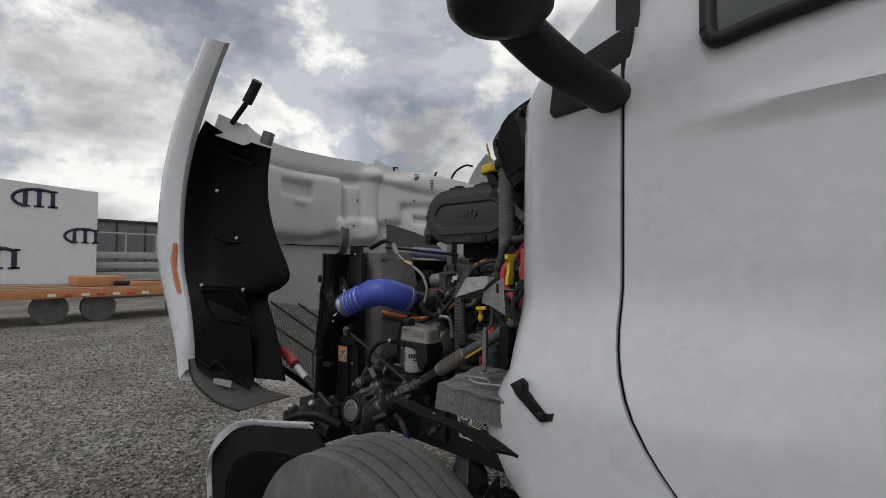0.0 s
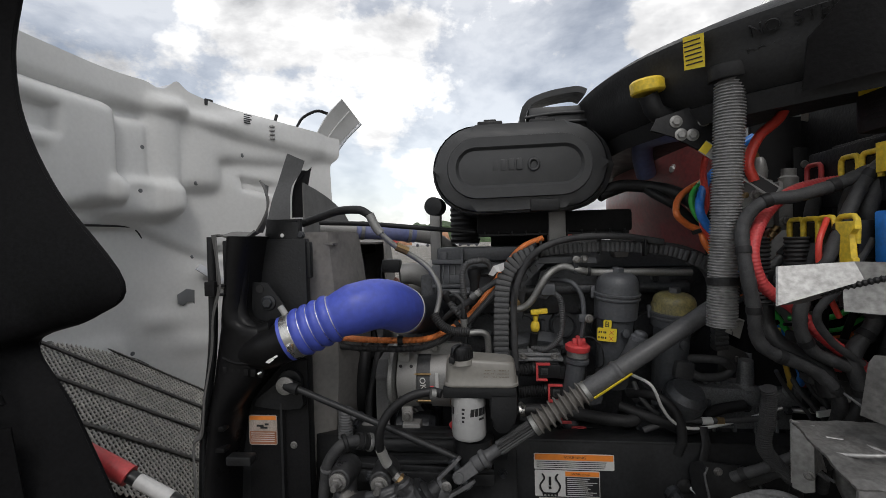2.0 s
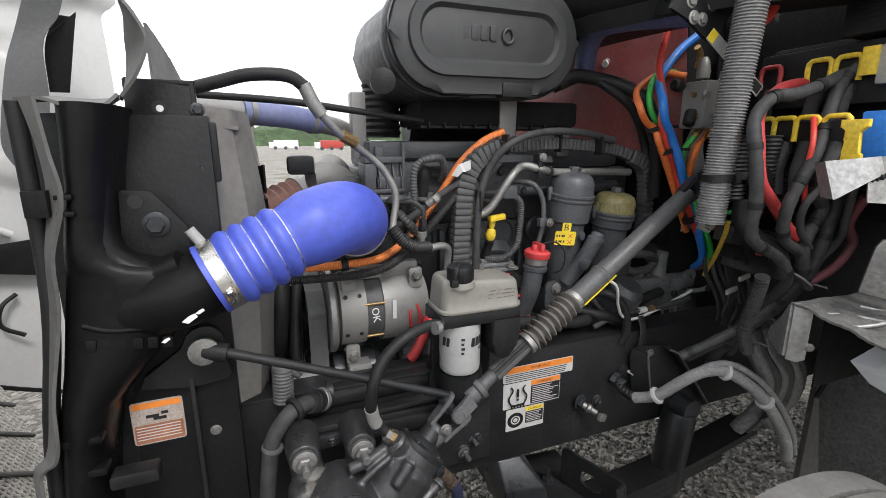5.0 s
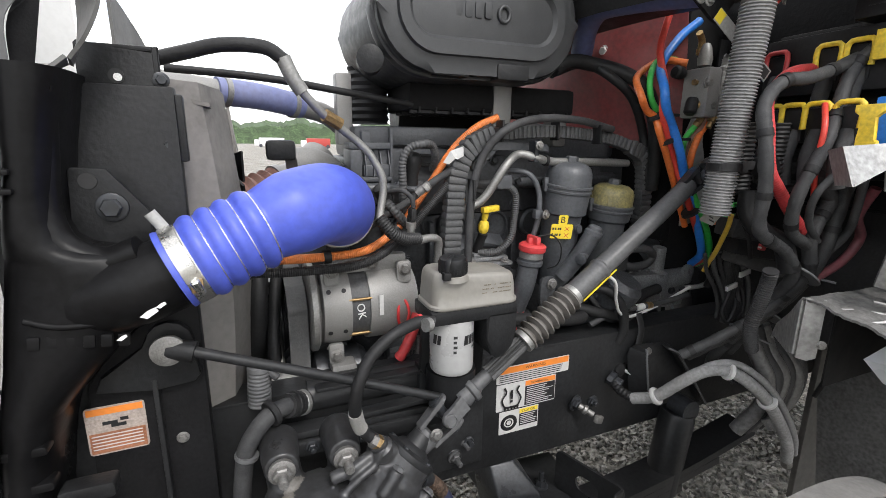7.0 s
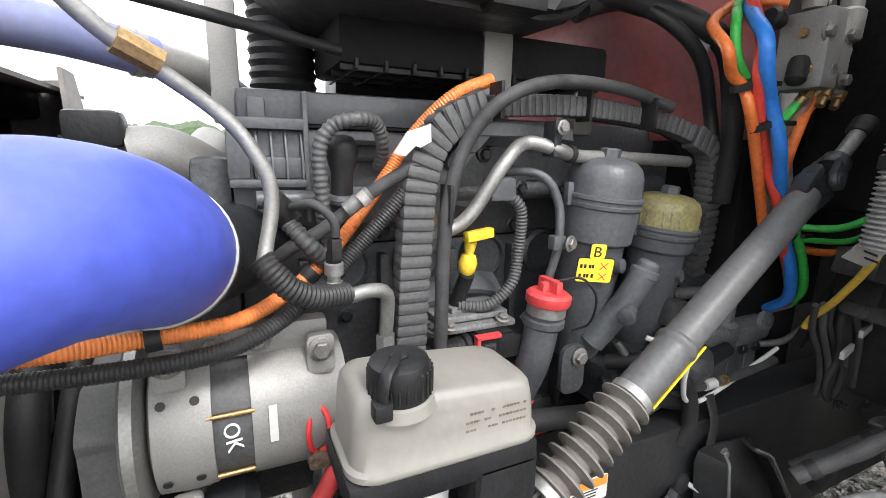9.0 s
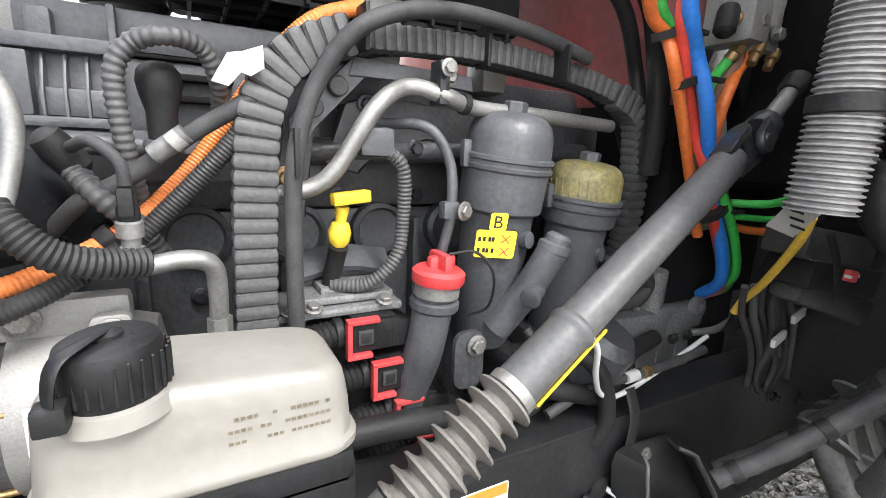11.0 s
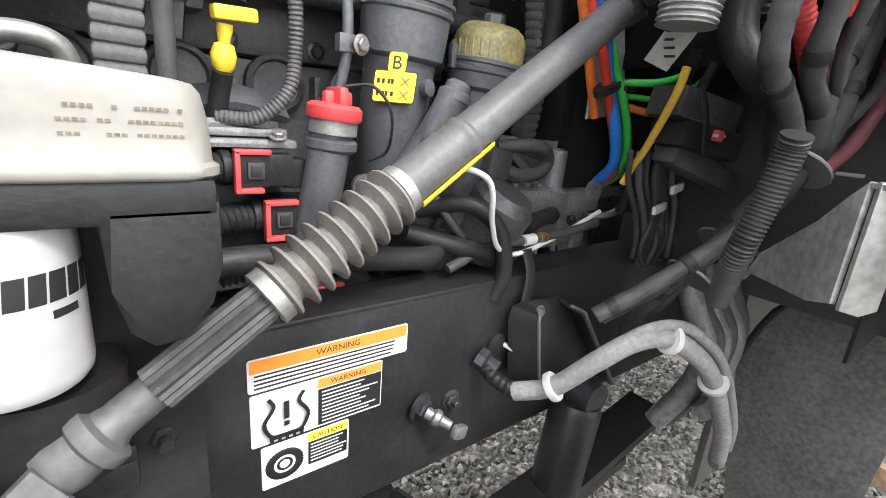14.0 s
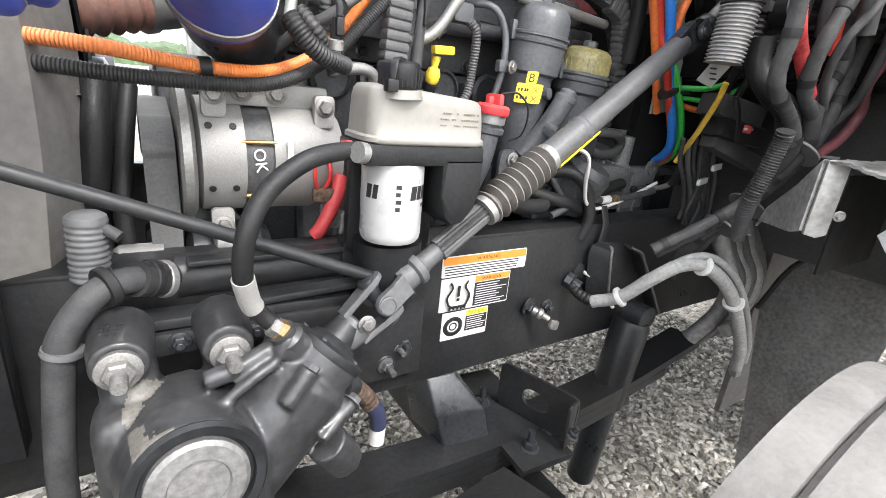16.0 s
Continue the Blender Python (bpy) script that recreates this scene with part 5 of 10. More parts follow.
def rail_bracket():
    t = thing("rail_bracket", (-0.797, 1.76, 0.80), "dark pressed steel bracket with pale edges on the frame rail", "bracket")
    back = [(-0.925, 0.87), (-0.945, 1.00), (-0.938, 1.022), (-0.915, 1.028), (-0.81, 1.018), (-0.785, 1.008), (-0.765, 0.985), (-0.635, 0.80), (-0.66, 0.79)]
    part("web", plate(back, (0, 1.748, 0), X, Z, 0.006, 0.002), RAILBLK, t)
    part("flange", sheet([[(-0.928, 1.748, 0.872), (-0.948, 1.748, 1.000), (-0.940, 1.748, 1.022), (-0.915, 1.748, 1.028)], [(-0.900, 1.695, 0.872), (-0.926, 1.695, 1.000), (-0.922, 1.700, 1.018), (-0.912, 1.715, 1.024)]], 0.006), RAILBLK, t)
    part("flange", sheet([[(-0.815, 1.748, 1.018), (-0.785, 1.748, 1.008), (-0.765, 1.748, 0.985), (-0.635, 1.748, 0.80)], [(-0.820, 1.715, 1.012), (-0.795, 1.700, 1.000), (-0.778, 1.695, 0.975), (-0.645, 1.695, 0.80)]], 0.006), RAILBLK, t)
    part("edge", tube([(-0.900, 1.695, 0.872), (-0.926, 1.695, 1.000), (-0.922, 1.700, 1.018), (-0.912, 1.715, 1.024)], 0.0032, 8, 5), SIDEFLAP, t, "scuffed pale edge")
    part("edge", tube([(-0.820, 1.715, 1.012), (-0.795, 1.700, 1.000), (-0.778, 1.695, 0.975), (-0.645, 1.695, 0.80)], 0.0032, 8, 5), SIDEFLAP, t, "scuffed pale edge")
    part("bolt", bolt((-0.872, 1.742, 1.000), (0, -1, 0), 0.008, 0.007), BOLTM, t)
    d = thing("shock_absorber", (-0.75, 1.66, 0.35), "dark grey shock absorber beside the frame rail", "shock absorber")
    part("dust_tube", lathe([(0.046, 0), (0.052, 0.008), (0.052, 0.26), (0.046, 0.275)], (-0.800, 1.700, 0.525), (0.14, 0, 1), 28), RAILBLK, d)
    part("body", lathe([(0.036, 0), (0.040, 0.01), (0.040, 0.28)], (-0.835, 1.700, 0.262), (0.14, 0, 1), 24), CAST, d)
    part("rod_end", lathe([(0.035, -0.03), (0.035, 0.03)], (-0.756, 1.690, 0.815), (0, 1, 0), 16), CAST, d)


rail_bracket()


def underside():
    t = thing("front_axle", (-1.186, 2.280, 0.448), "dark forged front axle beam under the engine", "axle")
    part("beam", box((-1.240, 1.350, 0.32), (-1.10, 3.15, 0.47), 0.03), RAILBLK, t)
    part("spring_seat", box((-1.29, 1.63, 0.46), (-1.07, 1.78, 0.508), 0.012), RAILBLK, t)
    sp = thing("leaf_spring", (-1.20, 1.70, 0.50), "dark leaf spring pack with clamp plate on the axle", "leaf spring")
    for k, (half, dz) in enumerate(((0.78, 0.0), (0.62, -0.026), (0.46, -0.052))):
        pts = [(-1.22 - half, 1.70, 0.562 + dz + 0.16 * half * half), (-1.22 - half / 2, 1.70, 0.562 + dz + 0.04 * half * half), (-1.22, 1.70, 0.560 + dz), (-1.22 + half / 2, 1.70, 0.562 + dz + 0.04 * half * half), (-1.22 + half, 1.70, 0.562 + dz + 0.16 * half * half)]
        part("leaf", sheet([[p + Vector((0, w, 0)) for p in smooth_line(pts, 8)] for w in (-0.05, 0.05)], 0.024), RAILBLK, sp)
    part("clamp_plate", box((-1.235, 1.560, 0.566), (-1.085, 1.930, 0.584), 0.004, turn=rot(0, 0, -4)), RAILBLK, sp)
    for x, y in ((-1.185, 1.615), (-1.09, 1.64), (-1.19, 1.80)):
        part("u_bolt_nut", bolt((x, y, 0.582), (0, 0, 1), 0.015, 0.020, stud=0.030), CAST, sp)
    sb = thing("stop_bracket", (-1.12, 1.66, 0.584), "upright dark steel bracket with a slotted hole on the spring", "bracket")
    u = Vector((0.30, -0.95, 0.0)).normalized()
    out = rounded(0.215, 0.125, 0.018, 5)
    hole = rounded(0.075, 0.050, 0.0245, 5)
    bm = bmesh.new()
    o2 = Vector((-1.118, 1.680, 0.650))
    w2 = u.cross(Z)
    ring = [[bm.verts.new(o2 + u * x + Z * z + w2 * h) for x, z in line] for line, h in ((out, -0.004), (out, 0.004), (hole, 0.004), (hole, -0.004))]
    n = len(out)
    for a, b in zip(ring, ring[1:] + ring[:1]):
        for i in range(n):
            bm.faces.new((a[i], a[(i + 1) % n], b[(i + 1) % n], b[i]))
    part("plate", bm, RAILBLK, sb)
    part("end_flange", plate(rounded(0.045, 0.12, 0.008, 4), o2 + u * 0.106 + w2 * 0.020, w2, Z, 0.007, 0.002), RAILBLK, sb)
    part("bolt", bolt(o2 + u * 0.112 + w2 * 0.026 + Vector((0, 0, -0.02)), (0.2, -0.4, 1), 0.011, 0.012, stud=0.016), CAST, sb)
    bs = thing("bump_stop", (-1.34, 1.78, 0.56), "worn dark rubber bump stop under the frame rail", "bump stop")
    bm = bmesh.new()
    lo = [bm.verts.new(p) for p in ((-1.385, 1.84, 0.575), (-1.365, 1.70, 0.575), (-1.245, 1.69, 0.575), (-1.245, 1.84, 0.575))]
    mid = [bm.verts.new(p) for p in ((-1.400, 1.84, 0.66), (-1.385, 1.72, 0.66), (-1.265, 1.70, 0.66), (-1.25, 1.84, 0.66))]
    hi = [bm.verts.new(p) for p in ((-1.400, 1.84, 0.735), (-1.390, 1.77, 0.735), (-1.315, 1.765, 0.735), (-1.30, 1.84, 0.735))]
    for a, b in ((lo, mid), (mid, hi)):
        for i in range(4):
            bm.faces.new((a[i], a[(i + 1) % 4], b[(i + 1) % 4], b[i]))
    bm.faces.new(lo[::-1])
    bm.faces.new(hi)
    bmesh.ops.bevel(bm, geom=bm.edges[:], offset=0.007, segments=3, affect="EDGES", profile=0.6)
    part("block", bm, CAST, bs)
    o = thing("oil_pan", (-1.019, 2.265, 0.643), "dark engine oil pan above the gravel", "oil pan")
    part("pan", box((-1.612, 2.029, 0.616), (-0.502, 2.520, 0.999), 0.04), ENGINE, o)
    tr = thing("transmission", (0.4, 2.25, 0.7), "dark transmission housing behind the engine", "transmission")
    part("housing", box((-0.365, 1.984, 0.681), (1.5, 2.53, 1.16), 0.06), CAST, tr)
    part("bell_housing", lathe([(0.30, 0), (0.31, 0.02), (0.30, 0.04), (0.26, 0.22)], (-0.592, 2.255, 0.962), X, 28), CAST, tr)
    for k in range(7):
        a = radians(100 + 25 * k)
        part("flange_bolt", bolt((-0.585, 2.25 + 0.285 * math.cos(a), 0.92 + 0.285 * math.sin(a)), (-1, 0, 0), 0.012, 0.012), BOLTM, tr)


underside()

# ---- engine ----
def engine_block():
    t = thing("diesel_engine", (-1.2, 2.3, 0.9), "dark grey diesel engine block with covers and pipes", "engine")
    part("block", box((-1.70, 2.06, 0.92), (-0.72, 2.62, 1.40), 0.02), ENGINE, t)
    part("head", box((-1.66, 2.05, 1.40), (-0.74, 2.60, 1.56), 0.012), ENGINE, t)
    part("valve_cover", box((-1.64, 2.06, 1.56), (-0.78, 2.56, 1.63), 0.02), ENGPLAST, t)
    part("timing_cover", box((-1.76, 2.04, 0.95), (-1.70, 2.62, 1.55), 0.015), ENGINE, t)
    # bosses and ribs down the side of the block
    for i, x in enumerate((-1.60, -1.46, -1.32, -1.18, -1.04, -0.90)):
        part("rib", box((x - 0.008, 2.035, 0.98), (x + 0.008, 2.07, 1.38), 0.004), ENGINE, t)
        part("freeze_plug", lathe([(0.048, 0), (0.048, 0.02), (0.040, 0.026), (0.036, 0.018), (0.01, 0.016)], (x + 0.07, 2.06, 1.36), (0, -1, 0), 22), ENGINE, t)
        part("bolt", bolt((x, 2.05, 1.42), (0, -1, 0), 0.010, 0.010), CAST, t)
        part("bolt", bolt((x + 0.07, 2.05, 1.27), (0, -1, 0), 0.009, 0.009), CAST, t)
    # front side cover with moulded ribs
    c = part("side_cover", box((-1.700, 1.992, 1.445), (-1.36, 2.10, 1.594), 0.008), ENGPLAST, t)
    part("cover_top", box((-1.690, 1.990, 1.598), (-1.36, 2.12, 1.648), 0.012), ENGPLAST, c)
    part("cover_flange", box((-1.705, 1.972, 1.590), (-1.598, 2.06, 1.606), 0.003), ENGPLAST, c)
    part("cover_seam", box((-1.700, 1.985, 1.5945), (-1.36, 2.05, 1.5985), 0.001), GAPSHADE, c)
    part("cover_pillar", box((-1.676, 1.974, 1.600), (-1.652, 2.02, 1.634), 0.005), ENGPLAST, c)
    part("cover_bay", box((-1.706, 1.972, 1.52), (-1.676, 2.03, 1.588), 0.004), ENGPLAST, c)
    part("cover_step", box((-1.672, 1.974, 1.520), (-1.600, 2.03, 1.552), 0.006), ENGPLAST, c)
    for x in (-1.668, -1.648, -1.628, -1.606):
        part("cover_rib", plate([(1.966, 1.520), (1.966, 1.545), (1.984, 1.588), (2.00, 1.588), (2.00, 1.520)], (x, 0, 0), Y, Z, 0.0035, 0.001), ENGPLAST, c)
    part("cover_end", box((-1.602, 1.970, 1.455), (-1.594, 2.03, 1.645), 0.003), ENGPLAST, c)
    part("cover_ledge", box((-1.705, 1.962, 1.508), (-1.600, 2.02, 1.520), 0.004), ENGPLAST, c)
    part("ledge_pipe", tube([(-1.672, 1.955, 1.492), (-1.62, 1.955, 1.492), (-1.56, 1.96, 1.490)], 0.013, 16, 3), ENGPLAST, c)
    for z in (1.545, 1.570):
        part("plug_rail", box((-1.545, 1.968, z), (-1.475, 1.995, z + 0.008), 0.002), GAPSHADE, c)
    # fuel rail and manifold plate above the filters
    part("rail_plate", plate([(-1.36, 1.475), (-1.33, 1.56), (-1.28, 1.575), (-0.92, 1.545), (-0.90, 1.50), (-1.02, 1.50), (-1.20, 1.52), (-1.28, 1.50), (-1.31, 1.46)], (0, 2.00, 0), X, Z, 0.03, 0.004), ENGINE, t)
    part("fuel_rail", tube([(-1.40, 1.985, 1.49), (-1.1, 1.985, 1.50), (-0.85, 1.985, 1.50)], 0.020, 12, 4), ENGINE, t)
    for x, z in ((-1.38, 1.54), (-1.30, 1.56), (-1.22, 1.50), (-1.08, 1.53), (-0.96, 1.53)):
        part("bolt", bolt((x, 1.968, z), (0, -1, 0), 0.009, 0.010), BOLTM if x < -1.3 else CAST, t)
    part("bracket", plate([(-1.44, 1.40), (-1.41, 1.58), (-1.38, 1.585), (-1.36, 1.56), (-1.385, 1.52), (-1.395, 1.40)], (0, 1.955, 0), X, Z, 0.012, 0.003), ENGINE, t)
    part("bolt", bolt((-1.42, 1.935, 1.455), (0, -1, 0), 0.011, 0.010), BRASS, t)
    # lower accessories between filters and frame rail
    part("fuel_module", box((-1.06, 1.86, 1.06), (-0.80, 2.02, 1.15), 0.015), ENGINE, t)
    part("fuel_module_top", box((-1.02, 1.84, 1.14), (-0.84, 1.98, 1.18), 0.012, turn=rot(0, 6, 0)), ENGINE, t)
    part("pump_body", lathe([(0.055, 0), (0.06, 0.02), (0.06, 0.11), (0.045, 0.13)], (-0.95, 1.86, 1.10), (0.2, -0.4, 0.8), 18), ENGINE, t)
    for p in ((-1.0, 1.84, 1.19), (-0.9, 1.83, 1.18), (-0.86, 1.88, 1.20), (-1.04, 1.85, 1.15)):
        part("bolt", bolt(p, (0, -0.4, 0.9), 0.009, 0.012), CAST, t)


engine_block()


def oil_filter(name, cx, cy, r, zs, label, cap_mat, ribs=False):
    """zs: base, collar's foot and head, dome's shoulder and top."""
    z0, z1, z2, z3, z4 = zs
    t = thing(name, (cx, cy, z0), label, "filter housing")
    ax = Vector((0.05, -0.10, 1)).normalized()
    o = Vector((cx, cy, z0))
    part("body", lathe([(r * 0.66, 0), (r * 0.74, 0.01), (r * 0.80, (z1 - z0) * 0.75), (r * 0.82, z1 - z0 - 0.004), (r * 0.90, z1 - z0)], o, ax, 40), ENGPLAST, t)
    part("collar", lathe([(r * 0.92, z1 - z0), (r * 0.96, z1 - z0 + 0.003), (r * 0.99, z2 - z0 - 0.022), (r * 1.04, z2 - z0 - 0.019), (r * 1.05, z2 - z0 - 0.014), (r * 1.01, z2 - z0 - 0.012), (r * 1.01, z2 - z0 - 0.007), (r * 1.06, z2 - z0 - 0.005), (r * 1.06, z2 - z0), (r * 0.98, z2 - z0 + 0.002)], o, ax, 40), ENGPLAST, t)
    c = part("cap", lathe([(r * 0.97, z2 - z0), (r * 0.955, z3 - z0), (r * 0.93, z3 - z0 + (z4 - z3) * 0.30), (r * 0.85, z3 - z0 + (z4 - z3) * 0.62), (r * 0.68, z3 - z0 + (z4 - z3) * 0.88), (r * 0.44, z4 - z0 - 0.001), (r * 0.30, z4 - z0)], o, ax, 40), cap_mat, t, sharp=60)
    if ribs:
        for k in range(28):
            an = 2 * math.pi * k / 28
            p = o + ax * (z2 - z0 + 0.002) + Vector((math.cos(an), math.sin(an), 0)) * r * 0.957
            part("cap_rib", box(p + Vector((-0.0014, -0.0014, 0)), p + Vector((0.0014, 0.0014, (z3 - z2) * 0.95)), 0.0006, seg=1), cap_mat, c)
    part("hex_top", lathe([(r * 0.27, 0), (r * 0.27, 0.014), (r * 0.22, 0.017)], o + ax * (z4 - z0 - 0.002), ax, 6), ENGPLAST, c)
    part("drain_boss", lathe([(0.013, 0), (0.013, 0.02), (0.007, 0.022)], o + Vector((r * 0.35, -r * 0.9, (z1 - z0) * 0.8)), (0.3, -0.9, 0.1), 14), ENGPLAST, t)
    part("lug", box(o + Vector((-r * 0.95, -r * 0.5, z2 - z0 - 0.02)), o + Vector((-r * 0.75, -r * 0.3, z2 - z0 + 0.02)), 0.004), ENGPLAST, t)
    return t


OLIVE = mat("oily_amber_cap", (0.20, 0.17, 0.05), 0.4, 0, 0.35, 16, 0.15, dust=0.25)
big = oil_filter("oil_filter_housing", -1.118, 1.915, 0.068, (1.19, 1.415, 1.497, 1.520, 1.562), "grey plastic oil filter housing with domed cap", ENGPLAST)
small = oil_filter("fuel_filter_housing", -0.945, 1.925, 0.066, (1.12, 1.385, 1.432, 1.462, 1.494), "grey fuel filter housing with amber-stained cap", OLIVE, True)
part("raised_mark", bars([(-0.012 + 0.009 * k, 0, 0.006) for k in range(5)], Vector((-1.110, 1.838, 1.440)), (0.98, -0.15, 0.0), Z, 0.012, 0.003), ENGPLAST, big)


def b_label():
    t = thing("yellow_b_label", (-1.15, 1.885, 1.31), "yellow handling label marked B on the oil filter housing", "label")
    u, v = Vector((0.86, -0.51, 0.0)), Vector((0.05, -0.10, 1.0))
    o = Vector((-1.143, 1.846, 1.368))
    part("lower_panel", plate(rounded(0.062, 0.045, 0.005, 4), o, u, v, 0.003), INK, t)
    part("lower_face", plate(rounded(0.059, 0.042, 0.004, 4), o, u, v, 0.0042), LABYELLOW, t)
    part("upper_panel", plate(rounded(0.028, 0.028, 0.005, 4, 0, 0.0345), o, u, v, 0.003), INK, t)
    part("upper_face", plate(rounded(0.025, 0.026, 0.004, 4, 0, 0.034), o, u, v, 0.0042), LABYELLOW, t)
    n = u.cross(v).normalized()
    part("letter", words("B", 0.026, o + n * 0.0042 - u * 0.008 + v * 0.0245, u, v, 0.001), INK, t)
    rnd = random.Random(8)
    part("print_marks", bars([(-0.026 + 0.0065 * (k % 4) + 0.002 * rnd.random(), -0.013 + 0.017 * (k // 4), 0.004) for k in range(8)], o, u, v, 0.0065, 0.0048), INK, t)
    for kx, ky in ((0.014, 0.008), (0.014, -0.011)):
        bm = bmesh.new()
        for s in (-1, 1):
            plate([(kx - 0.007, ky - 0.006 * s), (kx - 0.005, ky - 0.006 * s), (kx + 0.007, ky + 0.006 * s), (kx + 0.005, ky + 0.006 * s)], o, u, v, 0.0048, bm=bm)
        part("cross_mark", bm, INKRED, t)


b_label()


def pump_cluster():
    t = thing("fuel_pump_cluster", (-0.898, 1.879, 1.063), "grey cast fuel pump block with fittings and bolts", "fuel pump")
    part("block", box((-0.919, 1.858, 1.073), (-0.603, 1.971, 1.190), 0.014), PUMPGREY, t)
    part("cover", box((-0.903, 1.846, 1.156), (-0.698, 1.942, 1.211), 0.012, turn=rot(6, 3, 0)), PUMPGREY, t)
    part("step", box((-0.698, 1.849, 1.149), (-0.582, 1.934, 1.197), 0.010, turn=rot(4, -4, 0)), PUMPGREY, t)
    part("turret", lathe([(0.034, 0), (0.036, 0.012), (0.025, 0.020), (0.023, 0.055), (0.020, 0.095)], (-0.731, 1.878, 1.191), (0.0, -0.12, 1), 20), PUMPGREY, t)
    for x, z in ((-0.88, 1.185), (-0.845, 1.19), (-0.81, 1.188), (-0.775, 1.186)):
        part("stud", lathe([(0.013, 0), (0.014, 0.012), (0.008, 0.016), (0.008, 0.03)], (x, 1.875, z), (0, -0.15, 1), 14), PUMPGREY, t)
    part("lug", lathe([(0.022, -0.006), (0.022, 0.006), (0.011, 0.007), (0.011, -0.006)], (-0.617, 1.846, 1.199), (0, -1, 0.1), 20), PUMPGREY, t)
    part("plug", box((-0.946, 1.837, 1.230), (-0.890, 1.872, 1.285), 0.010, turn=rot(0, 10, 0)), BLACKL, t)
    part("elbow", tube([(-0.891, 1.854, 1.246), (-0.866, 1.845, 1.237), (-0.807, 1.848, 1.240), (-0.783, 1.848, 1.264), (-0.813, 1.841, 1.289), (-0.858, 1.858, 1.291), (-0.892, 1.879, 1.285)], 0.013, 14, 6), BLACKL, t)
    for x, y, z in ((-0.900, 1.844, 1.142), (-0.853, 1.846, 1.141), (-0.797, 1.841, 1.143), (-0.739, 1.843, 1.144), (-0.668, 1.848, 1.134), (-0.618, 1.851, 1.134), (-0.900, 1.859, 1.093), (-0.776, 1.858, 1.092)):
        part("bolt", bolt((x, y + 0.010, z), (0, -1, 0.25), 0.009, 0.010), CAST, t)
    for x in (-0.88, -0.83, -0.77, -0.71, -0.65):
        part("rib", box((x - 0.004, 1.855, 1.065), (x + 0.004, 1.866, 1.14), 0.001, seg=1), PUMPGREY, t)
    part("pipe", tube([(-0.905, 1.866, 1.133), (-0.965, 1.837, 1.120), (-1.013, 1.817, 1.138), (-1.051, 1.817, 1.178), (-1.067, 1.850, 1.219)], 0.008, 12, 5), BLACKL, t)
    part("pipe", tube([(-0.616, 1.867, 1.134), (-0.560, 1.834, 1.144), (-0.499, 1.824, 1.173)], 0.008, 12, 5), STEEL, t)
    w = thing("sensor_wire", (-0.896, 1.794, 1.109), "taped sensor wire with white tags above the rail", "wire")
    part("wire", tube([(-1.055, 1.797, 1.091), (-0.974, 1.791, 1.122), (-0.892, 1.786, 1.127), (-0.793, 1.780, 1.133), (-0.696, 1.773, 1.149)], 0.009, 10, 6), CABLE, w)
    part("tag", tube([(-0.896, 1.783, 1.128), (-0.868, 1.783, 1.129)], 0.0105, 10, 2), PAPER, w)
    part("tag", tube([(-0.856, 1.780, 1.131), (-0.838, 1.782, 1.129)], 0.0105, 10, 2), BRASS, w)


pump_cluster()


def oil_filler():
    t = thing("oil_filler", (-1.247, 1.874, 1.088), "red oil filler cap on a dark bent filler neck", "oil filler")
    part("neck", tube([(-1.254, 1.905, 1.050), (-1.259, 1.889, 1.129), (-1.246, 1.864, 1.212), (-1.233, 1.858, 1.299)], 0.029, 18, 6), ENGPLAST, t)
    part("neck_collar", lathe([(0.033, 0), (0.036, 0.004), (0.036, 0.014), (0.031, 0.018)], (-1.233, 1.862, 1.274), (0.06, -0.06, 1), 22), ENGPLAST, t)
    part("band", lathe([(0.033, 0), (0.033, 0.022)], (-1.233, 1.856, 1.298), (0.06, -0.06, 1), 22), STEEL, t)
    c = part("cap", lathe([(0.036, 0), (0.038, 0.004), (0.038, 0.016), (0.032, 0.021), (0.01, 0.022)], (-1.233, 1.853, 1.317), (0.06, -0.06, 1), 24), RED, t)
    part("grip", box((-1.236, 1.827, 1.333), (-1.222, 1.880, 1.360), 0.006), RED, c)
    part("grip", box((-1.248, 1.847, 1.334), (-1.207, 1.863, 1.355), 0.006), RED, c)
    part("tether", tube([(-1.227, 1.833, 1.361), (-1.192, 1.819, 1.364), (-1.168, 1.809, 1.332), (-1.161, 1.827, 1.280), (-1.180, 1.849, 1.261)], 0.0022, 6, 6), RUBBER, t)


oil_filler()


def dipstick():
    t = thing("oil_dipstick", (-1.360, 1.921, 1.215), "yellow oil dipstick handle in a black tube", "dipstick")
    part("tube", tube([(-1.374, 1.938, 1.237), (-1.365, 1.924, 1.319), (-1.360, 1.905, 1.366)], 0.013, 12, 4), RUBBER, t)
    part("handle", lathe([(0.010, 0), (0.014, 0.006), (0.016, 0.02), (0.012, 0.032), (0.007, 0.034), (0.010, 0.05), (0.010, 0.056)], (-1.359, 1.910, 1.366), (0.06, -0.12, 1), 14), YELLOW, t)
    part("tee", box((-1.374, 1.887, 1.425), (-1.318, 1.903, 1.442), 0.004, turn=rot(0, -4, 12)), YELLOW, t)


dipstick()


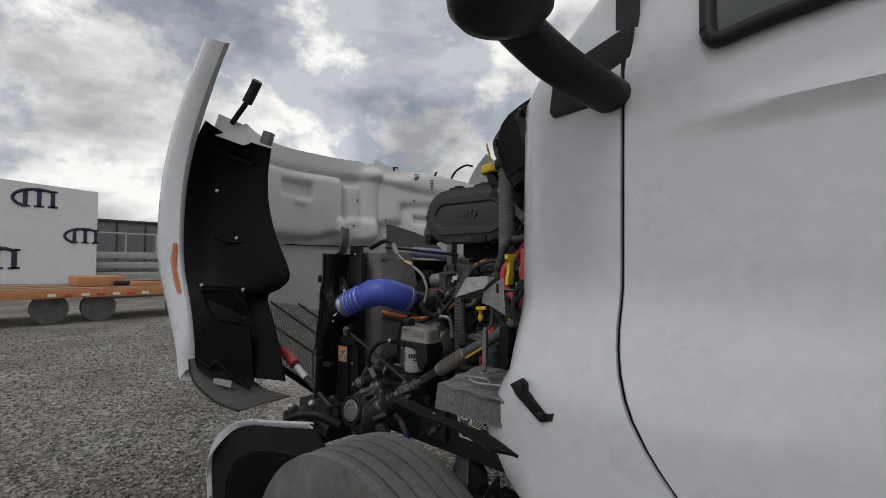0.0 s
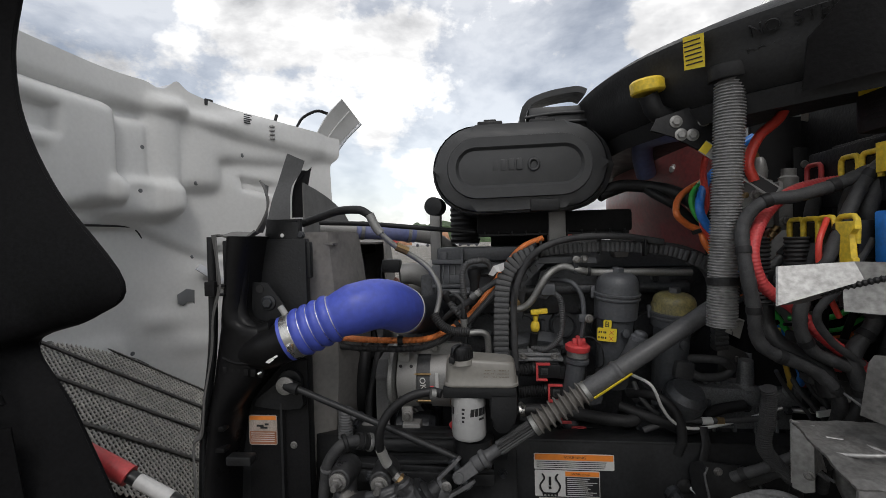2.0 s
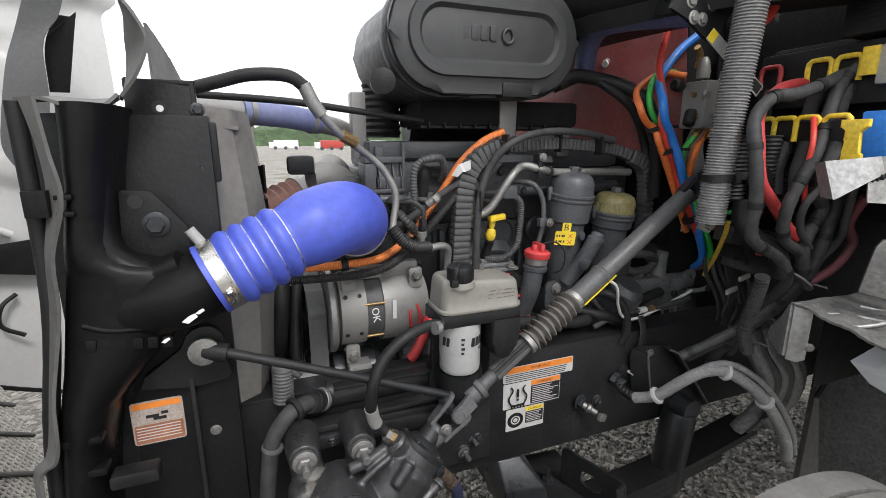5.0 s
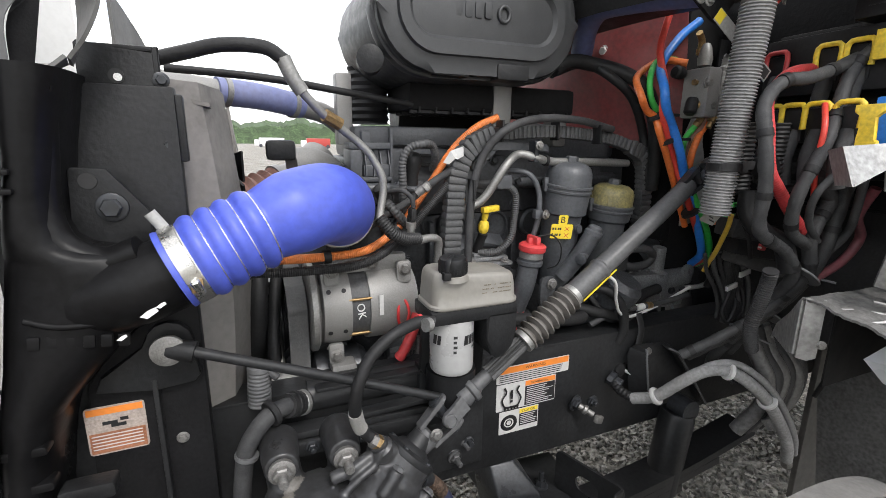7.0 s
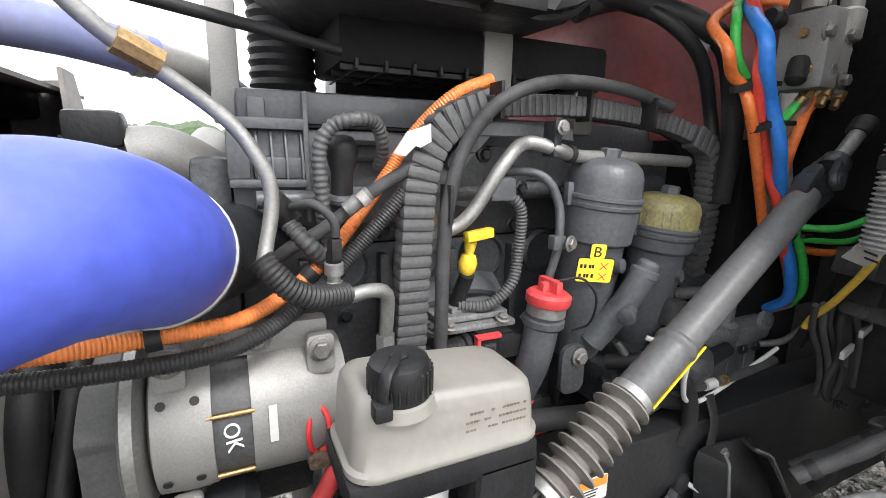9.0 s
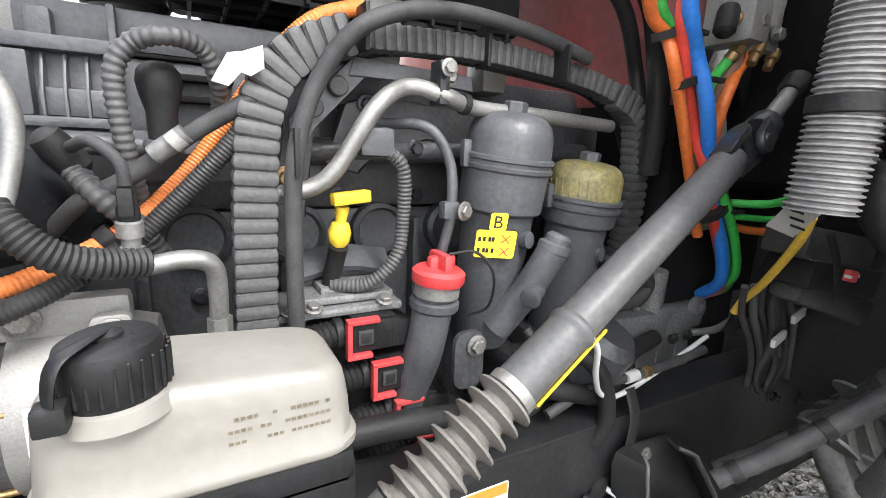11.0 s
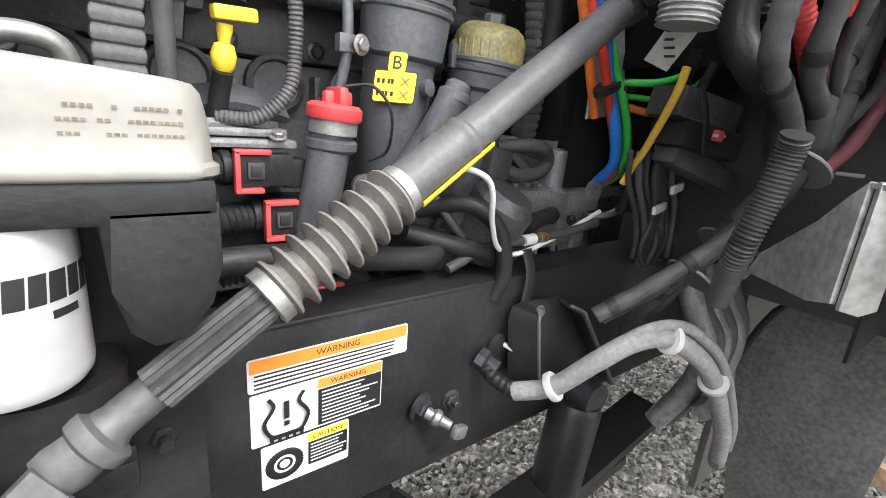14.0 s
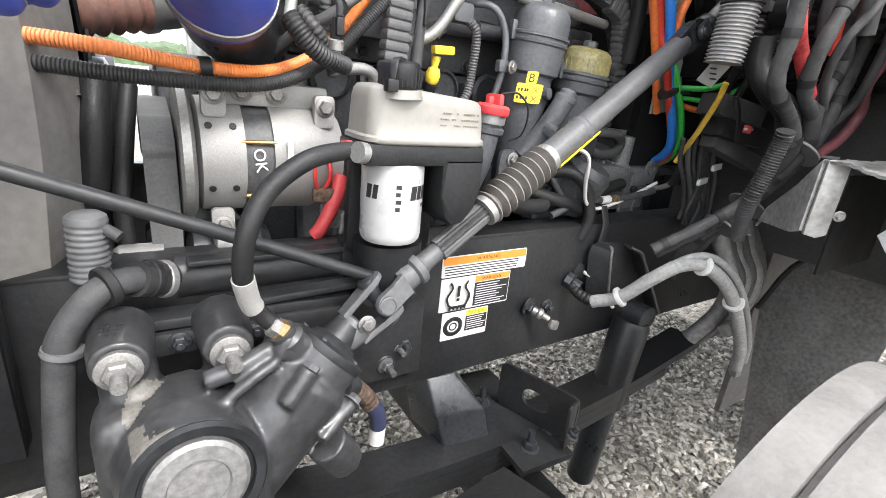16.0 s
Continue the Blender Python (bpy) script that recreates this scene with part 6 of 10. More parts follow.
def harness_run(t, pts, w, seg_len=0.030, hint=(0, -1, 0), material=None):
    """A flat moulded cable duct: overlapping box links along a line."""
    line = resample(smooth_line(pts, 10), seg_len)
    for (a, _), (b, _) in zip(line, line[1:]):
        d = (b - a).normalized()
        up = Vector(hint)
        up = (up - d * up.dot(d)).normalized()
        side = d.cross(up)
        bm = bmesh.new()
        m = Matrix((side, up, d)).transposed()
        box(Vector((-w / 2, -0.018, -seg_len * 0.44)), Vector((w / 2, 0.018, seg_len * 0.44)), 0.006, bm, seg=2)
        box(Vector((-w / 2 * 0.93, -0.015, -seg_len * 0.52)), Vector((w / 2 * 0.93, 0.015, seg_len * 0.52)), 0.002, bm, seg=1)
        bmesh.ops.transform(bm, matrix=Matrix.Translation((a + b) / 2) @ m.to_4x4(), verts=bm.verts)
        part("link", bm, material or HARNESS, t)


def harness():
    t = thing("cable_duct", (-1.465, 1.891, 1.110), "dusty grey segmented cable duct over the engine side", "cable duct")
    harness_run(t, [(-1.473, 1.892, 1.056), (-1.471, 1.884, 1.263), (-1.467, 1.872, 1.443), (-1.457, 1.871, 1.539), (-1.422, 1.875, 1.597), (-1.351, 1.881, 1.631)], 0.050, 0.018)
    t2 = thing("cable_duct", (-1.088, 1.919, 1.424), "dusty grey ribbed cable duct along the top of the engine", "cable duct")
    harness_run(t2, [(-1.342, 1.884, 1.632), (-1.154, 1.902, 1.641), (-0.965, 1.907, 1.627), (-0.880, 1.891, 1.602)], 0.034, 0.015)
    t3 = thing("cable_duct", (-0.792, 1.921, 1.269), "dusty grey segmented cable duct down the rear of the engine", "cable duct")
    harness_run(t3, [(-0.880, 1.891, 1.602), (-0.826, 1.891, 1.573), (-0.798, 1.901, 1.506), (-0.787, 1.908, 1.403), (-0.779, 1.928, 1.301)], 0.045, 0.017)
    w = thing("cable_loom", (-1.400, 1.869, 1.104), "black taped cable loom beside the cable duct", "cable")
    part("loom", tube([(-1.426, 1.862, 1.251), (-1.428, 1.855, 1.378), (-1.425, 1.849, 1.484), (-1.397, 1.853, 1.571), (-1.344, 1.840, 1.637), (-1.241, 1.850, 1.670), (-1.090, 1.872, 1.672), (-0.961, 1.880, 1.650)], 0.0105, 10, 8), CABLE, w)
    for p in ((-1.425, 1.849, 1.484), (-1.338, 1.868, 1.631), (-1.152, 1.890, 1.637), (-1.019, 1.874, 1.628)):
        part("cable_tie", box((p[0] - 0.003, p[1] - 0.016, p[2] - 0.020), (p[0] + 0.003, p[1] + 0.02, p[2] + 0.034), 0.002), RUBBER, w)
    for i, (dz, dy, r) in enumerate(((0.035, 0.02, 0.008), (0.045, -0.01, 0.007), (0.055, 0.03, 0.009))):
        l = thing("cable", (-1.196, 1.867, 1.630), "thin black cable over the cable duct", "cable", "engine top cables")
        part("run", tube([(-1.40, 1.90 + dy, 1.56 + dz), (-1.25, 1.92 + dy, 1.60 + dz), (-1.0, 1.93 + dy, 1.59 + dz), (-0.86, 1.94 + dy, 1.57 + dz), (-0.76, 1.95 + dy, 1.50 + dz), (-0.739, 1.929, 1.374)], r, 8, 8), CABLE, l)


harness()


def duct_bracket():
    t = thing("duct_bracket", (-1.29, 1.90, 1.50), "grey steel bracket with round bosses under the cable duct", "bracket")
    part("bar", plate([(-1.345, 1.588), (-1.336, 1.613), (-1.160, 1.606), (-1.155, 1.584), (-1.22, 1.590)], (0, 1.918, 0), X, Z, 0.010, 0.002), ENGPLAST, t)
    part("arm", plate([(-1.336, 1.613), (-1.420, 1.530), (-1.418, 1.502), (-1.398, 1.498), (-1.392, 1.520), (-1.318, 1.590)], (0, 1.920, 0), X, Z, 0.010, 0.002), ENGPLAST, t)
    for x, z in ((-1.359, 1.574), (-1.391, 1.546)):
        part("boss", lathe([(0.0125, 0), (0.0125, 0.012), (0.011, 0.014)], (x, 1.913, z), (0, -1, 0), 20), HARNESS, t)
    part("bolt", bolt((-1.196, 1.910, 1.602), (0, -1, 0.1), 0.0085, 0.008), BOLTM, t)
    part("pipe_clip", lathe([(0.0135, -0.005), (0.0145, -0.004), (0.0145, 0.004), (0.0135, 0.005)], (-1.190, 1.874, 1.563), (1, 0.1, -0.1), 20), RUBBER, t)


duct_bracket()


def engine_pipes():
    p = thing("steel_pipe", (-1.087, 1.889, 1.422), "bent bare steel coolant pipe across the engine", "pipe")
    part("pipe", tube([(-1.442, 1.887, 1.439), (-1.399, 1.885, 1.448), (-1.368, 1.876, 1.475), (-1.322, 1.863, 1.550), (-1.272, 1.883, 1.579), (-1.226, 1.864, 1.570), (-1.169, 1.880, 1.560), (-1.042, 1.888, 1.558), (-0.869, 1.904, 1.552)], 0.0112, 14, 8), STEEL, p)
    part("clip", box((-1.239, 1.855, 1.558), (-1.224, 1.886, 1.614), 0.003), CAST, p)
    part("bolt", bolt((-1.232, 1.845, 1.603), (0, -1, 0), 0.0075, 0.006), BOLTM, p)
    e = thing("breather_tube", (-1.171, 1.897, 1.318), "thin grey bent tube beside the oil filter", "tube")
    part("tube", tube([(-1.296, 1.934, 1.533), (-1.243, 1.880, 1.529), (-1.214, 1.866, 1.484), (-1.210, 1.863, 1.421), (-1.213, 1.870, 1.379), (-1.227, 1.880, 1.317), (-1.252, 1.894, 1.276)], 0.0075, 10, 8), ENGPLAST, e)
    part("clamp_block", box((-1.225, 1.855, 1.405), (-1.200, 1.874, 1.430), 0.004), ENGPLAST, e)
    part("bolt", bolt((-1.196, 1.851, 1.417), (0.3, -1, 0), 0.009, 0.008), BOLTM, e)
    r = thing("sensor_lead", (-1.273, 1.899, 1.317), "ribbed grey sensor lead hanging in a curve", "cable")
    part("lead", ribbed([(-1.310, 1.885, 1.502), (-1.279, 1.879, 1.474), (-1.273, 1.889, 1.401), (-1.284, 1.887, 1.348), (-1.322, 1.896, 1.312), (-1.369, 1.917, 1.309)], 0.0100, 0.006, 0.12, 14, square=True), HARNESS, r)
    part("plug", box((-1.340, 1.871, 1.488), (-1.293, 1.904, 1.526), 0.008), ENGPLAST, r)
    k = thing("orange_conduit", (-1.612, 1.876, 1.316), "orange corrugated conduit winding along the engine", "conduit")
    part("run", ribbed([(-2.150, 1.880, 1.372), (-2.033, 1.825, 1.370), (-1.916, 1.795, 1.365), (-1.795, 1.833, 1.353), (-1.697, 1.850, 1.358), (-1.612, 1.900, 1.392), (-1.559, 1.930, 1.435), (-1.506, 1.940, 1.498), (-1.444, 1.935, 1.588), (-1.392, 1.905, 1.645), (-1.325, 1.910, 1.674)], 0.0105, 0.0045, 0.10, 12), ORANGE, k)
    for q in ((-1.795, 1.833, 1.353), (-1.612, 1.900, 1.392)):
        part("tape_band", lathe([(0.0155, -0.008), (0.016, 0.0), (0.0155, 0.008)], q, (1, 0.1, 0.05 if q[0] < -1.7 else 0.9), 14), RUBBER, k)
    k2 = thing("black_conduit", (-1.612, 1.891, 1.318), "black corrugated conduit beside the orange one", "conduit")
    part("run", ribbed([(-2.140, 1.880, 1.340), (-2.012, 1.822, 1.339), (-1.867, 1.806, 1.332), (-1.716, 1.809, 1.337), (-1.611, 1.855, 1.379), (-1.548, 1.873, 1.433), (-1.473, 1.870, 1.519), (-1.422, 1.886, 1.601), (-1.350, 1.907, 1.655)], 0.011, 0.0045, 0.10, 12), CONDUIT, k2)
    k3 = thing("black_conduit", (-1.611, 1.843, 1.314), "thick black corrugated conduit running to a steel pipe", "conduit")
    part("run", ribbed([(-1.679, 1.808, 1.440), (-1.668, 1.802, 1.424), (-1.645, 1.802, 1.400), (-1.615, 1.812, 1.386), (-1.574, 1.835, 1.378)], 0.0155, 0.006, 0.12, 14), CONDUIT, k3)
    part("pipe", tube([(-1.579, 1.832, 1.374), (-1.541, 1.842, 1.377), (-1.517, 1.850, 1.367), (-1.512, 1.861, 1.335), (-1.513, 1.872, 1.283)], 0.0105, 12, 6), STEEL, k3)
    part("fitting", lathe([(0.014, 0), (0.014, 0.03)], (-1.512, 1.870, 1.299), (0, 0, -1), 6), STEEL, k3)
    s = thing("pressure_sensor", (-1.590, 1.858, 1.400), "steel pressure sensor with a black plug", "sensor")
    part("body", lathe([(0.009, 0), (0.009, 0.018), (0.0125, 0.019), (0.0125, 0.034), (0.011, 0.036)], (-1.588, 1.853, 1.384), (0, -0.1, 1), 16), STEEL, s)
    part("hex", lathe([(0.0115, -0.004), (0.0115, 0.008), (0.010, 0.009)], (-1.588, 1.853, 1.384), (0, -0.1, 1), 6), STEEL, s)
    part("plug", lathe([(0.0105, 0.036), (0.0105, 0.048), (0.0085, 0.052), (0.0085, 0.066), (0.006, 0.07)], (-1.588, 1.853, 1.384), (0, -0.1, 1), 16), RUBBER, s)
    part("latch", box((-1.594, 1.829, 1.425), (-1.581, 1.841, 1.453), 0.002), RUBBER, s)
    part("plug_lead", tube([(-1.587, 1.837, 1.455), (-1.590, 1.838, 1.477), (-1.611, 1.849, 1.496), (-1.633, 1.884, 1.489)], 0.006, 12, 5), CABLE, s)
    w = thing("wire_tag", (-1.495, 1.856, 1.601), "crumpled white paper tag on a cable", "tag")
    part("tag", sheet([[(-1.506, 1.848, 1.560), (-1.490, 1.840, 1.588), (-1.475, 1.848, 1.592), (-1.456, 1.840, 1.599)], [(-1.490, 1.846, 1.556), (-1.478, 1.838, 1.570), (-1.468, 1.846, 1.568), (-1.456, 1.838, 1.576)]], 0.001), PAPER, w)
    f = thing("fuel_line", (-1.558, 1.886, 1.477), "braided fuel line crossing the engine front", "hose")
    part("line", tube([(-1.677, 1.948, 1.388), (-1.634, 1.901, 1.432), (-1.591, 1.892, 1.457), (-1.527, 1.878, 1.507), (-1.462, 1.865, 1.551), (-1.441, 1.889, 1.582), (-1.406, 1.898, 1.621)], 0.0095, 14, 6), CABLE, f)
    part("crimp", tube([(-1.564, 1.878, 1.483), (-1.532, 1.871, 1.507)], 0.0108, 14, 2), SCUFF, f)
    part("label", tube([(-1.546, 1.868, 1.495), (-1.537, 1.867, 1.503)], 0.0109, 14, 2), CRUMPLED, f)
    g = thing("sensor_elbow", (-1.550, 1.935, 1.534), "black rubber sensor boot on the side cover", "sensor")
    part("collar", lathe([(0.020, -0.006), (0.022, 0.0), (0.020, 0.006)], (-1.555, 1.934, 1.493), (0, -0.12, 1), 18), ENGPLAST, g)
    part("base", box((-1.592, 1.948, 1.482), (-1.519, 1.969, 1.509), 0.004), ENGPLAST, g)
    part("boot", lathe([(0.015, 0), (0.016, 0.02), (0.016, 0.040), (0.021, 0.058), (0.0235, 0.072), (0.0215, 0.084), (0.015, 0.092), (0.005, 0.095)], (-1.555, 1.940, 1.490), (0, -0.12, 1), 20), RUBBER, g)
    h = thing("loom_arch", (-1.560, 1.929, 1.534), "ribbed grey cable loom arched over the side cover", "cable")
    part("loom", ribbed([(-1.583, 1.932, 1.428), (-1.590, 1.905, 1.490), (-1.593, 1.896, 1.562), (-1.575, 1.892, 1.594), (-1.544, 1.884, 1.604), (-1.512, 1.906, 1.600), (-1.496, 1.925, 1.570), (-1.494, 1.953, 1.537)], 0.0105, 0.0085, 0.13, 14, square=True), HARNESS, h)
    part("loom", ribbed([(-1.647, 1.907, 1.486), (-1.637, 1.902, 1.466), (-1.612, 1.889, 1.435), (-1.586, 1.906, 1.404), (-1.565, 1.923, 1.362)], 0.0125, 0.0085, 0.13, 14, square=True), HARNESS, h)
    part("plug_head", lathe([(0.010, -0.03), (0.017, -0.022), (0.018, 0.0), (0.015, 0.018), (0.006, 0.024)], (-1.646, 1.903, 1.485), (-0.5, -0.3, 0.75), 18), RUBBER, h)


engine_pipes()


def ecu():
    t = thing("engine_control_unit", (-1.333, 1.956, 1.064), "cast engine control unit with black connectors and red latches", "control unit")
    part("case", box((-1.416, 1.958, 1.045), (-1.269, 2.053, 1.317), 0.012), ENGPLAST, t)
    part("lid", sheet(loft([[(-1.413, 1.944, 1.306), (-1.339, 1.941, 1.321), (-1.265, 1.951, 1.304)], [(-1.413, 1.985, 1.335), (-1.342, 1.979, 1.346), (-1.267, 1.986, 1.335)]], 8), 0.01), ENGPLAST, t)
    for k in range(4):
        x, z = -1.362 + 0.036 * k, 1.246 - 0.068 * k
        c = part("connector", box((x + 0.004, 1.866, z - 0.023), (x + 0.078, 1.955, z + 0.021), 0.004), BLACK, t)
        part("connector_step", box((x + 0.066, 1.874, z - 0.027), (x + 0.098, 1.955, z + 0.014), 0.004), BLACK, c)
        part("connector_ridge", box((x + 0.010, 1.870, z + 0.021), (x + 0.072, 1.93, z + 0.026), 0.002), BLACK, c)
        bm = box((x, 1.858, z - 0.026), (x + 0.007, 1.872, z + 0.026), 0.002)
        box((x, 1.858, z + 0.020), (x + 0.046, 1.872, z + 0.027), 0.002, bm)
        box((x, 1.858, z - 0.030), (x + 0.036, 1.872, z - 0.023), 0.002, bm)
        part("latch", bm, RED, c, "red locking latch")
        part("window_rim", box((x + 0.016, 1.862, z - 0.012), (x + 0.038, 1.867, z + 0.010), 0.002), BLACKL, c)
        part("window", box((x + 0.020, 1.8605, z - 0.008), (x + 0.034, 1.863, z + 0.006), 0.001), INK, c)
        part("boot", ribbed([(x, 1.895, z), (x - 0.05, 1.880, z - 0.001), (x - 0.095, 1.876, z - 0.004)], 0.021, 0.0085, 0.18, 16), RUBBER, c)
        part("boot_collar", lathe([(0.022, 0), (0.0235, 0.002), (0.0235, 0.012), (0.019, 0.014)], (x, 1.893, z), (-1, -0.1, 0), 18), RUBBER, c)
    for k, (dx, dz) in enumerate(((0.0, 0.0), (0.03, 0.014), (0.06, 0.024))):
        part("heat_sink_step", box((-1.445 + dx, 1.885 + 0.012 * k, 1.272 + dz), (-1.272 - dx * 0.3, 1.99, 1.284 + dz), 0.005), PUMPGREY, t)
    for x in (-1.43, -1.40, -1.30):
        part("bolt", bolt((x, 1.885, 1.288), (0, -0.35, 0.9), 0.008, 0.008), BOLTM, t)


ecu()


def thermostat():
    t = thing("drain_valve", (-1.023, 1.827, 1.263), "grey plastic valve with a ribbed knob beside the filters", "valve")
    part("body", tube([(-1.121, 1.860, 1.227), (-1.085, 1.831, 1.298), (-1.062, 1.809, 1.360)], 0.024, 16, 4), ENGPLAST, t)
    part("knob", lathe([(0.022, 0), (0.026, 0.004), (0.026, 0.014), (0.020, 0.018), (0.020, 0.026), (0.014, 0.032)], (-1.060, 1.814, 1.354), (0.3, -0.15, 1), 18), ENGPLAST, t)
    part("side_port", lathe([(0.012, 0), (0.014, 0.03), (0.016, 0.034), (0.010, 0.036)], (-1.081, 1.814, 1.298), (-0.8, -0.5, -0.1), 14), ENGPLAST, t)
    b = thing("pipe_bracket", (-1.184, 1.839, 1.158), "dark bracket with zinc bolt below the oil filler", "bracket")
    part("plate", plate(rounded(0.05, 0.09, 0.018, 4, -1.19, 1.20), (0, 1.835, 0), X, Z, 0.01, 0.002), ENGINE, b)
    part("bolt", bolt((-1.181, 1.823, 1.223), (0, -1, 0), 0.0105, 0.010), BOLTM, b)
    h = thing("coolant_hose", (-1.195, 1.806, 1.001), "dark rubber coolant hose above the frame rail", "hose")
    part("hose", tube([(-1.440, 1.800, 1.140), (-1.378, 1.800, 1.146), (-1.280, 1.800, 1.140), (-1.175, 1.800, 1.124), (-1.090, 1.805, 1.115), (-1.05, 1.835, 1.125)], 0.0185, 14, 6), RUBBER, h)
    part("clamp", tube([(-1.420, 1.800, 1.142), (-1.404, 1.800, 1.144)], 0.0205, 18, 2), BRIGHT, h)
    part("clamp_screw", lathe([(0.007, -0.012), (0.007, 0.012)], (-1.412, 1.790, 1.163), (0.3, -1, 0), 12), BRIGHT, h)
    h = thing("coolant_hose", (-1.045, 1.803, 1.005), "dark rubber hose looping over the frame rail", "hose")
    part("hose", tube([(-1.081, 1.859, 1.180), (-1.024, 1.790, 1.199), (-0.973, 1.769, 1.156), (-0.959, 1.761, 1.085), (-0.971, 1.769, 1.035)], 0.014, 12, 8), RUBBER, h)
    h = thing("coolant_hose", (-0.992, 1.802, 1.055), "dark rubber hose behind the steering shaft", "hose")
    part("hose", tube([(-1.113, 1.839, 1.148), (-1.014, 1.796, 1.122), (-0.917, 1.795, 1.099), (-0.844, 1.825, 1.141), (-0.749, 1.842, 1.155)], 0.016, 12, 8), RUBBER, h)


thermostat()


def alternator():
    t = thing("alternator", (-1.71, 1.915, 1.1), "dusty cast aluminium alternator with a chalked OK mark", "alternator")
    o = (-1.83, 1.915, 1.20)
    part("front_housing", lathe([(0.075, 0.012), (0.095, 0.018), (0.098, 0.055), (0.096, 0.082)], o, X, 36), ALU, t)
    part("stator_band", lathe([(0.088, 0.08), (0.089, 0.128)], o, X, 36), HARNESS, t)
    part("rear_housing", lathe([(0.096, 0.126), (0.097, 0.20), (0.090, 0.215), (0.080, 0.25), (0.05, 0.256)], o, X, 36), ALU, t)
    part("fan", lathe([(0.105, -0.012), (0.110, -0.008), (0.110, 0.004), (0.10, 0.010)], o, X, 40), STEEL, t)
    part("pulley", lathe([(0.035, -0.06), (0.052, -0.055), (0.052, -0.048), (0.044, -0.044), (0.052, -0.040), (0.044, -0.036), (0.052, -0.032), (0.052, -0.018), (0.03, -0.014)], o, X, 32), CAST, t)
    for a in range(6):
        an = radians(60 * a + 20)
        part("through_bolt", tube([(-1.755, 1.915 - 0.093 * math.cos(an), 1.20 + 0.093 * math.sin(an)), (-1.70, 1.915 - 0.093 * math.cos(an), 1.20 + 0.093 * math.sin(an))], 0.0038, 8, 2), BRASS, t)
        for x in (-1.765, -1.800):
            part("vent_hole", lathe([(0.0055, 0), (0.0055, 0.002)], (x, 1.915 - 0.0975 * math.cos(an + 0.25), 1.20 + 0.0975 * math.sin(an + 0.25)), (0, -math.cos(an + 0.25), math.sin(an + 0.25)), 10), INK, t)
    part("chalk_mark", words("OK", 0.027, Vector((-1.738, 1.915 - 0.0915, 1.222)), Vector((0.12, 0.0, -1)), Vector((1, 0, 0.12)), 0.0016), CHALK, t, "white paint-pen letters")
    part("maker_plate", bars([(0, 0, 0.010)], Vector((-1.685, 1.8165, 1.19)), X, Z, 0.05, 0.001), PAPER, t)
    bm = tube([(-1.625 + 0.014 * math.cos(a), 1.8165 + 0.012 * math.sin(a) ** 2, 1.185 + 0.034 * math.sin(a)) for a in [2 * math.pi * i / 14 for i in range(15)]], 0.0035, 6, 2)
    part("red_emblem", bm, INKRED, t)
    part("terminal_rust", box((-1.64, 1.818, 1.13), (-1.60, 1.835, 1.155), 0.006), RUSTY, t)
    b = thing("alternator_bracket", (-1.71, 1.86, 1.29), "cast aluminium alternator bracket with zinc bolts", "bracket")
    for x, zz in ((-1.79, 1.295), (-1.615, 1.285)):
        part("tab", plate(rounded(0.036, 0.055, 0.008, 3, x, zz), (0, 1.856, 0), X, Z, 0.016, 0.003), ALU, b)
        part("bolt", bolt((x, 1.840, zz + 0.008), (0, -1, 0), 0.011, 0.010), BOLTM, b)
    part("arm", box((-1.79, 1.87, 1.285), (-1.60, 1.90, 1.325), 0.008), ALU, b)
    for x in (-1.745, -1.69):
        part("bolt", bolt((x, 1.868, 1.308), (0, -1, 0), 0.011, 0.009), BOLTM, b)
    for x in (-1.785, -1.60):
        part("lower_tab", plate(rounded(0.036, 0.05, 0.008, 3, x, 1.095), (0, 1.858, 0), X, Z, 0.014, 0.003), ALU, b)
        part("bolt", bolt((x, 1.844, 1.09), (0, -1, 0), 0.011, 0.010), BOLTM, b)
    c = thing("battery_cable", (-1.58, 1.85, 1.0), "red booted battery cable at the alternator", "cable")
    part("boot", tube([(-1.585, 1.835, 1.175), (-1.60, 1.825, 1.13), (-1.625, 1.825, 1.08), (-1.635, 1.83, 1.065)], 0.0135, 12, 6), RED, c)
    part("lead", tube([(-1.60, 1.85, 1.09), (-1.61, 1.85, 1.03), (-1.62, 1.86, 0.97)], 0.009, 8, 4), CABLE, c)
    for dx in (0, 0.02, 0.035):
        s = thing("alternator_lead", (-1.59 + dx, 1.86, 0.98), "bare metal pipe below the alternator", "pipe")
        part("pipe", tube([(-1.59 + dx, 1.86, 1.10), (-1.60 + dx, 1.855, 1.04), (-1.62 + dx, 1.86, 0.98)], 0.007, 8, 4), STEEL, s)


settle(alternator, (0.004, -0.004, 0.014))


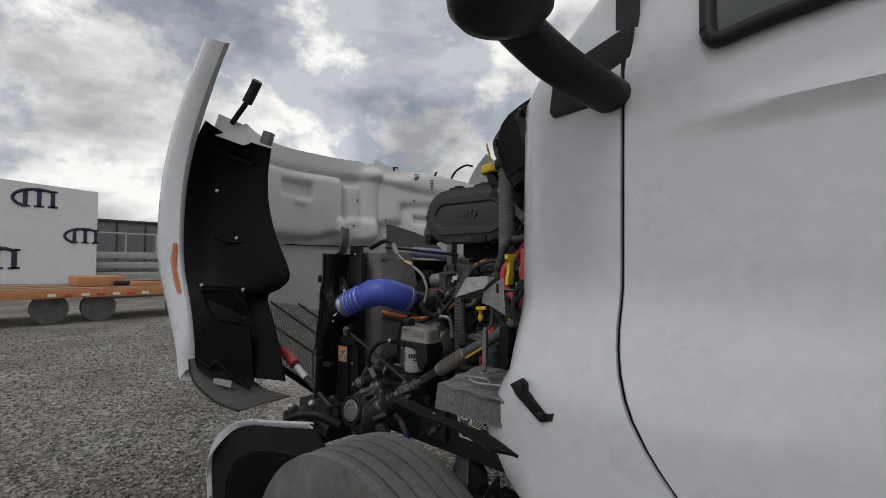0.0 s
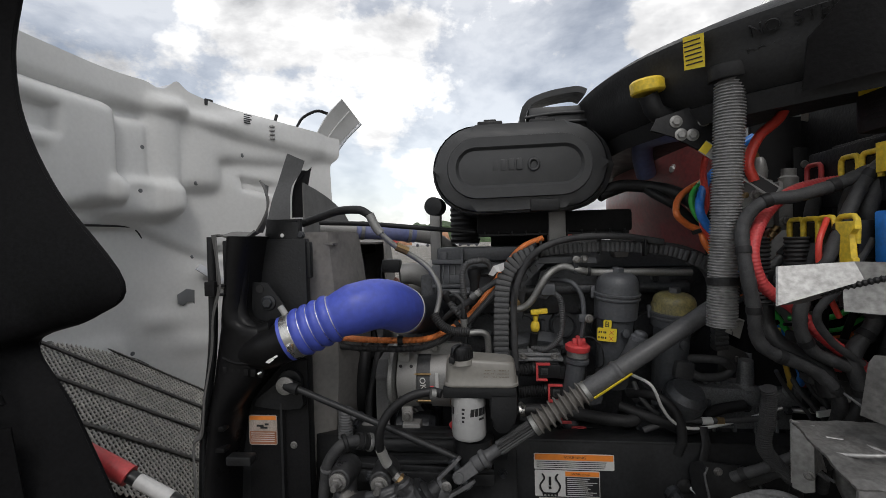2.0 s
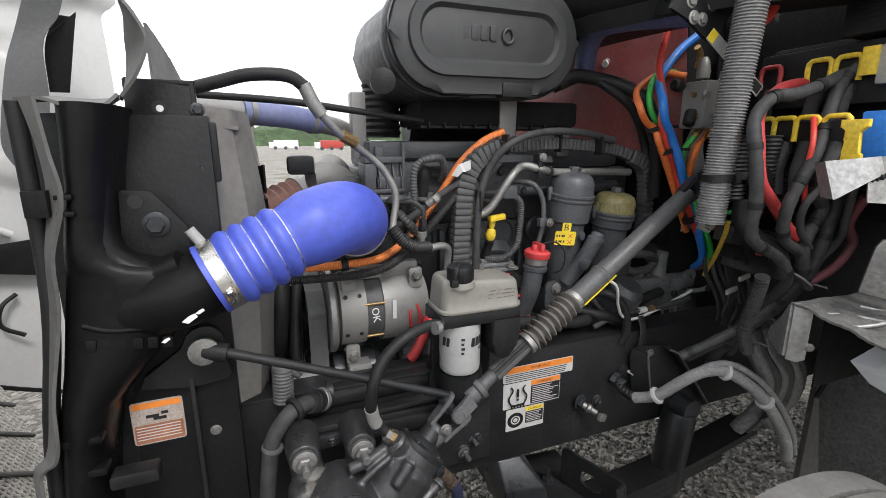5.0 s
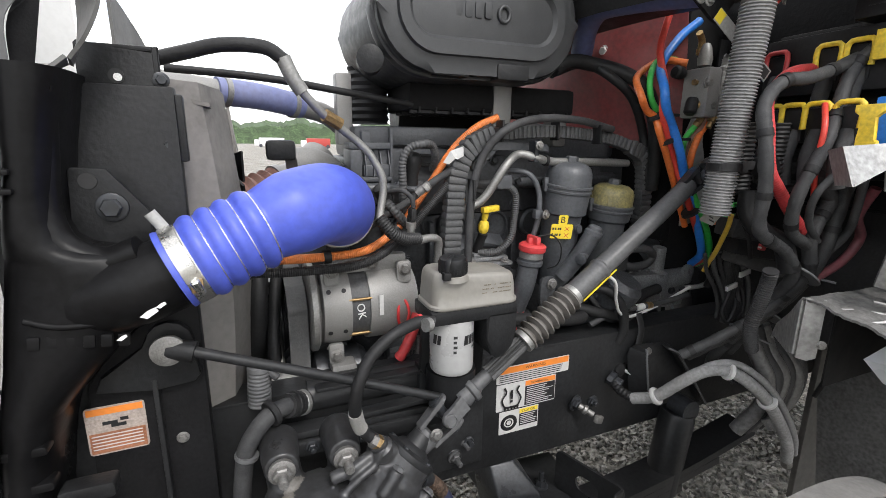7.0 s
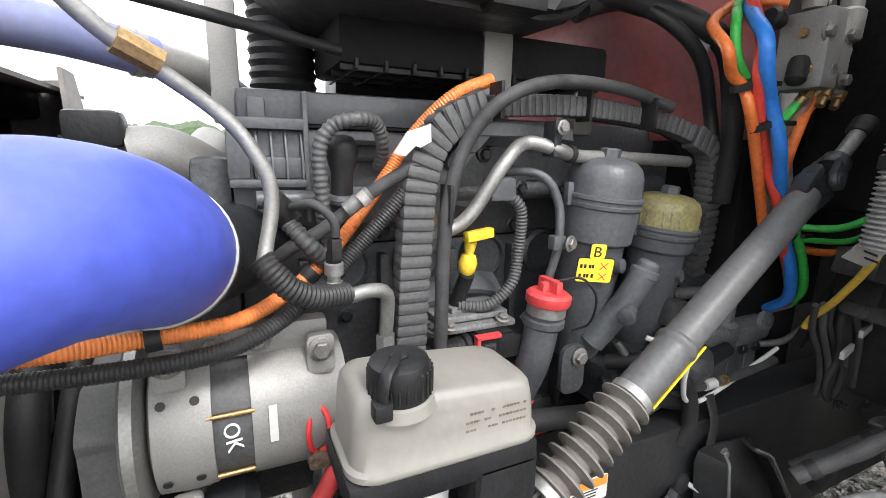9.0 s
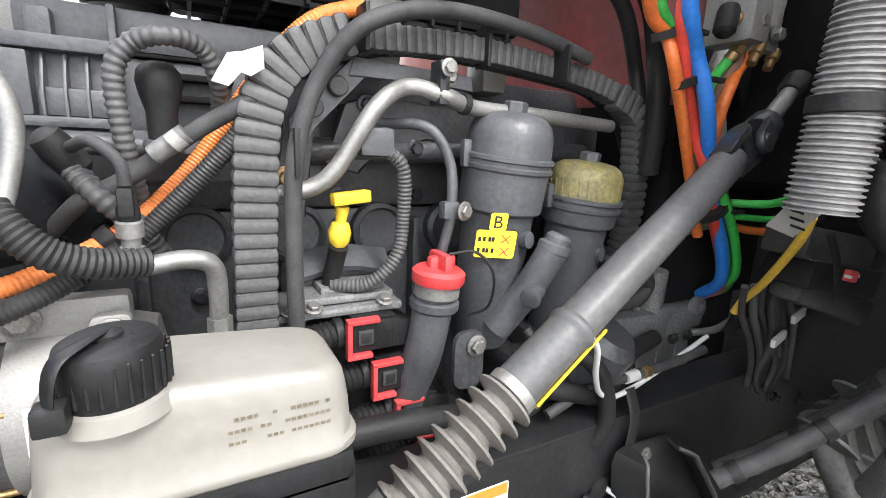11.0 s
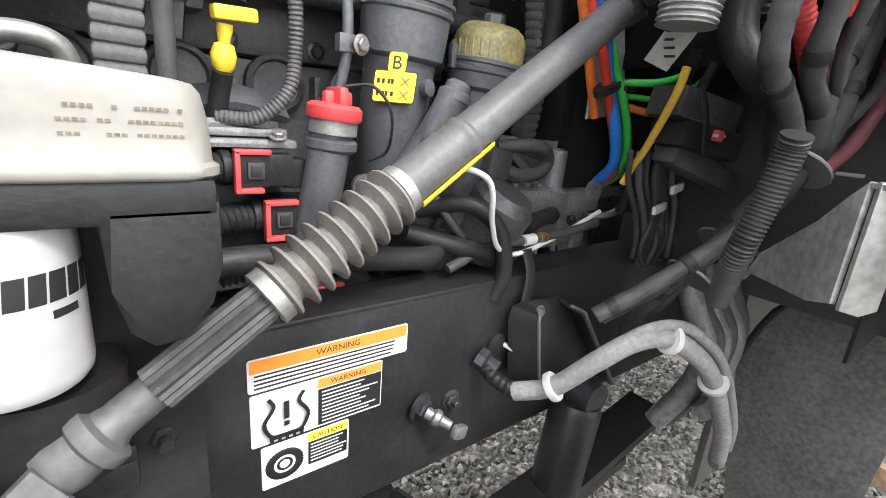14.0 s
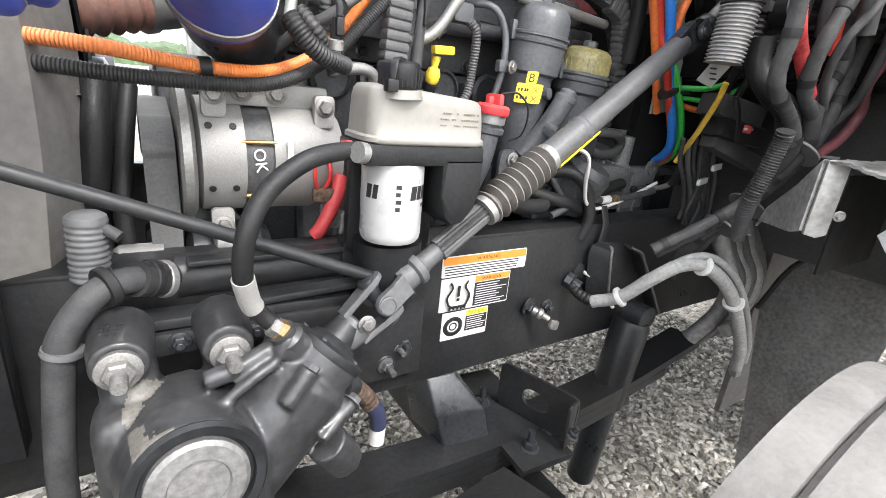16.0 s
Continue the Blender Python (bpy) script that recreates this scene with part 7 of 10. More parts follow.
def drive_belt():
    t = thing("belt_drive", (-1.87, 1.98, 0.95), "grey ribbed drive belt over black pulleys at the engine front", "belt")
    pul = [(1.915, 1.20, 0.053), (1.96, 0.93, 0.10), (2.25, 1.02, 0.11), (2.1, 1.22, 0.05)]
    for y, z, r in pul[1:]:
        part("pulley", lathe([(r * 0.3, -0.02), (r, -0.022), (r, -0.016), (r * 0.94, -0.012), (r * 0.94, 0.012), (r, 0.016), (r, 0.02), (r * 0.3, 0.024)], (-1.872, y, z), X, 32), CAST, t)
    a = [(-1.868, 1.915 - 0.054, 1.20), (-1.868, 1.915 - 0.054, 1.22), (-1.868, 1.90, 1.252), (-1.868, 1.93, 1.255), (-1.868, 2.1, 1.272), (-1.868, 2.2, 1.16), (-1.868, 2.36, 1.02), (-1.868, 2.25, 0.91), (-1.868, 2.0, 0.83), (-1.868, 1.91, 0.85), (-1.868, 1.865, 0.93), (-1.868, 1.861, 1.05), (-1.868, 1.861, 1.20)]
    line = smooth_line(a, 4)
    part("belt", sheet([[p + Vector((d, 0, 0)) for d in (-0.022, 0.022)] for p in line], 0.005), BELT, t)
    fc = thing("front_accessory_drive", (-1.88, 2.1, 0.9), "dark engine front cover with brackets and hoses", "engine cover")
    part("cover", box((-1.86, 2.06, 0.80), (-1.76, 2.60, 1.36), 0.02), ENGINE, fc)
    part("bracket", plate([(-1.90, 0.90), (-1.90, 1.06), (-1.84, 1.12), (-1.76, 1.10), (-1.70, 1.02), (-1.70, 0.90)], (0, 1.98, 0), X, Z, 0.05, 0.008), CAST, fc)
    part("compressor", lathe([(0.06, 0), (0.075, 0.01), (0.075, 0.12), (0.06, 0.14)], (-1.84, 1.93, 1.00), X, 24), CAST, fc)
    part("compressor_port", box((-1.80, 1.83, 1.02), (-1.74, 1.88, 1.07), 0.008), ALU, fc)
    part("hose", tube([(-1.97, 1.98, 1.02), (-1.96, 1.93, 1.10), (-1.95, 1.92, 1.22), (-1.94, 1.96, 1.32)], 0.022, 12, 6), RUBBER, fc)
    part("hose", tube([(-1.93, 1.90, 0.86), (-1.92, 1.885, 0.98), (-1.925, 1.89, 1.10), (-1.915, 1.93, 1.20), (-1.90, 1.98, 1.30)], 0.014, 10, 6), RUBBER, fc)
    part("hose", tube([(-1.66, 1.90, 1.02), (-1.72, 1.88, 0.99), (-1.80, 1.87, 0.985), (-1.90, 1.88, 0.95)], 0.018, 10, 6), RUBBER, fc)
    for p in ((-1.78, 1.925, 1.07), (-1.72, 1.925, 0.96), (-1.86, 1.925, 0.98)):
        part("bolt", bolt(p, (0, -1, 0), 0.012, 0.012), BOLTM, fc)
    f = thing("fan_hub", (-1.98, 2.2, 1.1), "black cooling fan behind the shroud", "fan")
    part("hub", lathe([(0.10, 0), (0.12, 0.02), (0.12, 0.06), (0.08, 0.08)], (-2.0, 2.25, 1.22), X, 28), CAST, f)
    for k in range(9):
        a = radians(40 * k)
        d = Vector((0, math.cos(a), math.sin(a)))
        s = Vector((0.35, -math.sin(a) * 0.9, math.cos(a) * 0.9)).normalized()
        c = Vector((-1.98, 2.25, 1.22))
        part("blade", sheet([[c + d * r + s * w for w in (-0.06, 0.0, 0.06)] for r in (0.10, 0.22, 0.34)], 0.006), BLACK, f)
    w = thing("water_pump_knob", (-1.95, 1.86, 1.02), "ribbed black wheel at the engine front", "pulley")
    part("wheel", lathe([(0.02, -0.022), (0.046, -0.022), (0.052, -0.018), (0.052, 0.018), (0.046, 0.022), (0.02, 0.022)], (-1.965, 1.86, 1.035), X, 30), CAST, w)
    for k in range(15):
        a = 2 * math.pi * k / 15
        part("grip_tooth", box((-1.985, 1.86 + 0.054 * math.cos(a) - 0.004, 1.035 + 0.054 * math.sin(a) - 0.004), (-1.945, 1.86 + 0.054 * math.cos(a) + 0.004, 1.035 + 0.054 * math.sin(a) + 0.004), 0.002, seg=1), CAST, w)
    part("shaft", lathe([(0.02, 0.02), (0.028, 0.03), (0.028, 0.09)], (-1.965, 1.86, 1.035), X, 16), ALU, w)


settle(drive_belt, (0.004, -0.004, 0.014))


def air_cleaner():
    t = thing("air_cleaner", (-1.42, 1.95, 1.74), "black plastic oblong air cleaner housing with pressed panel", "air cleaner")
    u, cx, cz = Vector((1, 0.07, 0.02)).normalized(), -1.400, 1.900
    def face(w, h, r, y, tk, bev):
        o = Vector((cx, y, cz))
        return plate(rounded(w, h, r, 8), o, u, Z, tk, bev)
    part("drum", face(0.560, 0.280, 0.138, 2.24, 0.35, 0.02), AIRBOX, t)
    part("rim", face(0.560, 0.285, 0.140, 1.905, 0.035, 0.01), AIRBOX, t)
    lid = part("lid", face(0.545, 0.272, 0.134, 1.872, 0.034, 0.024), AIRBOX, t)
    def rim_plate(y0, y1, outs, holes):
        bm = bmesh.new()
        loops = [[bm.verts.new(Vector((cx, y, cz)) + u * a + Z * b) for a, b in line] for y, line in ((y1, outs), (y0, [(a * 0.975, b * 0.95) for a, b in outs]), (y0, holes[0]), (y1, holes[1]))]
        for a, b in zip(loops, loops[1:]):
            for i in range(len(a)):
                bm.faces.new((a[i], a[(i + 1) % len(a)], b[(i + 1) % len(b)], b[i]))
        return bm

    part("lid_step", rim_plate(1.828, 1.848, rounded(0.460, 0.200, 0.098, 8), (rounded(0.400, 0.128, 0.062, 8), rounded(0.365, 0.092, 0.045, 8))), AIRBOX, lid, sharp=25)
    part("panel_field", face(0.40, 0.128, 0.060, 1.8475, 0.004, 0.0), AIRBOX, lid)
    for k in range(6):
        o = Vector((cx - 0.128 + 0.0255 * k, 1.8435, cz + 0.002 + 0.001 * k))
        part("raised_mark", plate(rounded(0.020, 0.036, 0.005, 3), o, u, Z, 0.011, 0.002), AIRBOX, lid)
    ring = [Vector((cx + 0.044, 1.838, cz + 0.004)) + u * (0.015 * math.cos(a)) + Z * (0.017 * math.sin(a)) for a in [2 * math.pi * i / 16 for i in range(17)]]
    part("raised_mark", tube(ring, 0.0045, 8, 2), AIRBOX, lid)
    for dx in (-0.09, 0.075):
        part("clip", box((cx + dx - 0.045, 1.835, cz - 0.142), (cx + dx + 0.045, 1.89, cz - 0.105), 0.006), BLACK, t)
        part("clip", box((cx + dx - 0.040, 1.85, cz + 0.125), (cx + dx + 0.040, 1.90, cz + 0.150), 0.006), BLACK, t)
        part("clip_loop", box((cx + dx - 0.02, 1.87, cz + 0.142), (cx + dx + 0.02, 1.90, cz + 0.160), 0.004), BLACK, t)
    part("lug", lathe([(0.03, 0), (0.03, 0.05), (0.012, 0.055)], (cx - 0.27, 1.90, cz - 0.115), (-0.2, -1, 0), 18), BLACK, t)
    part("intake_scoop", sheet(loft([[(-1.37, 2.02, 2.03), (-1.36, 2.00, 2.12), (-1.30, 2.00, 2.155), (-1.20, 2.00, 2.17), (-1.165, 2.0, 2.16)], [(-1.37, 2.15, 2.03), (-1.36, 2.15, 2.13), (-1.30, 2.15, 2.165), (-1.20, 2.15, 2.18), (-1.165, 2.15, 2.17)]], 20), 0.02), AIRBOX, t)
    part("intake_box", box((-1.36, 2.0, 2.02), (-1.16, 2.18, 2.13), 0.02), AIRBOX, t)
    for z in (2.06, 2.09):
        part("scoop_rib", tube([(-1.37, 1.995, z), (-1.27, 1.995, z + 0.01), (-1.16, 1.995, z + 0.01)], 0.006, 6, 3), AIRBOX, t)
    part("outlet", ribbed([(-1.60, 2.20, 1.82), (-1.60, 2.20, 1.76), (-1.60, 2.20, 1.66)], 0.060, 0.02, 0.08, 20), RUBBER, t)
    # tray darker than its housing: underside shade put into the colour
    under = part("under_tray", box((-1.545, 1.985, 1.690), (-1.02, 2.20, 1.765), 0.014), GAPSHADE, t, "black finned underside")
    for k in range(11):
        part("fin", box((-1.52 + 0.047 * k, 1.982, 1.684), (-1.514 + 0.047 * k, 2.19, 1.70), 0.001, seg=1), BLACK, under)
    for y in (1.995, 2.06, 2.12):
        part("fin", box((-1.54, y, 1.683), (-1.03, y + 0.005, 1.692), 0.001, seg=1), BLACK, under)
    part("support_foot", box((-1.30, 1.98, 1.62), (-1.24, 2.04, 1.77), 0.01), ALU, t)
    part("support_foot", box((-1.08, 2.0, 1.60), (-1.03, 2.06, 1.72), 0.01), ALU, t)
    part("support_foot", box((-1.72, 2.05, 1.60), (-1.68, 2.10, 1.78), 0.006), ALU, t)
    h = thing("intake_tube", (-1.3, 2.2, 1.62), "grey ribbed intake tube below the air cleaner", "tube")
    part("tube", tube([(-1.50, 2.27, 1.69), (-1.35, 2.27, 1.69), (-1.2, 2.27, 1.69)], 0.055, 18, 4), RUBBER, h)


air_cleaner()

# ---- steering, radiator, hoses ----
SA, SB = Vector((-1.592, 1.620, 1.032)), Vector((-0.845, 1.690, 1.510))


def on_shaft(k):
    return SA + (SB - SA) * k


def lobe(base, tip, way, width, thick, neck=1.0):
    """A flat arm with a round end at tip, its broad face square to way."""
    u = (tip - base).normalized()
    n = (Vector(way) - u * u.dot(Vector(way))).normalized()
    v = n.cross(u)
    length, r = (tip - base).length, width / 2
    out = [(0, -r * neck), (length * 0.5, -r * 0.96)] + [(length + r * math.cos(a), r * math.sin(a)) for a in [math.radians(-90 + 15 * k) for k in range(13)]] + [(length * 0.5, r * 0.96), (0, r * neck)]
    return plate(out, base - n * thick / 2, u, v, thick, 0.003)


def steering_shaft():
    t = thing("steering_shaft", SA, "dark grey steering shaft with rubber boot and universal joints", "steering shaft")
    d = (SB - SA).normalized()
    part("outer_tube", lathe([(0.024, 0), (0.026, 0.01), (0.026, 0.10), (0.0262, 0.105), (0.0285, 0.108), (0.0290, 0.112), (0.0285, 0.116), (0.0250, 0.12), (0.024, 0.455), (0.019, 0.48)], on_shaft(0.45), d, 24), SHAFTGREY, t)
    k0, k1 = 0.275, 0.455
    line = resample([on_shaft(k0), on_shaft(k1)], 0.0030)
    radii = [0.0215 + 0.0135 * (0, 0, 0.30, 1.0, 0.92, 0.22)[i % 6] * (0.8 if i < 5 else 1) for i in range(len(line))]
    part("boot", sweep(bmesh.new(), [p for p, _ in line], radii, 24), mat("boot_rubber", (0.075, 0.065, 0.055), 0.75, 0, 0.2, 25, 0.3, dust=0.4), t, "ribbed brown-grey rubber boot", sharp=20)
    for k in (0.275, 0.462):
        part("boot_clamp", lathe([(0.027, -0.007), (0.0285, -0.006), (0.0285, 0.006), (0.027, 0.007)], on_shaft(k), d, 24), STEEL, t)
    bm = bmesh.new()
    n = 36
    q = d.to_track_quat("Z", "Y")
    a0, a1 = on_shaft(0.145), on_shaft(0.275)
    r0 = [bm.verts.new(a0 + q @ Vector((r * math.cos(a), r * math.sin(a), 0))) for i in range(n) for a, r in [(2 * math.pi * i / n, 0.0175 if i % 2 else 0.0205)]]
    r1 = [bm.verts.new(a1 + q @ Vector((r * math.cos(a), r * math.sin(a), 0))) for i in range(n) for a, r in [(2 * math.pi * i / n, 0.0175 if i % 2 else 0.0205)]]
    for i in range(n):
        bm.faces.new((r0[i], r0[(i + 1) % n], r1[(i + 1) % n], r1[i]))
    part("splined_shaft", bm, BLACKL, t, sharp=10)
    part("yoke_neck", lathe([(0.021, 0), (0.024, 0.012), (0.022, 0.026), (0.0275, 0.030), (0.0285, 0.036), (0.0275, 0.042), (0.020, 0.045), (0.0165, 0.052), (0.0160, 0.085), (0.0185, 0.090)], on_shaft(0.05), d, 24), SHAFTGREY, t)
    side = d.cross(Vector((0, -1, 0.2))).normalized()
    out = d.cross(side).normalized()
    for s in (-1, 1):
        c = SA + side * 0.0 + out * 0.030 * s
        part("yoke_arm", lobe(on_shaft(0.055) + out * 0.020 * s, c, out * s, 0.034, 0.012, 1.15), SHAFTGREY, t)
        part("bearing_cap", lathe([(0.0145, -0.006), (0.0145, 0.0095), (0.0125, 0.0105), (0.0115, 0.0085)], c, out * s, 24), SHAFTGREY, t)
    part("cross", lathe([(0.011, -0.032), (0.011, 0.032)], SA, side, 14), CAST, t)
    low = SA - Vector((0.046, 0.007, 0.036))
    for s in (-1, 1):
        c = SA.lerp(low, 0.45) + side * 0.026 * s
        part("lower_yoke_arm", lobe(low + side * 0.026 * s, SA + side * 0.034 * s + d * 0.012, side * s, 0.029, 0.010, 1.05), SHAFTGREY, t)
        part("cross_cap", lathe([(0.0135, -0.012), (0.0135, 0.009), (0.012, 0.010)], SA + side * 0.034 * s, side * s, 20), CAST, t)
    part("lower_yoke_hub", lathe([(0.024, -0.03), (0.027, -0.02), (0.029, 0.0), (0.027, 0.010), (0.018, 0.014)], low, (SA - low), 24), SHAFTGREY, t)
    part("pinch_bolt", bolt(low + Vector((0.012, -0.028, 0.018)), (0, -1, 0.1), 0.009, 0.008), BOLTM, t)
    # upper joint at the firewall
    for s in (-1, 1):
        part("upper_yoke_arm", lobe(on_shaft(0.962) + side * 0.017 * s, SB + d * 0.026 + side * 0.023 * s, side * s, 0.028, 0.011, 1.15), CAST, t)
        part("upper_yoke_arm", lobe(SB + d * 0.070 + out * 0.015 * s, SB + d * 0.026 + out * 0.025 * s, out * s, 0.032, 0.011, 1.1), CAST, t)
    part("upper_cross", lathe([(0.011, -0.028), (0.011, 0.028)], SB + d * 0.026, side, 16), CAST, t)
    for s in (-1, 1):
        part("bearing_cap", lathe([(0.0115, -0.006), (0.0115, 0.007), (0.0095, 0.0085)], SB + d * 0.026 + out * 0.026 * s, out * s, 20), CAST, t)
    part("upper_hub", lathe([(0.021, -0.008), (0.024, 0.0), (0.022, 0.018), (0.015, 0.022)], SB + d * 0.072, d, 20), CAST, t)
    part("upper_stub", lathe([(0.0125, 0), (0.0125, 0.085)], SB + d * 0.08, Vector((0.8, 0.0, 0.75)), 16), SCUFFALU, t)
    part("stub_collar", lathe([(0.016, 0), (0.019, 0.004), (0.020, 0.03), (0.015, 0.034)], SB + d * 0.08 + Vector((0.8, 0.0, 0.75)).normalized() * 0.075, Vector((0.8, 0.0, 0.75)), 20), RUBBER, t)
    part("yellow_sticker", tube([on_shaft(0.475) + Vector((0.009, -0.0205, -0.018)), on_shaft(0.61) + Vector((0.009, -0.0205, -0.018))], 0.006, 8, 2, flat=0.35, hint=(0.3, -0.7, -0.6)), LABYELLOW, t)
    w = thing("white_wire", (-1.1, 1.72, 1.1), "thin white wire hooked behind the steering shaft", "wire")
    part("wire", tube([(-1.10, 1.76, 1.27), (-1.055, 1.72, 1.25), (-1.02, 1.74, 1.18), (-0.98, 1.76, 1.13), (-0.92, 1.77, 1.11), (-0.80, 1.78, 1.13), (-0.68, 1.78, 1.17)], 0.0045, 8, 8), PAPER, w)


steering_shaft()


def steering_gear():
    t = thing("steering_gear", (-1.85, 1.6, 0.75), "black cast steering gear with large bolts and worn paint", "steering gear")
    d = Vector((0.128, 0.030, 0.120)).normalized()
    base = Vector((-1.800, 1.572, 0.862))
    bm = box((-1.968, 1.560, 0.74), (-1.785, 1.650, 0.962), 0.040, seg=5)
    lathe([(0.088, 0), (0.084, 0.08), (0.074, 0.125)], (-1.868, 1.625, 0.880), (0.03, -1, 0.16), 40, bm)
    lathe([(0.066, -0.06), (0.068, 0.0), (0.068, 0.115), (0.064, 0.125), (0.058, 0.132), (0.058, 0.165)], base, d, 36, bm)
    for x, z in ((-1.930, 1.006), (-1.812, 1.004)):
        lathe([(0.038, 0), (0.036, 0.055), (0.032, 0.085), (0.031, 0.096)], (x, 1.695, z + 0.004), (0, -1, 0.02), 32, bm)
        tube([(x, 1.66, z), (x + 0.008, 1.625, z - 0.06)], 0.034, 20, 3, bm)
    tube([(-1.846, 1.572, 0.985), (-1.800, 1.574, 0.995), (-1.750, 1.590, 1.010)], 0.013, 14, 4, bm)
    tube([(-1.835, 1.548, 0.960), (-1.790, 1.556, 0.985), (-1.760, 1.566, 0.995)], 0.008, 12, 4, bm)
    tube([(-1.828, 1.540, 0.958), (-1.806, 1.520, 0.925), (-1.792, 1.512, 0.880), (-1.790, 1.512, 0.80)], 0.011, 12, 4, bm)
    tube([(-1.758, 1.532, 0.948), (-1.722, 1.546, 0.986)], 0.0135, 18, 2, bm)
    tube([(-1.715, 1.520, 0.886), (-1.660, 1.548, 0.912)], 0.0110, 18, 2, bm)
    tube([(-1.700, 1.545, 0.86), (-1.665, 1.56, 0.80)], 0.030, 18, 2, bm)
    box((-1.765, 1.560, 0.99), (-1.715, 1.615, 1.028), 0.012, bm, turn=rot(0, 25, 15))
    body = fused(bm, 0.0034, 4)
    worn = body.copy()
    gone = []
    for f in worn.faces:
        c = f.calc_center_median()
        a = math.atan2(c.z - 0.948, c.x + 1.902)
        reach = math.hypot((c.x + 1.902) / 0.034, (c.z - 0.948) / 0.042)
        if c.y > 1.62 or f.normal.y > -0.1 or reach > 0.85 + 0.16 * math.sin(3 * a + 1) + 0.10 * math.sin(7 * a):
            gone.append(f)
    bmesh.ops.delete(worn, geom=gone, context="FACES")
    for v in worn.verts:
        v.co += v.normal * 0.0006
    part("housing", body, GEARCAST, t, sharp=60)
    part("worn_patch", worn, WORNTAN, t, "paint worn to a pale tan patch", sharp=60)
    cap = base + d * 0.165
    part("valve_cap", lathe([(0.058, -0.006), (0.0595, -0.002), (0.0595, 0.007), (0.054, 0.010), (0.040, 0.012), (0.034, 0.020), (0.026, 0.024), (0.022, 0.05)], cap, d, 32), RAILBLK, t)
    s1 = d.cross(Y).normalized()
    s2 = d.cross(s1)
    for k in range(5):
        an = radians(72 * k + 40)
        part("cap_bolt", bolt(cap + d * 0.006 + (s1 * math.cos(an) + s2 * math.sin(an)) * 0.049, d, 0.0060, 0.007, washer=False), CAST, t)
    arrow = cap - d * 0.055
    part("cast_arrow", tube([arrow + Vector((-0.012, -0.060, -0.024)), arrow + Vector((0.004, -0.056, -0.034)), arrow + Vector((0.018, -0.059, -0.006)), arrow + Vector((0.006, -0.062, 0.0))], 0.0035, 8, 1), GEARCAST, t)
    part("barrel_plug", bolt((-1.724, 1.544, 0.985), (0.036, 0.014, 0.038), 0.0115, 0.010, washer=False), SHAFTGREY, t)
    part("barrel_plug", bolt((-1.662, 1.547, 0.912), (0.055, 0.028, 0.026), 0.0100, 0.011), SHAFTGREY, t)
    so, sd = (-1.864, 1.503, 0.900), (0.03, -1, 0.16)
    part("side_cover", lathe([(0.074, 0), (0.076, 0.006), (0.072, 0.012), (0.062, 0.010), (0.060, 0.002)], so, sd, 40), RAILBLK, t)
    part("sector_shaft", lathe([(0.056, 0.0), (0.055, 0.010), (0.050, 0.014), (0.034, 0.015), (0.032, 0.010), (0.010, 0.010)], so, sd, 36), SCUFFALU, t, "bare worn sector shaft end")
    for x, z, y in ((-1.930, 1.012, 1.598), (-1.812, 1.006, 1.600)):
        part("washer", lathe([(0.0235, 0), (0.0235, 0.005), (0.0215, 0.007)], (x, y, z), (0.03, -1, 0.0), 28), BOLTM, t)
        part("mount_bolt", bolt((x, y - 0.006, z), (0.03, -1, 0.0), 0.0160, 0.016, stud=0.024), BOLTM, t)
    for x, y, z in ((-1.514, 1.735, 0.823), (-1.487, 1.748, 0.855)):
        part("mount_boss", lathe([(0.026, 0), (0.024, 0.018), (0.019, 0.022)], (x, y + 0.02, z), (0, -1, 0), 24), RAILBLK, t)
        part("mount_bolt", bolt((x, y, z), (0.1, -1, -0.1), 0.0115, 0.012, stud=0.022), SHAFTGREY, t)
    part("fluid_port", lathe([(0.022, 0), (0.024, 0.016), (0.018, 0.022), (0.018, 0.030)], (-1.736, 1.582, 1.008), (-0.45, -0.1, 0.75), 20), GEARCAST, t)
    part("fitting", lathe([(0.0155, 0), (0.0155, 0.008), (0.0135, 0.010)], (-1.748, 1.580, 1.030), (-0.6, 0.05, 0.5), 6), BRASS, t)
    part("fitting", lathe([(0.0145, 0.010), (0.0145, 0.020), (0.012, 0.022)], (-1.748, 1.580, 1.030), (-0.6, 0.05, 0.5), 6), BOLTM, t)
    h = thing("gear_hose", (-1.60, 1.61, 0.75), "rusty hose end bent down from the steering gear", "hose")
    part("fitting", tube([(-1.655, 1.60, 0.905), (-1.632, 1.615, 0.888)], 0.017, 14, 2), CAST, h)
    part("crimp", ribbed([(-1.634, 1.615, 0.889), (-1.612, 1.618, 0.862), (-1.596, 1.62, 0.838)], 0.0165, 0.010, 0.08, 16), RUSTY, h)
    part("hose", tube([(-1.598, 1.62, 0.841), (-1.584, 1.62, 0.815), (-1.580, 1.62, 0.785)], 0.0145, 14, 5), INKBLUE, h, "dirty dark blue hose sleeve")
    part("pale_end", tube([(-1.580, 1.62, 0.788), (-1.582, 1.62, 0.752)], 0.0140, 14, 2), PAPER, h)
    c = thing("rail_crossbrace", (-1.8, 1.74, 1.05), "dark pressed crossmember ahead of the frame rail", "crossmember")
    part("cover_strip", box((-1.845, 1.735, 1.075), (-1.56, 1.765, 1.083), 0.002), RAILBLK, c)
    part("rounded_beam", tube([(-1.86, 1.785, 1.045), (-1.47, 1.785, 1.05)], 0.036, 16, 2), RAILBLK, c)
    part("upper_bar", box((-1.93, 1.69, 1.000), (-1.50, 1.735, 1.016), 0.004, turn=rot(0, 1, 0)), RAILBLK, c)
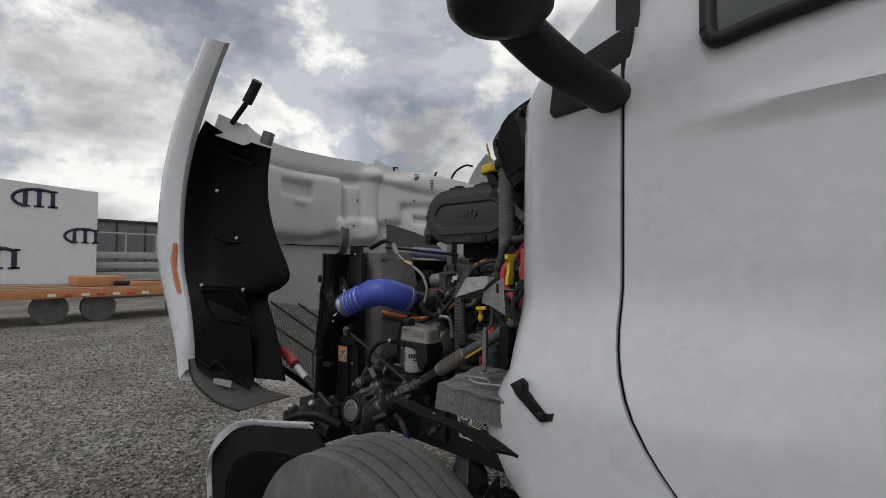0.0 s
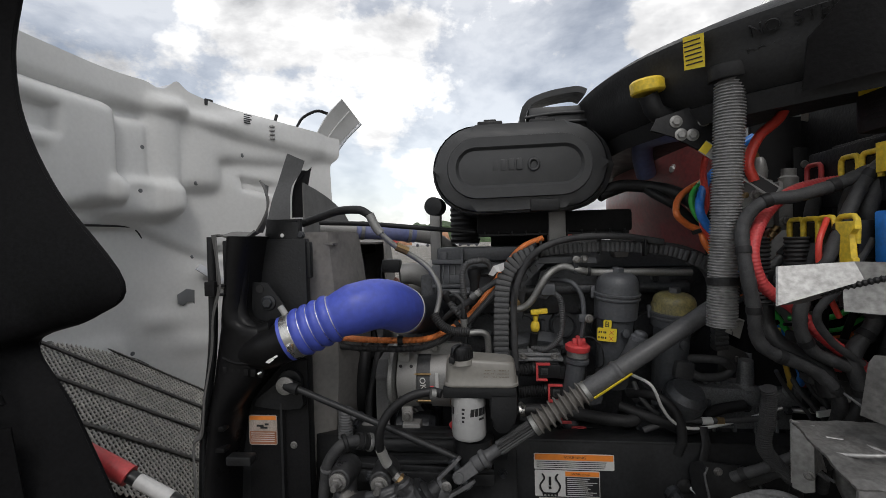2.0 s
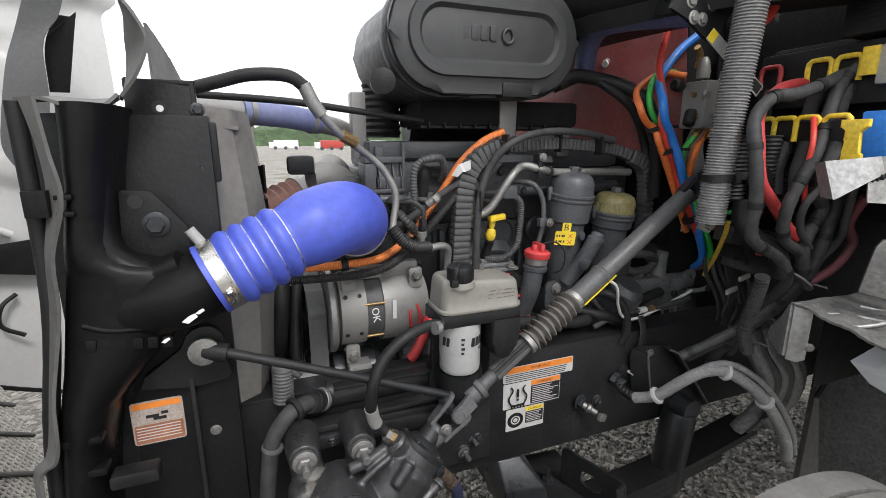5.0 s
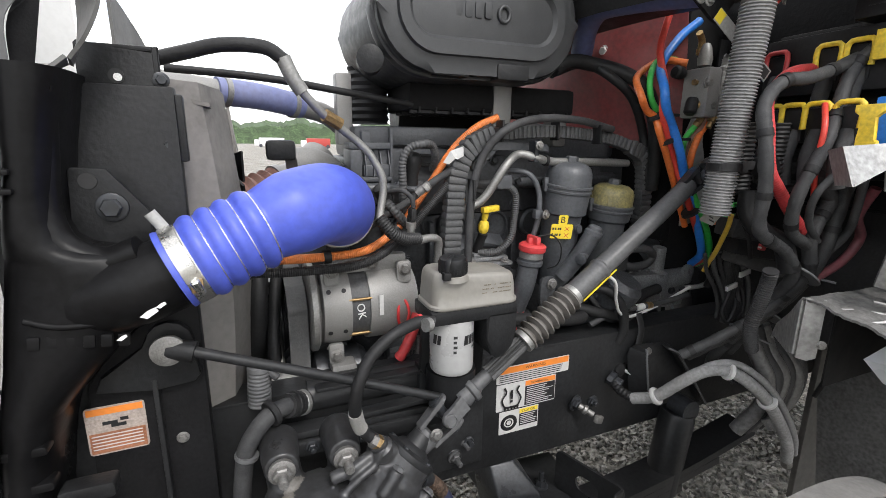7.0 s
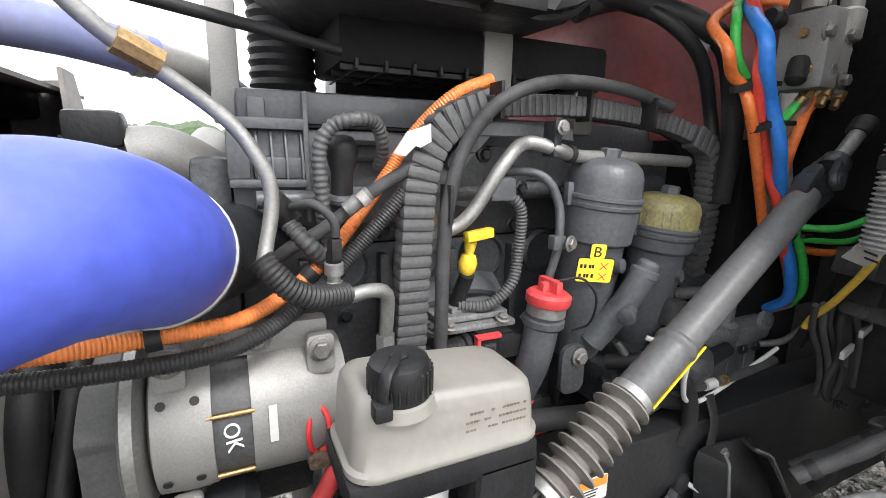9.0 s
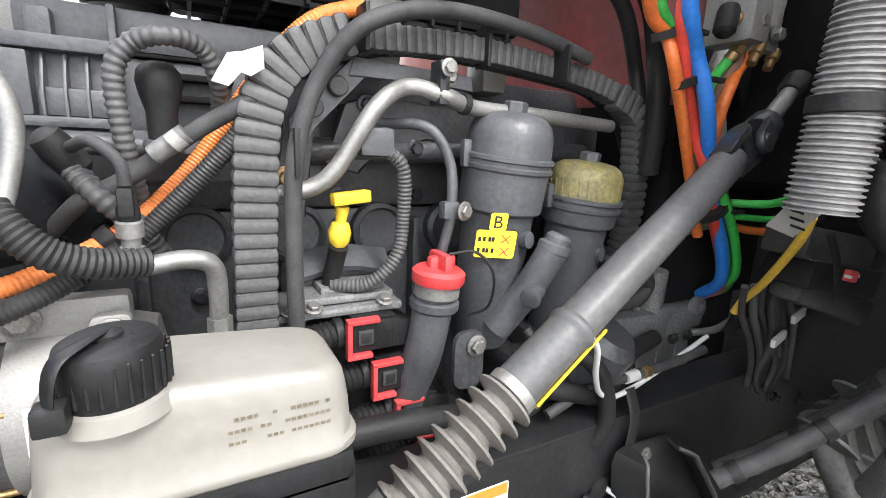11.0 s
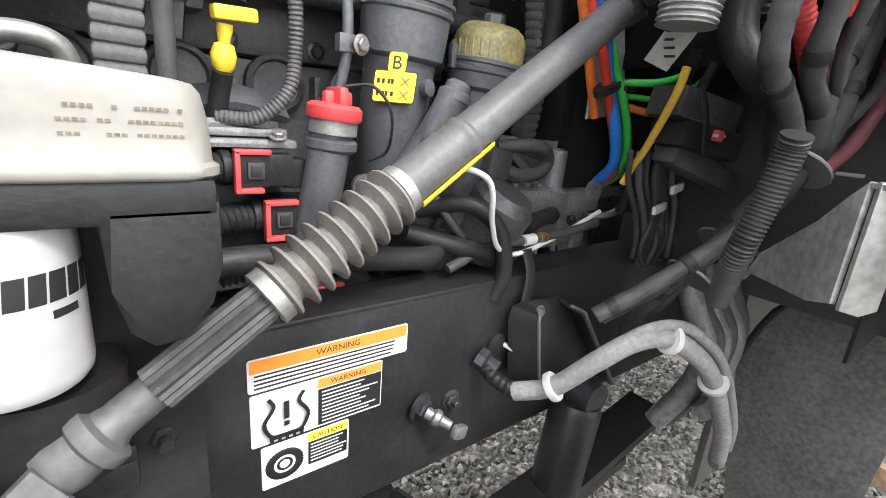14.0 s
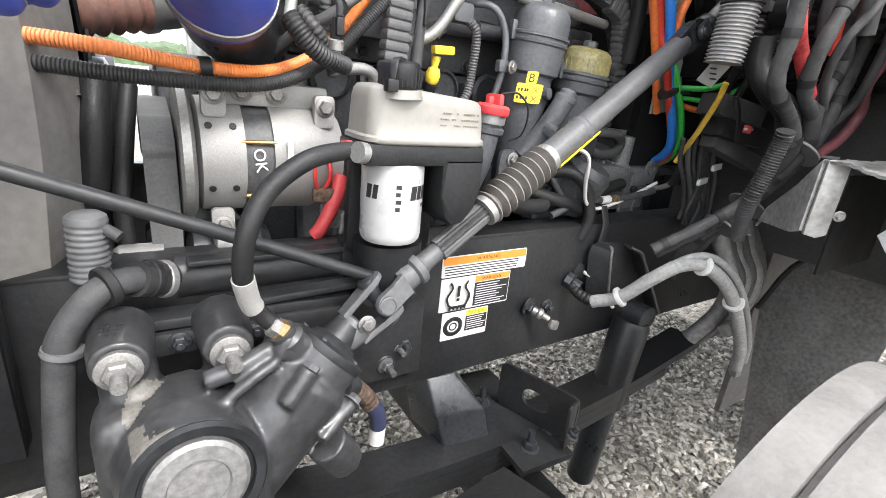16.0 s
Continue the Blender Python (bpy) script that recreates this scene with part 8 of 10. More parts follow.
    part("lower_bar", box((-1.93, 1.683, 0.965), (-1.50, 1.70, 1.0), 0.006), RAILBLK, c)
    part("upper_rib", box((-1.80, 1.69, 1.022), (-1.50, 1.72, 1.034), 0.004, turn=rot(0, -2, 0)), RAILBLK, c)
    for x in (-1.865, -1.765):
        part("bolt", bolt((x, 1.683, 0.985), (0, -1, 0), 0.010, 0.009, stud=0.008), CAST, c)
    k = thing("drain_hose", (-1.95, 1.62, 0.8), "grey-black hose with clamps hanging past the radiator corner", "hose")
    hp = [(-1.871, 1.735, 1.062), (-1.908, 1.700, 1.080), (-1.947, 1.680, 1.076), (-1.984, 1.675, 1.030), (-1.997, 1.675, 0.980), (-2.015, 1.675, 0.83), (-2.02, 1.675, 0.72)]
    part("hose", tube(hp, 0.0175, 14, 6), CABLE, k)
    part("sleeve", tube([hp[0], hp[1]], 0.0245, 14, 3), CONDUIT, k)
    for q, w in (((-1.876, 1.730, 1.064), (1, 0.7, -0.3)), ((-1.893, 1.714, 1.073), (1, 0.8, -0.4)), ((-1.938, 1.684, 1.080), (1, 0.6, 0.2))):
        part("clamp", lathe([(0.0255, -0.006), (0.027, -0.004), (0.027, 0.004), (0.0255, 0.006)], q, w, 20), STEEL if w[2] == -0.3 else RUBBER, k)
    part("cuff", lathe([(0.0225, -0.004), (0.023, 0), (0.0225, 0.004)], (-1.990, 1.675, 1.005), (0.25, 0, 1), 18), SIDEFLAP, k)
    u = thing("ribbed_bottle", (-1.957, 1.75, 1.066), "dusty translucent ribbed bottle beside the radiator", "bottle")
    part("bottle", ribbed([(-1.959, 1.75, 1.068), (-1.957, 1.75, 1.12), (-1.955, 1.75, 1.152)], 0.024, 0.0085, 0.10, 24), SIDEFLAP, u, sharp=60)
    part("shoulder", lathe([(0.0245, 0), (0.023, 0.008), (0.016, 0.013), (0.006, 0.014)], (-1.955, 1.75, 1.148), Z, 24), SIDEFLAP, u)
    part("neck", tube([(-1.938, 1.745, 1.140), (-1.920, 1.735, 1.128)], 0.008, 12, 2), BLACKL, u)


steering_gear()


def steering_reservoir():
    t = thing("steering_fluid_reservoir", (-1.53, 1.65, 1.278), "milky white plastic fluid reservoir with black ribbed cap", "reservoir")
    cx, cy = -1.529, 1.652
    base = rounded(0.194, 0.106, 0.026, 8, cx, cy)
    rows = []
    for z, k in ((1.276, 1.00), (1.279, 1.045), (1.285, 1.045), (1.288, 1.0), (1.310, 0.985), (1.330, 0.965), (1.341, 0.94), (1.347, 0.89), (1.349, 0.80)):
        rows.append([(cx + (x - cx) * k, cy + (y - cy) * k, z - (0.006 * (x - cx) / 0.1 if z > 1.32 else 0)) for x, y in base])
    bm = bmesh.new()
    g = [[bm.verts.new(p) for p in r] for r in rows]
    for a, b in zip(g, g[1:]):
        for k in range(len(a)):
            bm.faces.new((a[k], a[(k + 1) % len(a)], b[(k + 1) % len(a)], b[k]))
    bm.faces.new(g[0][::-1])
    bm.faces.new(g[-1])
    part("tank", bm, NATURAL, t, sharp=50)
    rnd = random.Random(3)
    part("raised_print", bars([(-1.520 + 0.0040 * k, 1.322 - 0.0085 * j, 0.0028) for j in range(3) for k in range(17) if rnd.random() > 0.35], Vector((0, 1.5995, 0)), X, Z, 0.0022, 0.0004), mat("faded_print", (0.125, 0.105, 0.075), 0.5, 0, 0.3, 20, 0), t)
    o, ax = Vector((-1.578, 1.620, 1.347)), Vector((-0.05, -0.06, 1)).normalized()
    part("filler_neck", lathe([(0.034, -0.008), (0.031, 0.002), (0.028, 0.004)], o, ax, 30), NATURAL, t)
    c = part("cap", lathe([(0.0265, 0.001), (0.0285, 0.004), (0.0285, 0.030), (0.0265, 0.036), (0.022, 0.0385), (0.008, 0.039)], o, ax, 36), BLACK, t)
    for k in range(26):
        a = 2 * math.pi * k / 26
        p = o + Vector((0.0286 * math.cos(a), 0.0286 * math.sin(a), 0))
        part("grip_rib", box(p + Vector((-0.0014, -0.0014, 0.005)), p + Vector((0.0014, 0.0014, 0.030)), 0.0008, seg=1), BLACK, c)
    part("hub", lathe([(0.0085, 0), (0.0085, 0.003), (0.004, 0.005)], o + ax * 0.038, ax, 16), BLACK, c)
    part("strap", tube([o + ax * 0.041 + Vector((0.0, 0.004, 0)), o + ax * 0.041 + Vector((-0.010, -0.014, 0)), o + ax * 0.036 + Vector((-0.020, -0.025, 0)), o + ax * 0.020 + Vector((-0.025, -0.029, 0)), o + ax * 0.002 + Vector((-0.026, -0.027, 0))], 0.0055, 8, 5, flat=0.3, hint=(-0.5, -0.5, 0.7)), BLACK, c)
    part("strap_foot", box(o + Vector((-0.034, -0.036, -0.002)), o + Vector((-0.018, -0.020, 0.014)), 0.003), BLACK, c)
    fx, fy, fz, fr = -1.566, 1.648, 1.124, 0.0478
    f = thing("spin_on_filter", (fx, fy, fz), "white spin-on fluid filter with black maker's print", "filter")
    part("can", lathe([(0.036, 0.0), (0.043, 0.002), (0.0465, 0.007), (fr, 0.014), (fr, 0.118), (0.046, 0.128)], (fx, fy, fz), Z, 48), FILTER, f)

    def arc_bar(a0, a1, z0, z1, lean=0.0):
        bm = bmesh.new()
        n = max(2, int(abs(a1 - a0) / 3))
        va = []
        for i in range(n + 1):
            a = radians(a0 + (a1 - a0) * i / n)
            va.append([bm.verts.new((fx + (fr + 0.0003) * math.sin(a + q), fy - (fr + 0.0003) * math.cos(a + q), z)) for z, q in ((z0, 0.0), (z1, lean))])
        for p, q in zip(va, va[1:]):
            bm.faces.new((p[0], q[0], q[1], p[1]))
        return part("print_bar", bm, INK, f)

    # the maker's mark as plain slanted blocks, with lines of small print
    for s0, wide in ((8, 13), (23, 12), (37, 14), (53, 13), (68, 12), (-78, 12), (-63, 10)):
        arc_bar(s0, s0 + wide, fz + 0.072, fz + 0.093, 0.05)
    arc_bar(38, 62, fz + 0.060, fz + 0.066)
    for k in range(4):
        arc_bar(-19, -11 + 2 * (k % 2), fz + 0.056 + 0.011 * k, fz + 0.062 + 0.011 * k)
    b = thing("reservoir_bracket", (-1.53, 1.66, 1.04), "black plastic bracket holding reservoir and filter", "bracket")
    part("tray", box((-1.632, 1.600, 1.246), (-1.434, 1.705, 1.277), 0.006), BLACK, b)
    part("side_block", plate([(-1.508, 1.262), (-1.504, 1.20), (-1.496, 1.165), (-1.482, 1.152), (-1.462, 1.154), (-1.440, 1.180), (-1.432, 1.21), (-1.432, 1.262)], (0, 1.712, 0), X, Z, 0.112, 0.008), BLACK, b)
    part("back_plate", plate([(-1.61, 1.255), (-1.615, 1.10), (-1.57, 1.03), (-1.46, 1.03), (-1.445, 1.255)], (0, 1.725, 0), X, Z, 0.018, 0.004), BLACK, b)
    part("lower_cup", lathe([(0.05, 0), (0.056, 0.03), (0.056, 0.085)], (-1.555, 1.675, 1.03), Z, 24), BLACK, b)
    part("rail_plate", box((-1.609, 1.735, 0.789), (-1.434, 1.768, 1.095), 0.004), RAILBLK, b)
    for z in (0.86, 0.98):
        part("bolt", bolt((-1.475, 1.742, z), (0, -1, 0), 0.013, 0.012, stud=0.016), CAST, b)
    h = thing("return_hose", (-1.761, 1.538, 0.977), "black rubber return hose with a paper tag", "hose")
    part("hose", tube([(-1.633, 1.581, 1.266), (-1.663, 1.586, 1.269), (-1.718, 1.568, 1.260), (-1.766, 1.558, 1.227), (-1.792, 1.548, 1.183), (-1.798, 1.556, 1.132), (-1.789, 1.575, 1.085), (-1.776, 1.585, 1.060), (-1.758, 1.584, 1.040)], 0.0118, 16, 6), RUBBER, h)
    part("clamp", lathe([(0.0135, -0.006), (0.0135, 0.006)], (-1.653, 1.566, 1.270), (-0.9, -0.35, 0.15), 18), STEEL, h)
    part("red_mark", lathe([(0.0127, -0.004), (0.0127, 0.004)], (-1.660, 1.594, 1.269), (-0.9, -0.35, 0.05), 18), RED, h)
    part("paper_tag", tube([(-1.7975, 1.560, 1.122), (-1.789, 1.575, 1.085), (-1.783, 1.580, 1.072)], 0.0135, 16, 3), CRUMPLED, h, "white printed paper tag")


steering_reservoir()


def radiator():
    t = thing("radiator_assembly", (-2.2, 2.2, 0.9), "black radiator and charge-air cooler assembly", "radiator")
    part("core", box((-2.30, 1.72, 0.95), (-2.16, 3.0, 1.66), 0.01), BLACKD, t)
    part("top_tank", box((-2.31, 1.72, 1.62), (-2.10, 2.85, 1.690), 0.015), BLACK, t)
    # side tank: moulded cooler end with outlet neck
    left = ((1.70, -2.236), (1.57, -2.242), (1.38, -2.275), (1.17, -2.31), (1.05, -2.322), (0.86, -2.33))
    right = ((1.70, -2.168), (1.60, -2.188), (1.53, -2.198), (1.49, -2.198), (1.466, -2.188), (1.452, -2.170), (1.444, -2.140), (1.436, -2.10), (1.42, -2.082), (1.36, -2.082), (1.345, -2.105), (1.31, -2.14), (1.25, -2.195), (1.206, -2.233), (1.155, -2.249), (1.04, -2.268), (0.86, -2.28))

    def along(tab, z):
        for (z1, x1), (z0, x0) in zip(tab, tab[1:]):
            if z >= z0:
                return x0 + (x1 - x0) * (z - z0) / (z1 - z0)
        return tab[-1][1]

    rows = []
    zs = sorted({round(0.86 + 0.02 * i, 3) for i in range(43)} | {p[0] for p in right})
    for z in zs:
        a, b = along(left, z), along(right, z)
        w = b - a
        e = min(0.03, w * 0.25)
        rows.append([(a, 1.70, z), (a, 1.63, z), (a + e * 0.3, 1.598, z), (a + e, 1.580, z), (a + w * 0.4, 1.572, z), (a + w * 0.6, 1.572, z), (b - e, 1.580, z), (b - e * 0.3, 1.60, z), (b, 1.635, z), (b, 1.70, z)])
    tank = part("cooler_tank", sheet(rows, 0.006), GLOSS, t, sharp=60)
    part("tank_bead", tube([(-2.196, 1.615, 1.69), (-2.206, 1.612, 1.60), (-2.214, 1.61, 1.52), (-2.207, 1.605, 1.475), (-2.186, 1.60, 1.446), (-2.145, 1.596, 1.430), (-2.10, 1.59, 1.445)], 0.024, 12, 8), GLOSS, tank)
    part("tank_rib", tube([(-2.245, 1.575, 1.36), (-2.21, 1.569, 1.349), (-2.17, 1.568, 1.347), (-2.13, 1.570, 1.352)], 0.005, 8, 6), GLOSS, tank)
    part("neck", tube([(-2.20, 1.63, 1.365), (-2.15, 1.612, 1.376), (-2.11, 1.602, 1.388), (-2.06, 1.605, 1.406)], 0.059, 22, 6), GLOSS, tank)
    for q in range(6):
        part("moulded_letter", box((-2.245 + 0.021 * q, 1.566, 1.318 - 0.002 * q), (-2.230 + 0.021 * q, 1.574, 1.338 - 0.002 * q), 0.003, turn=rot(0, 6, 0)), GLOSS, tank)
    for cx, cy, cz, a in ((-2.092, 1.546, 1.362, 0.012), (-2.076, 1.546, 1.372, 0.007), (-2.134, 1.566, 1.322, 0.007)):
        part("paint_chip", plate([(-a, -0.4 * a), (-0.2 * a, -0.7 * a), (a, 0.1 * a), (0.7 * a, 0.6 * a), (-0.1 * a, 0.3 * a)], (cx, cy, cz), X, (0, 0.2, 1), 0.0015), CHALK, tank)
    # side plate with bolts
    part("side_plate", plate([(-2.175, 1.43), (-2.172, 1.748), (-2.168, 1.752), (-2.07, 1.740), (-2.068, 1.50), (-2.08, 1.43)], (0, 1.708, 0), X, Z, 0.008, 0.002), BLACK, t)
    part("plate_flange", box((-2.170, 1.70, 1.742), (-2.07, 1.76, 1.750), 0.002), BLACK, t)
    part("plate_edge", plate([(-2.068, 1.75), (-2.062, 1.75), (-2.064, 1.61), (-2.045, 1.595), (-2.048, 1.535), (-2.07, 1.52), (-2.08, 1.52), (-2.078, 1.75)], (0, 1.712, 0), X, Z, 0.010, 0.002), BLACK, t)
    part("mount_plate", plate([(-2.195, 1.44), (-2.187, 1.562), (-2.183, 1.566), (-2.14, 1.563), (-2.092, 1.50), (-2.090, 1.44)], (0, 1.646, 0), X, Z, 0.008, 0.002), BLACK, t)
    part("bolt_washer", lathe([(0.022, 0), (0.022, 0.003)], (-2.138, 1.638, 1.506), (0, -1, 0), 20), BLACK, t)
    part("bolt", bolt((-2.138, 1.636, 1.506), (0, -1, 0), 0.014, 0.012), CAST, t)
    part("bolt_hole", lathe([(0.012, 0), (0.012, 0.002)], (-2.164, 1.638, 1.546), (0, -1, 0), 16), INK, t)
    part("bolt_hole", lathe([(0.011, 0), (0.011, 0.002)], (-2.122, 1.700, 1.703), (0, -1, 0), 16), INK, t)
    part("bolt_hole", lathe([(0.006, 0), (0.006, 0.001)], (-2.120, 1.698, 1.701), (0, -1, 0), 12), CHALK, t)
    for z in (1.70, 1.60):
        part("edge_bolt", bolt((-2.062, 1.70, z), (0.2, -1, 0), 0.008, 0.009), CAST, t)
    part("lower_panel", plate([(-2.24, 0.86), (-2.22, 1.20), (-2.19, 1.245), (-2.10, 1.33), (-2.045, 1.33), (-2.045, 0.86)], (0, 1.688, 0), X, Z, 0.012, 0.002), BLACKD, t)
    part("panel_flange", box((-2.125, 1.655, 0.86), (-2.117, 1.685, 1.205), 0.002), BLACK, t)
    part("side_fill", box((-2.31, 1.69, 0.86), (-2.045, 1.72, 1.69), 0.004), BLACK, t)
    arm = [(-2.205, 1.195), (-2.195, 1.222), (-2.13, 1.262)]
    arm += [(-2.092 + 0.037 * math.cos(radians(q)), 1.268 + 0.037 * math.sin(radians(q))) for q in (150, 120, 90, 60, 30, 0, -30)]
    arm += [(-2.048, 1.205), (-2.06, 1.190), (-2.12, 1.184)]
    part("rod_bracket", plate(arm, (0, 1.672, 0), X, Z, 0.016, 0.003), BLACK, t)
    part("front_seal", sheet(loft([[(-2.252, 1.565, 1.705), (-2.245, 1.56, 1.63), (-2.238, 1.556, 1.56), (-2.262, 1.556, 1.475), (-2.268, 1.556, 1.385), (-2.296, 1.556, 1.25), (-2.306, 1.556, 1.15), (-2.335, 1.56, 1.11), (-2.33, 1.56, 0.95)], [(-2.275, 1.585, 1.705), (-2.262, 1.58, 1.63), (-2.262, 1.58, 1.56), (-2.278, 1.58, 1.475), (-2.286, 1.58, 1.385), (-2.308, 1.58, 1.25), (-2.326, 1.58, 1.15), (-2.35, 1.58, 1.11), (-2.35, 1.58, 0.95)]], 50), 0.005), DUSTRUB, t, "dusty wavy rubber edge seal")
    part("seal_rod", tube([(-2.285, 1.60, 1.70), (-2.29, 1.60, 1.40), (-2.325, 1.60, 1.15), (-2.34, 1.60, 0.9)], 0.012, 8, 5), BLACK, t)
    part("seal_clip", box((-2.285, 1.56, 1.535), (-2.255, 1.585, 1.575), 0.003), BLACKD, t)
    for z in (1.10, 1.16):
        part("rib_tab", plate(rounded(0.055, 0.014, 0.005, 3, -2.275, z), (0, 1.60, 0), X, Z, 0.03, 0.003), GLOSS, tank)
    for z in (1.535, 1.56):
        part("rib_tab", box((-2.248, 1.56, z), (-2.225, 1.60, z + 0.008), 0.003), GLOSS, tank)
    part("lower_tab", plate(rounded(0.075, 0.026, 0.006, 3, -2.215, 1.065), (0, 1.615, 0), X, Z, 0.035, 0.004), BLACK, t)
    part("screw", bolt((-2.092, 1.673, 1.075), (0, -1, 0), 0.007, 0.007), BOLTM, t)
    # label on the side tank
    lb = thing("fan_warning_label", (-2.19, 1.65, 1.07), "white and orange fan warning label on the radiator", "label")
    u, o = Vector((1, 0.02, 0.0)), Vector((-2.188, 1.6745, 1.118))
    part("paper", plate(rounded(0.088, 0.090, 0.006, 3), o, u, Z, 0.0012), mat("faded_label_paper", (0.40, 0.33, 0.29), 0.55, 0, 0.2, 30, 0.05, dust=0.2), lb)
    part("heading", plate([(-0.041, 0.030), (0.041, 0.030), (0.041, 0.042), (-0.041, 0.042)], o, u, Z, 0.0020), LABORANGE, lb)
    part("body_print", plate([(-0.041, -0.042), (0.041, -0.042), (0.041, -0.004), (-0.041, -0.004)], o, u, Z, 0.0020), mat("brown_print", (0.30, 0.12, 0.06), 0.5, 0, 0.2, 30, 0), lb)
    part("print_block", bars([(-0.038, -0.010 - 0.0062 * k, 0.074) for k in range(5)], o, u, Z, 0.0018, 0.0026), PAPER, lb)
    part("hand_sign", bars([(-0.02, 0.010, 0.022), (-0.008, 0.004, 0.022), (0.006, 0.014, 0.012)], o, u, Z, 0.006, 0.0020), INK, lb)
    # fan shroud
    rows = []
    for i in range(15):
        z = 0.92 + 0.79 * i / 14
        bul = 0.07 * math.sin(math.pi * min(1, max(0, (z - 0.95) / 0.78)))
        rows.append([(-2.16, 1.74, z), (-2.09, 1.745, z), (-2.02 + bul * 0.4, 1.80, z), (-1.99 + bul * 0.5, 1.92, z), (-1.985 + bul * 0.3, 2.02 + 0.06 * math.sin(math.pi * i / 14), z)])
    part("fan_shroud", sheet(rows, -0.008), TAN, t, "dusty plastic fan shroud")
    part("fan_shroud", sheet([[(x, 4.44 - y, z) for x, y, z in r] for r in rows], 0.008), TAN, t)
    part("fan_shroud_top", sheet([[(-2.16, y, 1.70) for y in (1.74, 1.95, 2.2, 2.45, 2.7)], [(-2.0, y, 1.675) for y in (1.80, 1.95, 2.2, 2.45, 2.64)]], 0.008), TAN, t)
    part("bracket_clip", box((-2.065, 1.70, 1.57), (-2.035, 1.725, 1.68), 0.006), BLACK, t)
    # air deflectors on top
    edge = [(-2.143, 1.612, 1.856), (-2.124, 1.604, 1.828), (-2.112, 1.600, 1.793), (-2.130, 1.602, 1.748), (-2.158, 1.612, 1.714)]
    heart = [(-2.147, 1.640, 1.850), (-2.140, 1.640, 1.820), (-2.136, 1.640, 1.785), (-2.148, 1.642, 1.748), (-2.166, 1.648, 1.712)]
    inside = [(-2.148, 1.668, 1.848), (-2.153, 1.672, 1.815), (-2.155, 1.674, 1.780), (-2.160, 1.674, 1.745), (-2.172, 1.672, 1.711)]
    part("deflector", sheet(loft([edge, heart, inside], 30, 4), 0.005), DUSTRUB, t, "dusty curved rubber air deflector", sharp=60)
    front = [(-2.285, 1.600, 1.700), (-2.252, 1.584, 1.702), (-2.225, 1.580, 1.694), (-2.200, 1.584, 1.687), (-2.176, 1.594, 1.694), (-2.158, 1.612, 1.714)]
    rear = [(-2.292, 1.705, 1.710), (-2.265, 1.705, 1.712), (-2.240, 1.702, 1.710), (-2.215, 1.698, 1.709), (-2.190, 1.690, 1.710), (-2.172, 1.672, 1.711)]
    part("deflector_lip", sheet(loft([front, [((a[0] + b[0]) / 2, (a[1] + b[1]) / 2, (a[2] + b[2]) / 2 - 0.004) for a, b in zip(front, rear)], rear], 30, 4), 0.005), DUSTRUB, t, "curled dusty lip", sharp=60)
    part("deflector", plate([(0, -0.07), (0.0, 0.128), (0.10, 0.116), (0.24, 0.092), (0.40, 0.050), (0.52, -0.02), (0.52, -0.07)], (-2.178, 1.985, 1.770), (0.02, 0.99, 0), Z, 0.006), DUSTRUB, t)
    part("top_rail", box((-2.15, 1.74, 1.685), (-2.09, 2.9, 1.705), 0.006), BLACK, t)
    s = thing("radiator_stay", (-1.85, 1.63, 1.1), "thin black radiator stay rod with a steel end", "rod")
    part("rod", tube([(-2.06, 1.625, 1.262), (-1.815, 1.63, 1.160), (-1.60, 1.635, 1.068)], 0.0095, 10, 3), RAILBLK, s)
    part("end_washer", lathe([(0.024, 0), (0.026, 0.004), (0.026, 0.012), (0.020, 0.014), (0.012, 0.016)], (-2.09, 1.632, 1.268), (0.05, -1, 0), 24), BOLTM, s)
    part("end_eye", tube([(-2.09, 1.632, 1.268), (-2.05, 1.625, 1.258)], 0.018, 12, 2), BLACK, s)
    c = thing("fluid_petcock", (-2.04, 1.62, 1.48), "grey plastic drain valve by the hose clamp", "valve")
    part("stem", tube([(-2.085, 1.60, 1.50), (-2.065, 1.60, 1.47), (-2.055, 1.605, 1.45)], 0.009, 10, 3), GREYCORE, c)
    part("foot", lathe([(0.014, 0), (0.016, 0.01), (0.012, 0.014)], (-2.054, 1.606, 1.442), (0.3, 0, 1), 12), CAST, c)


radiator()


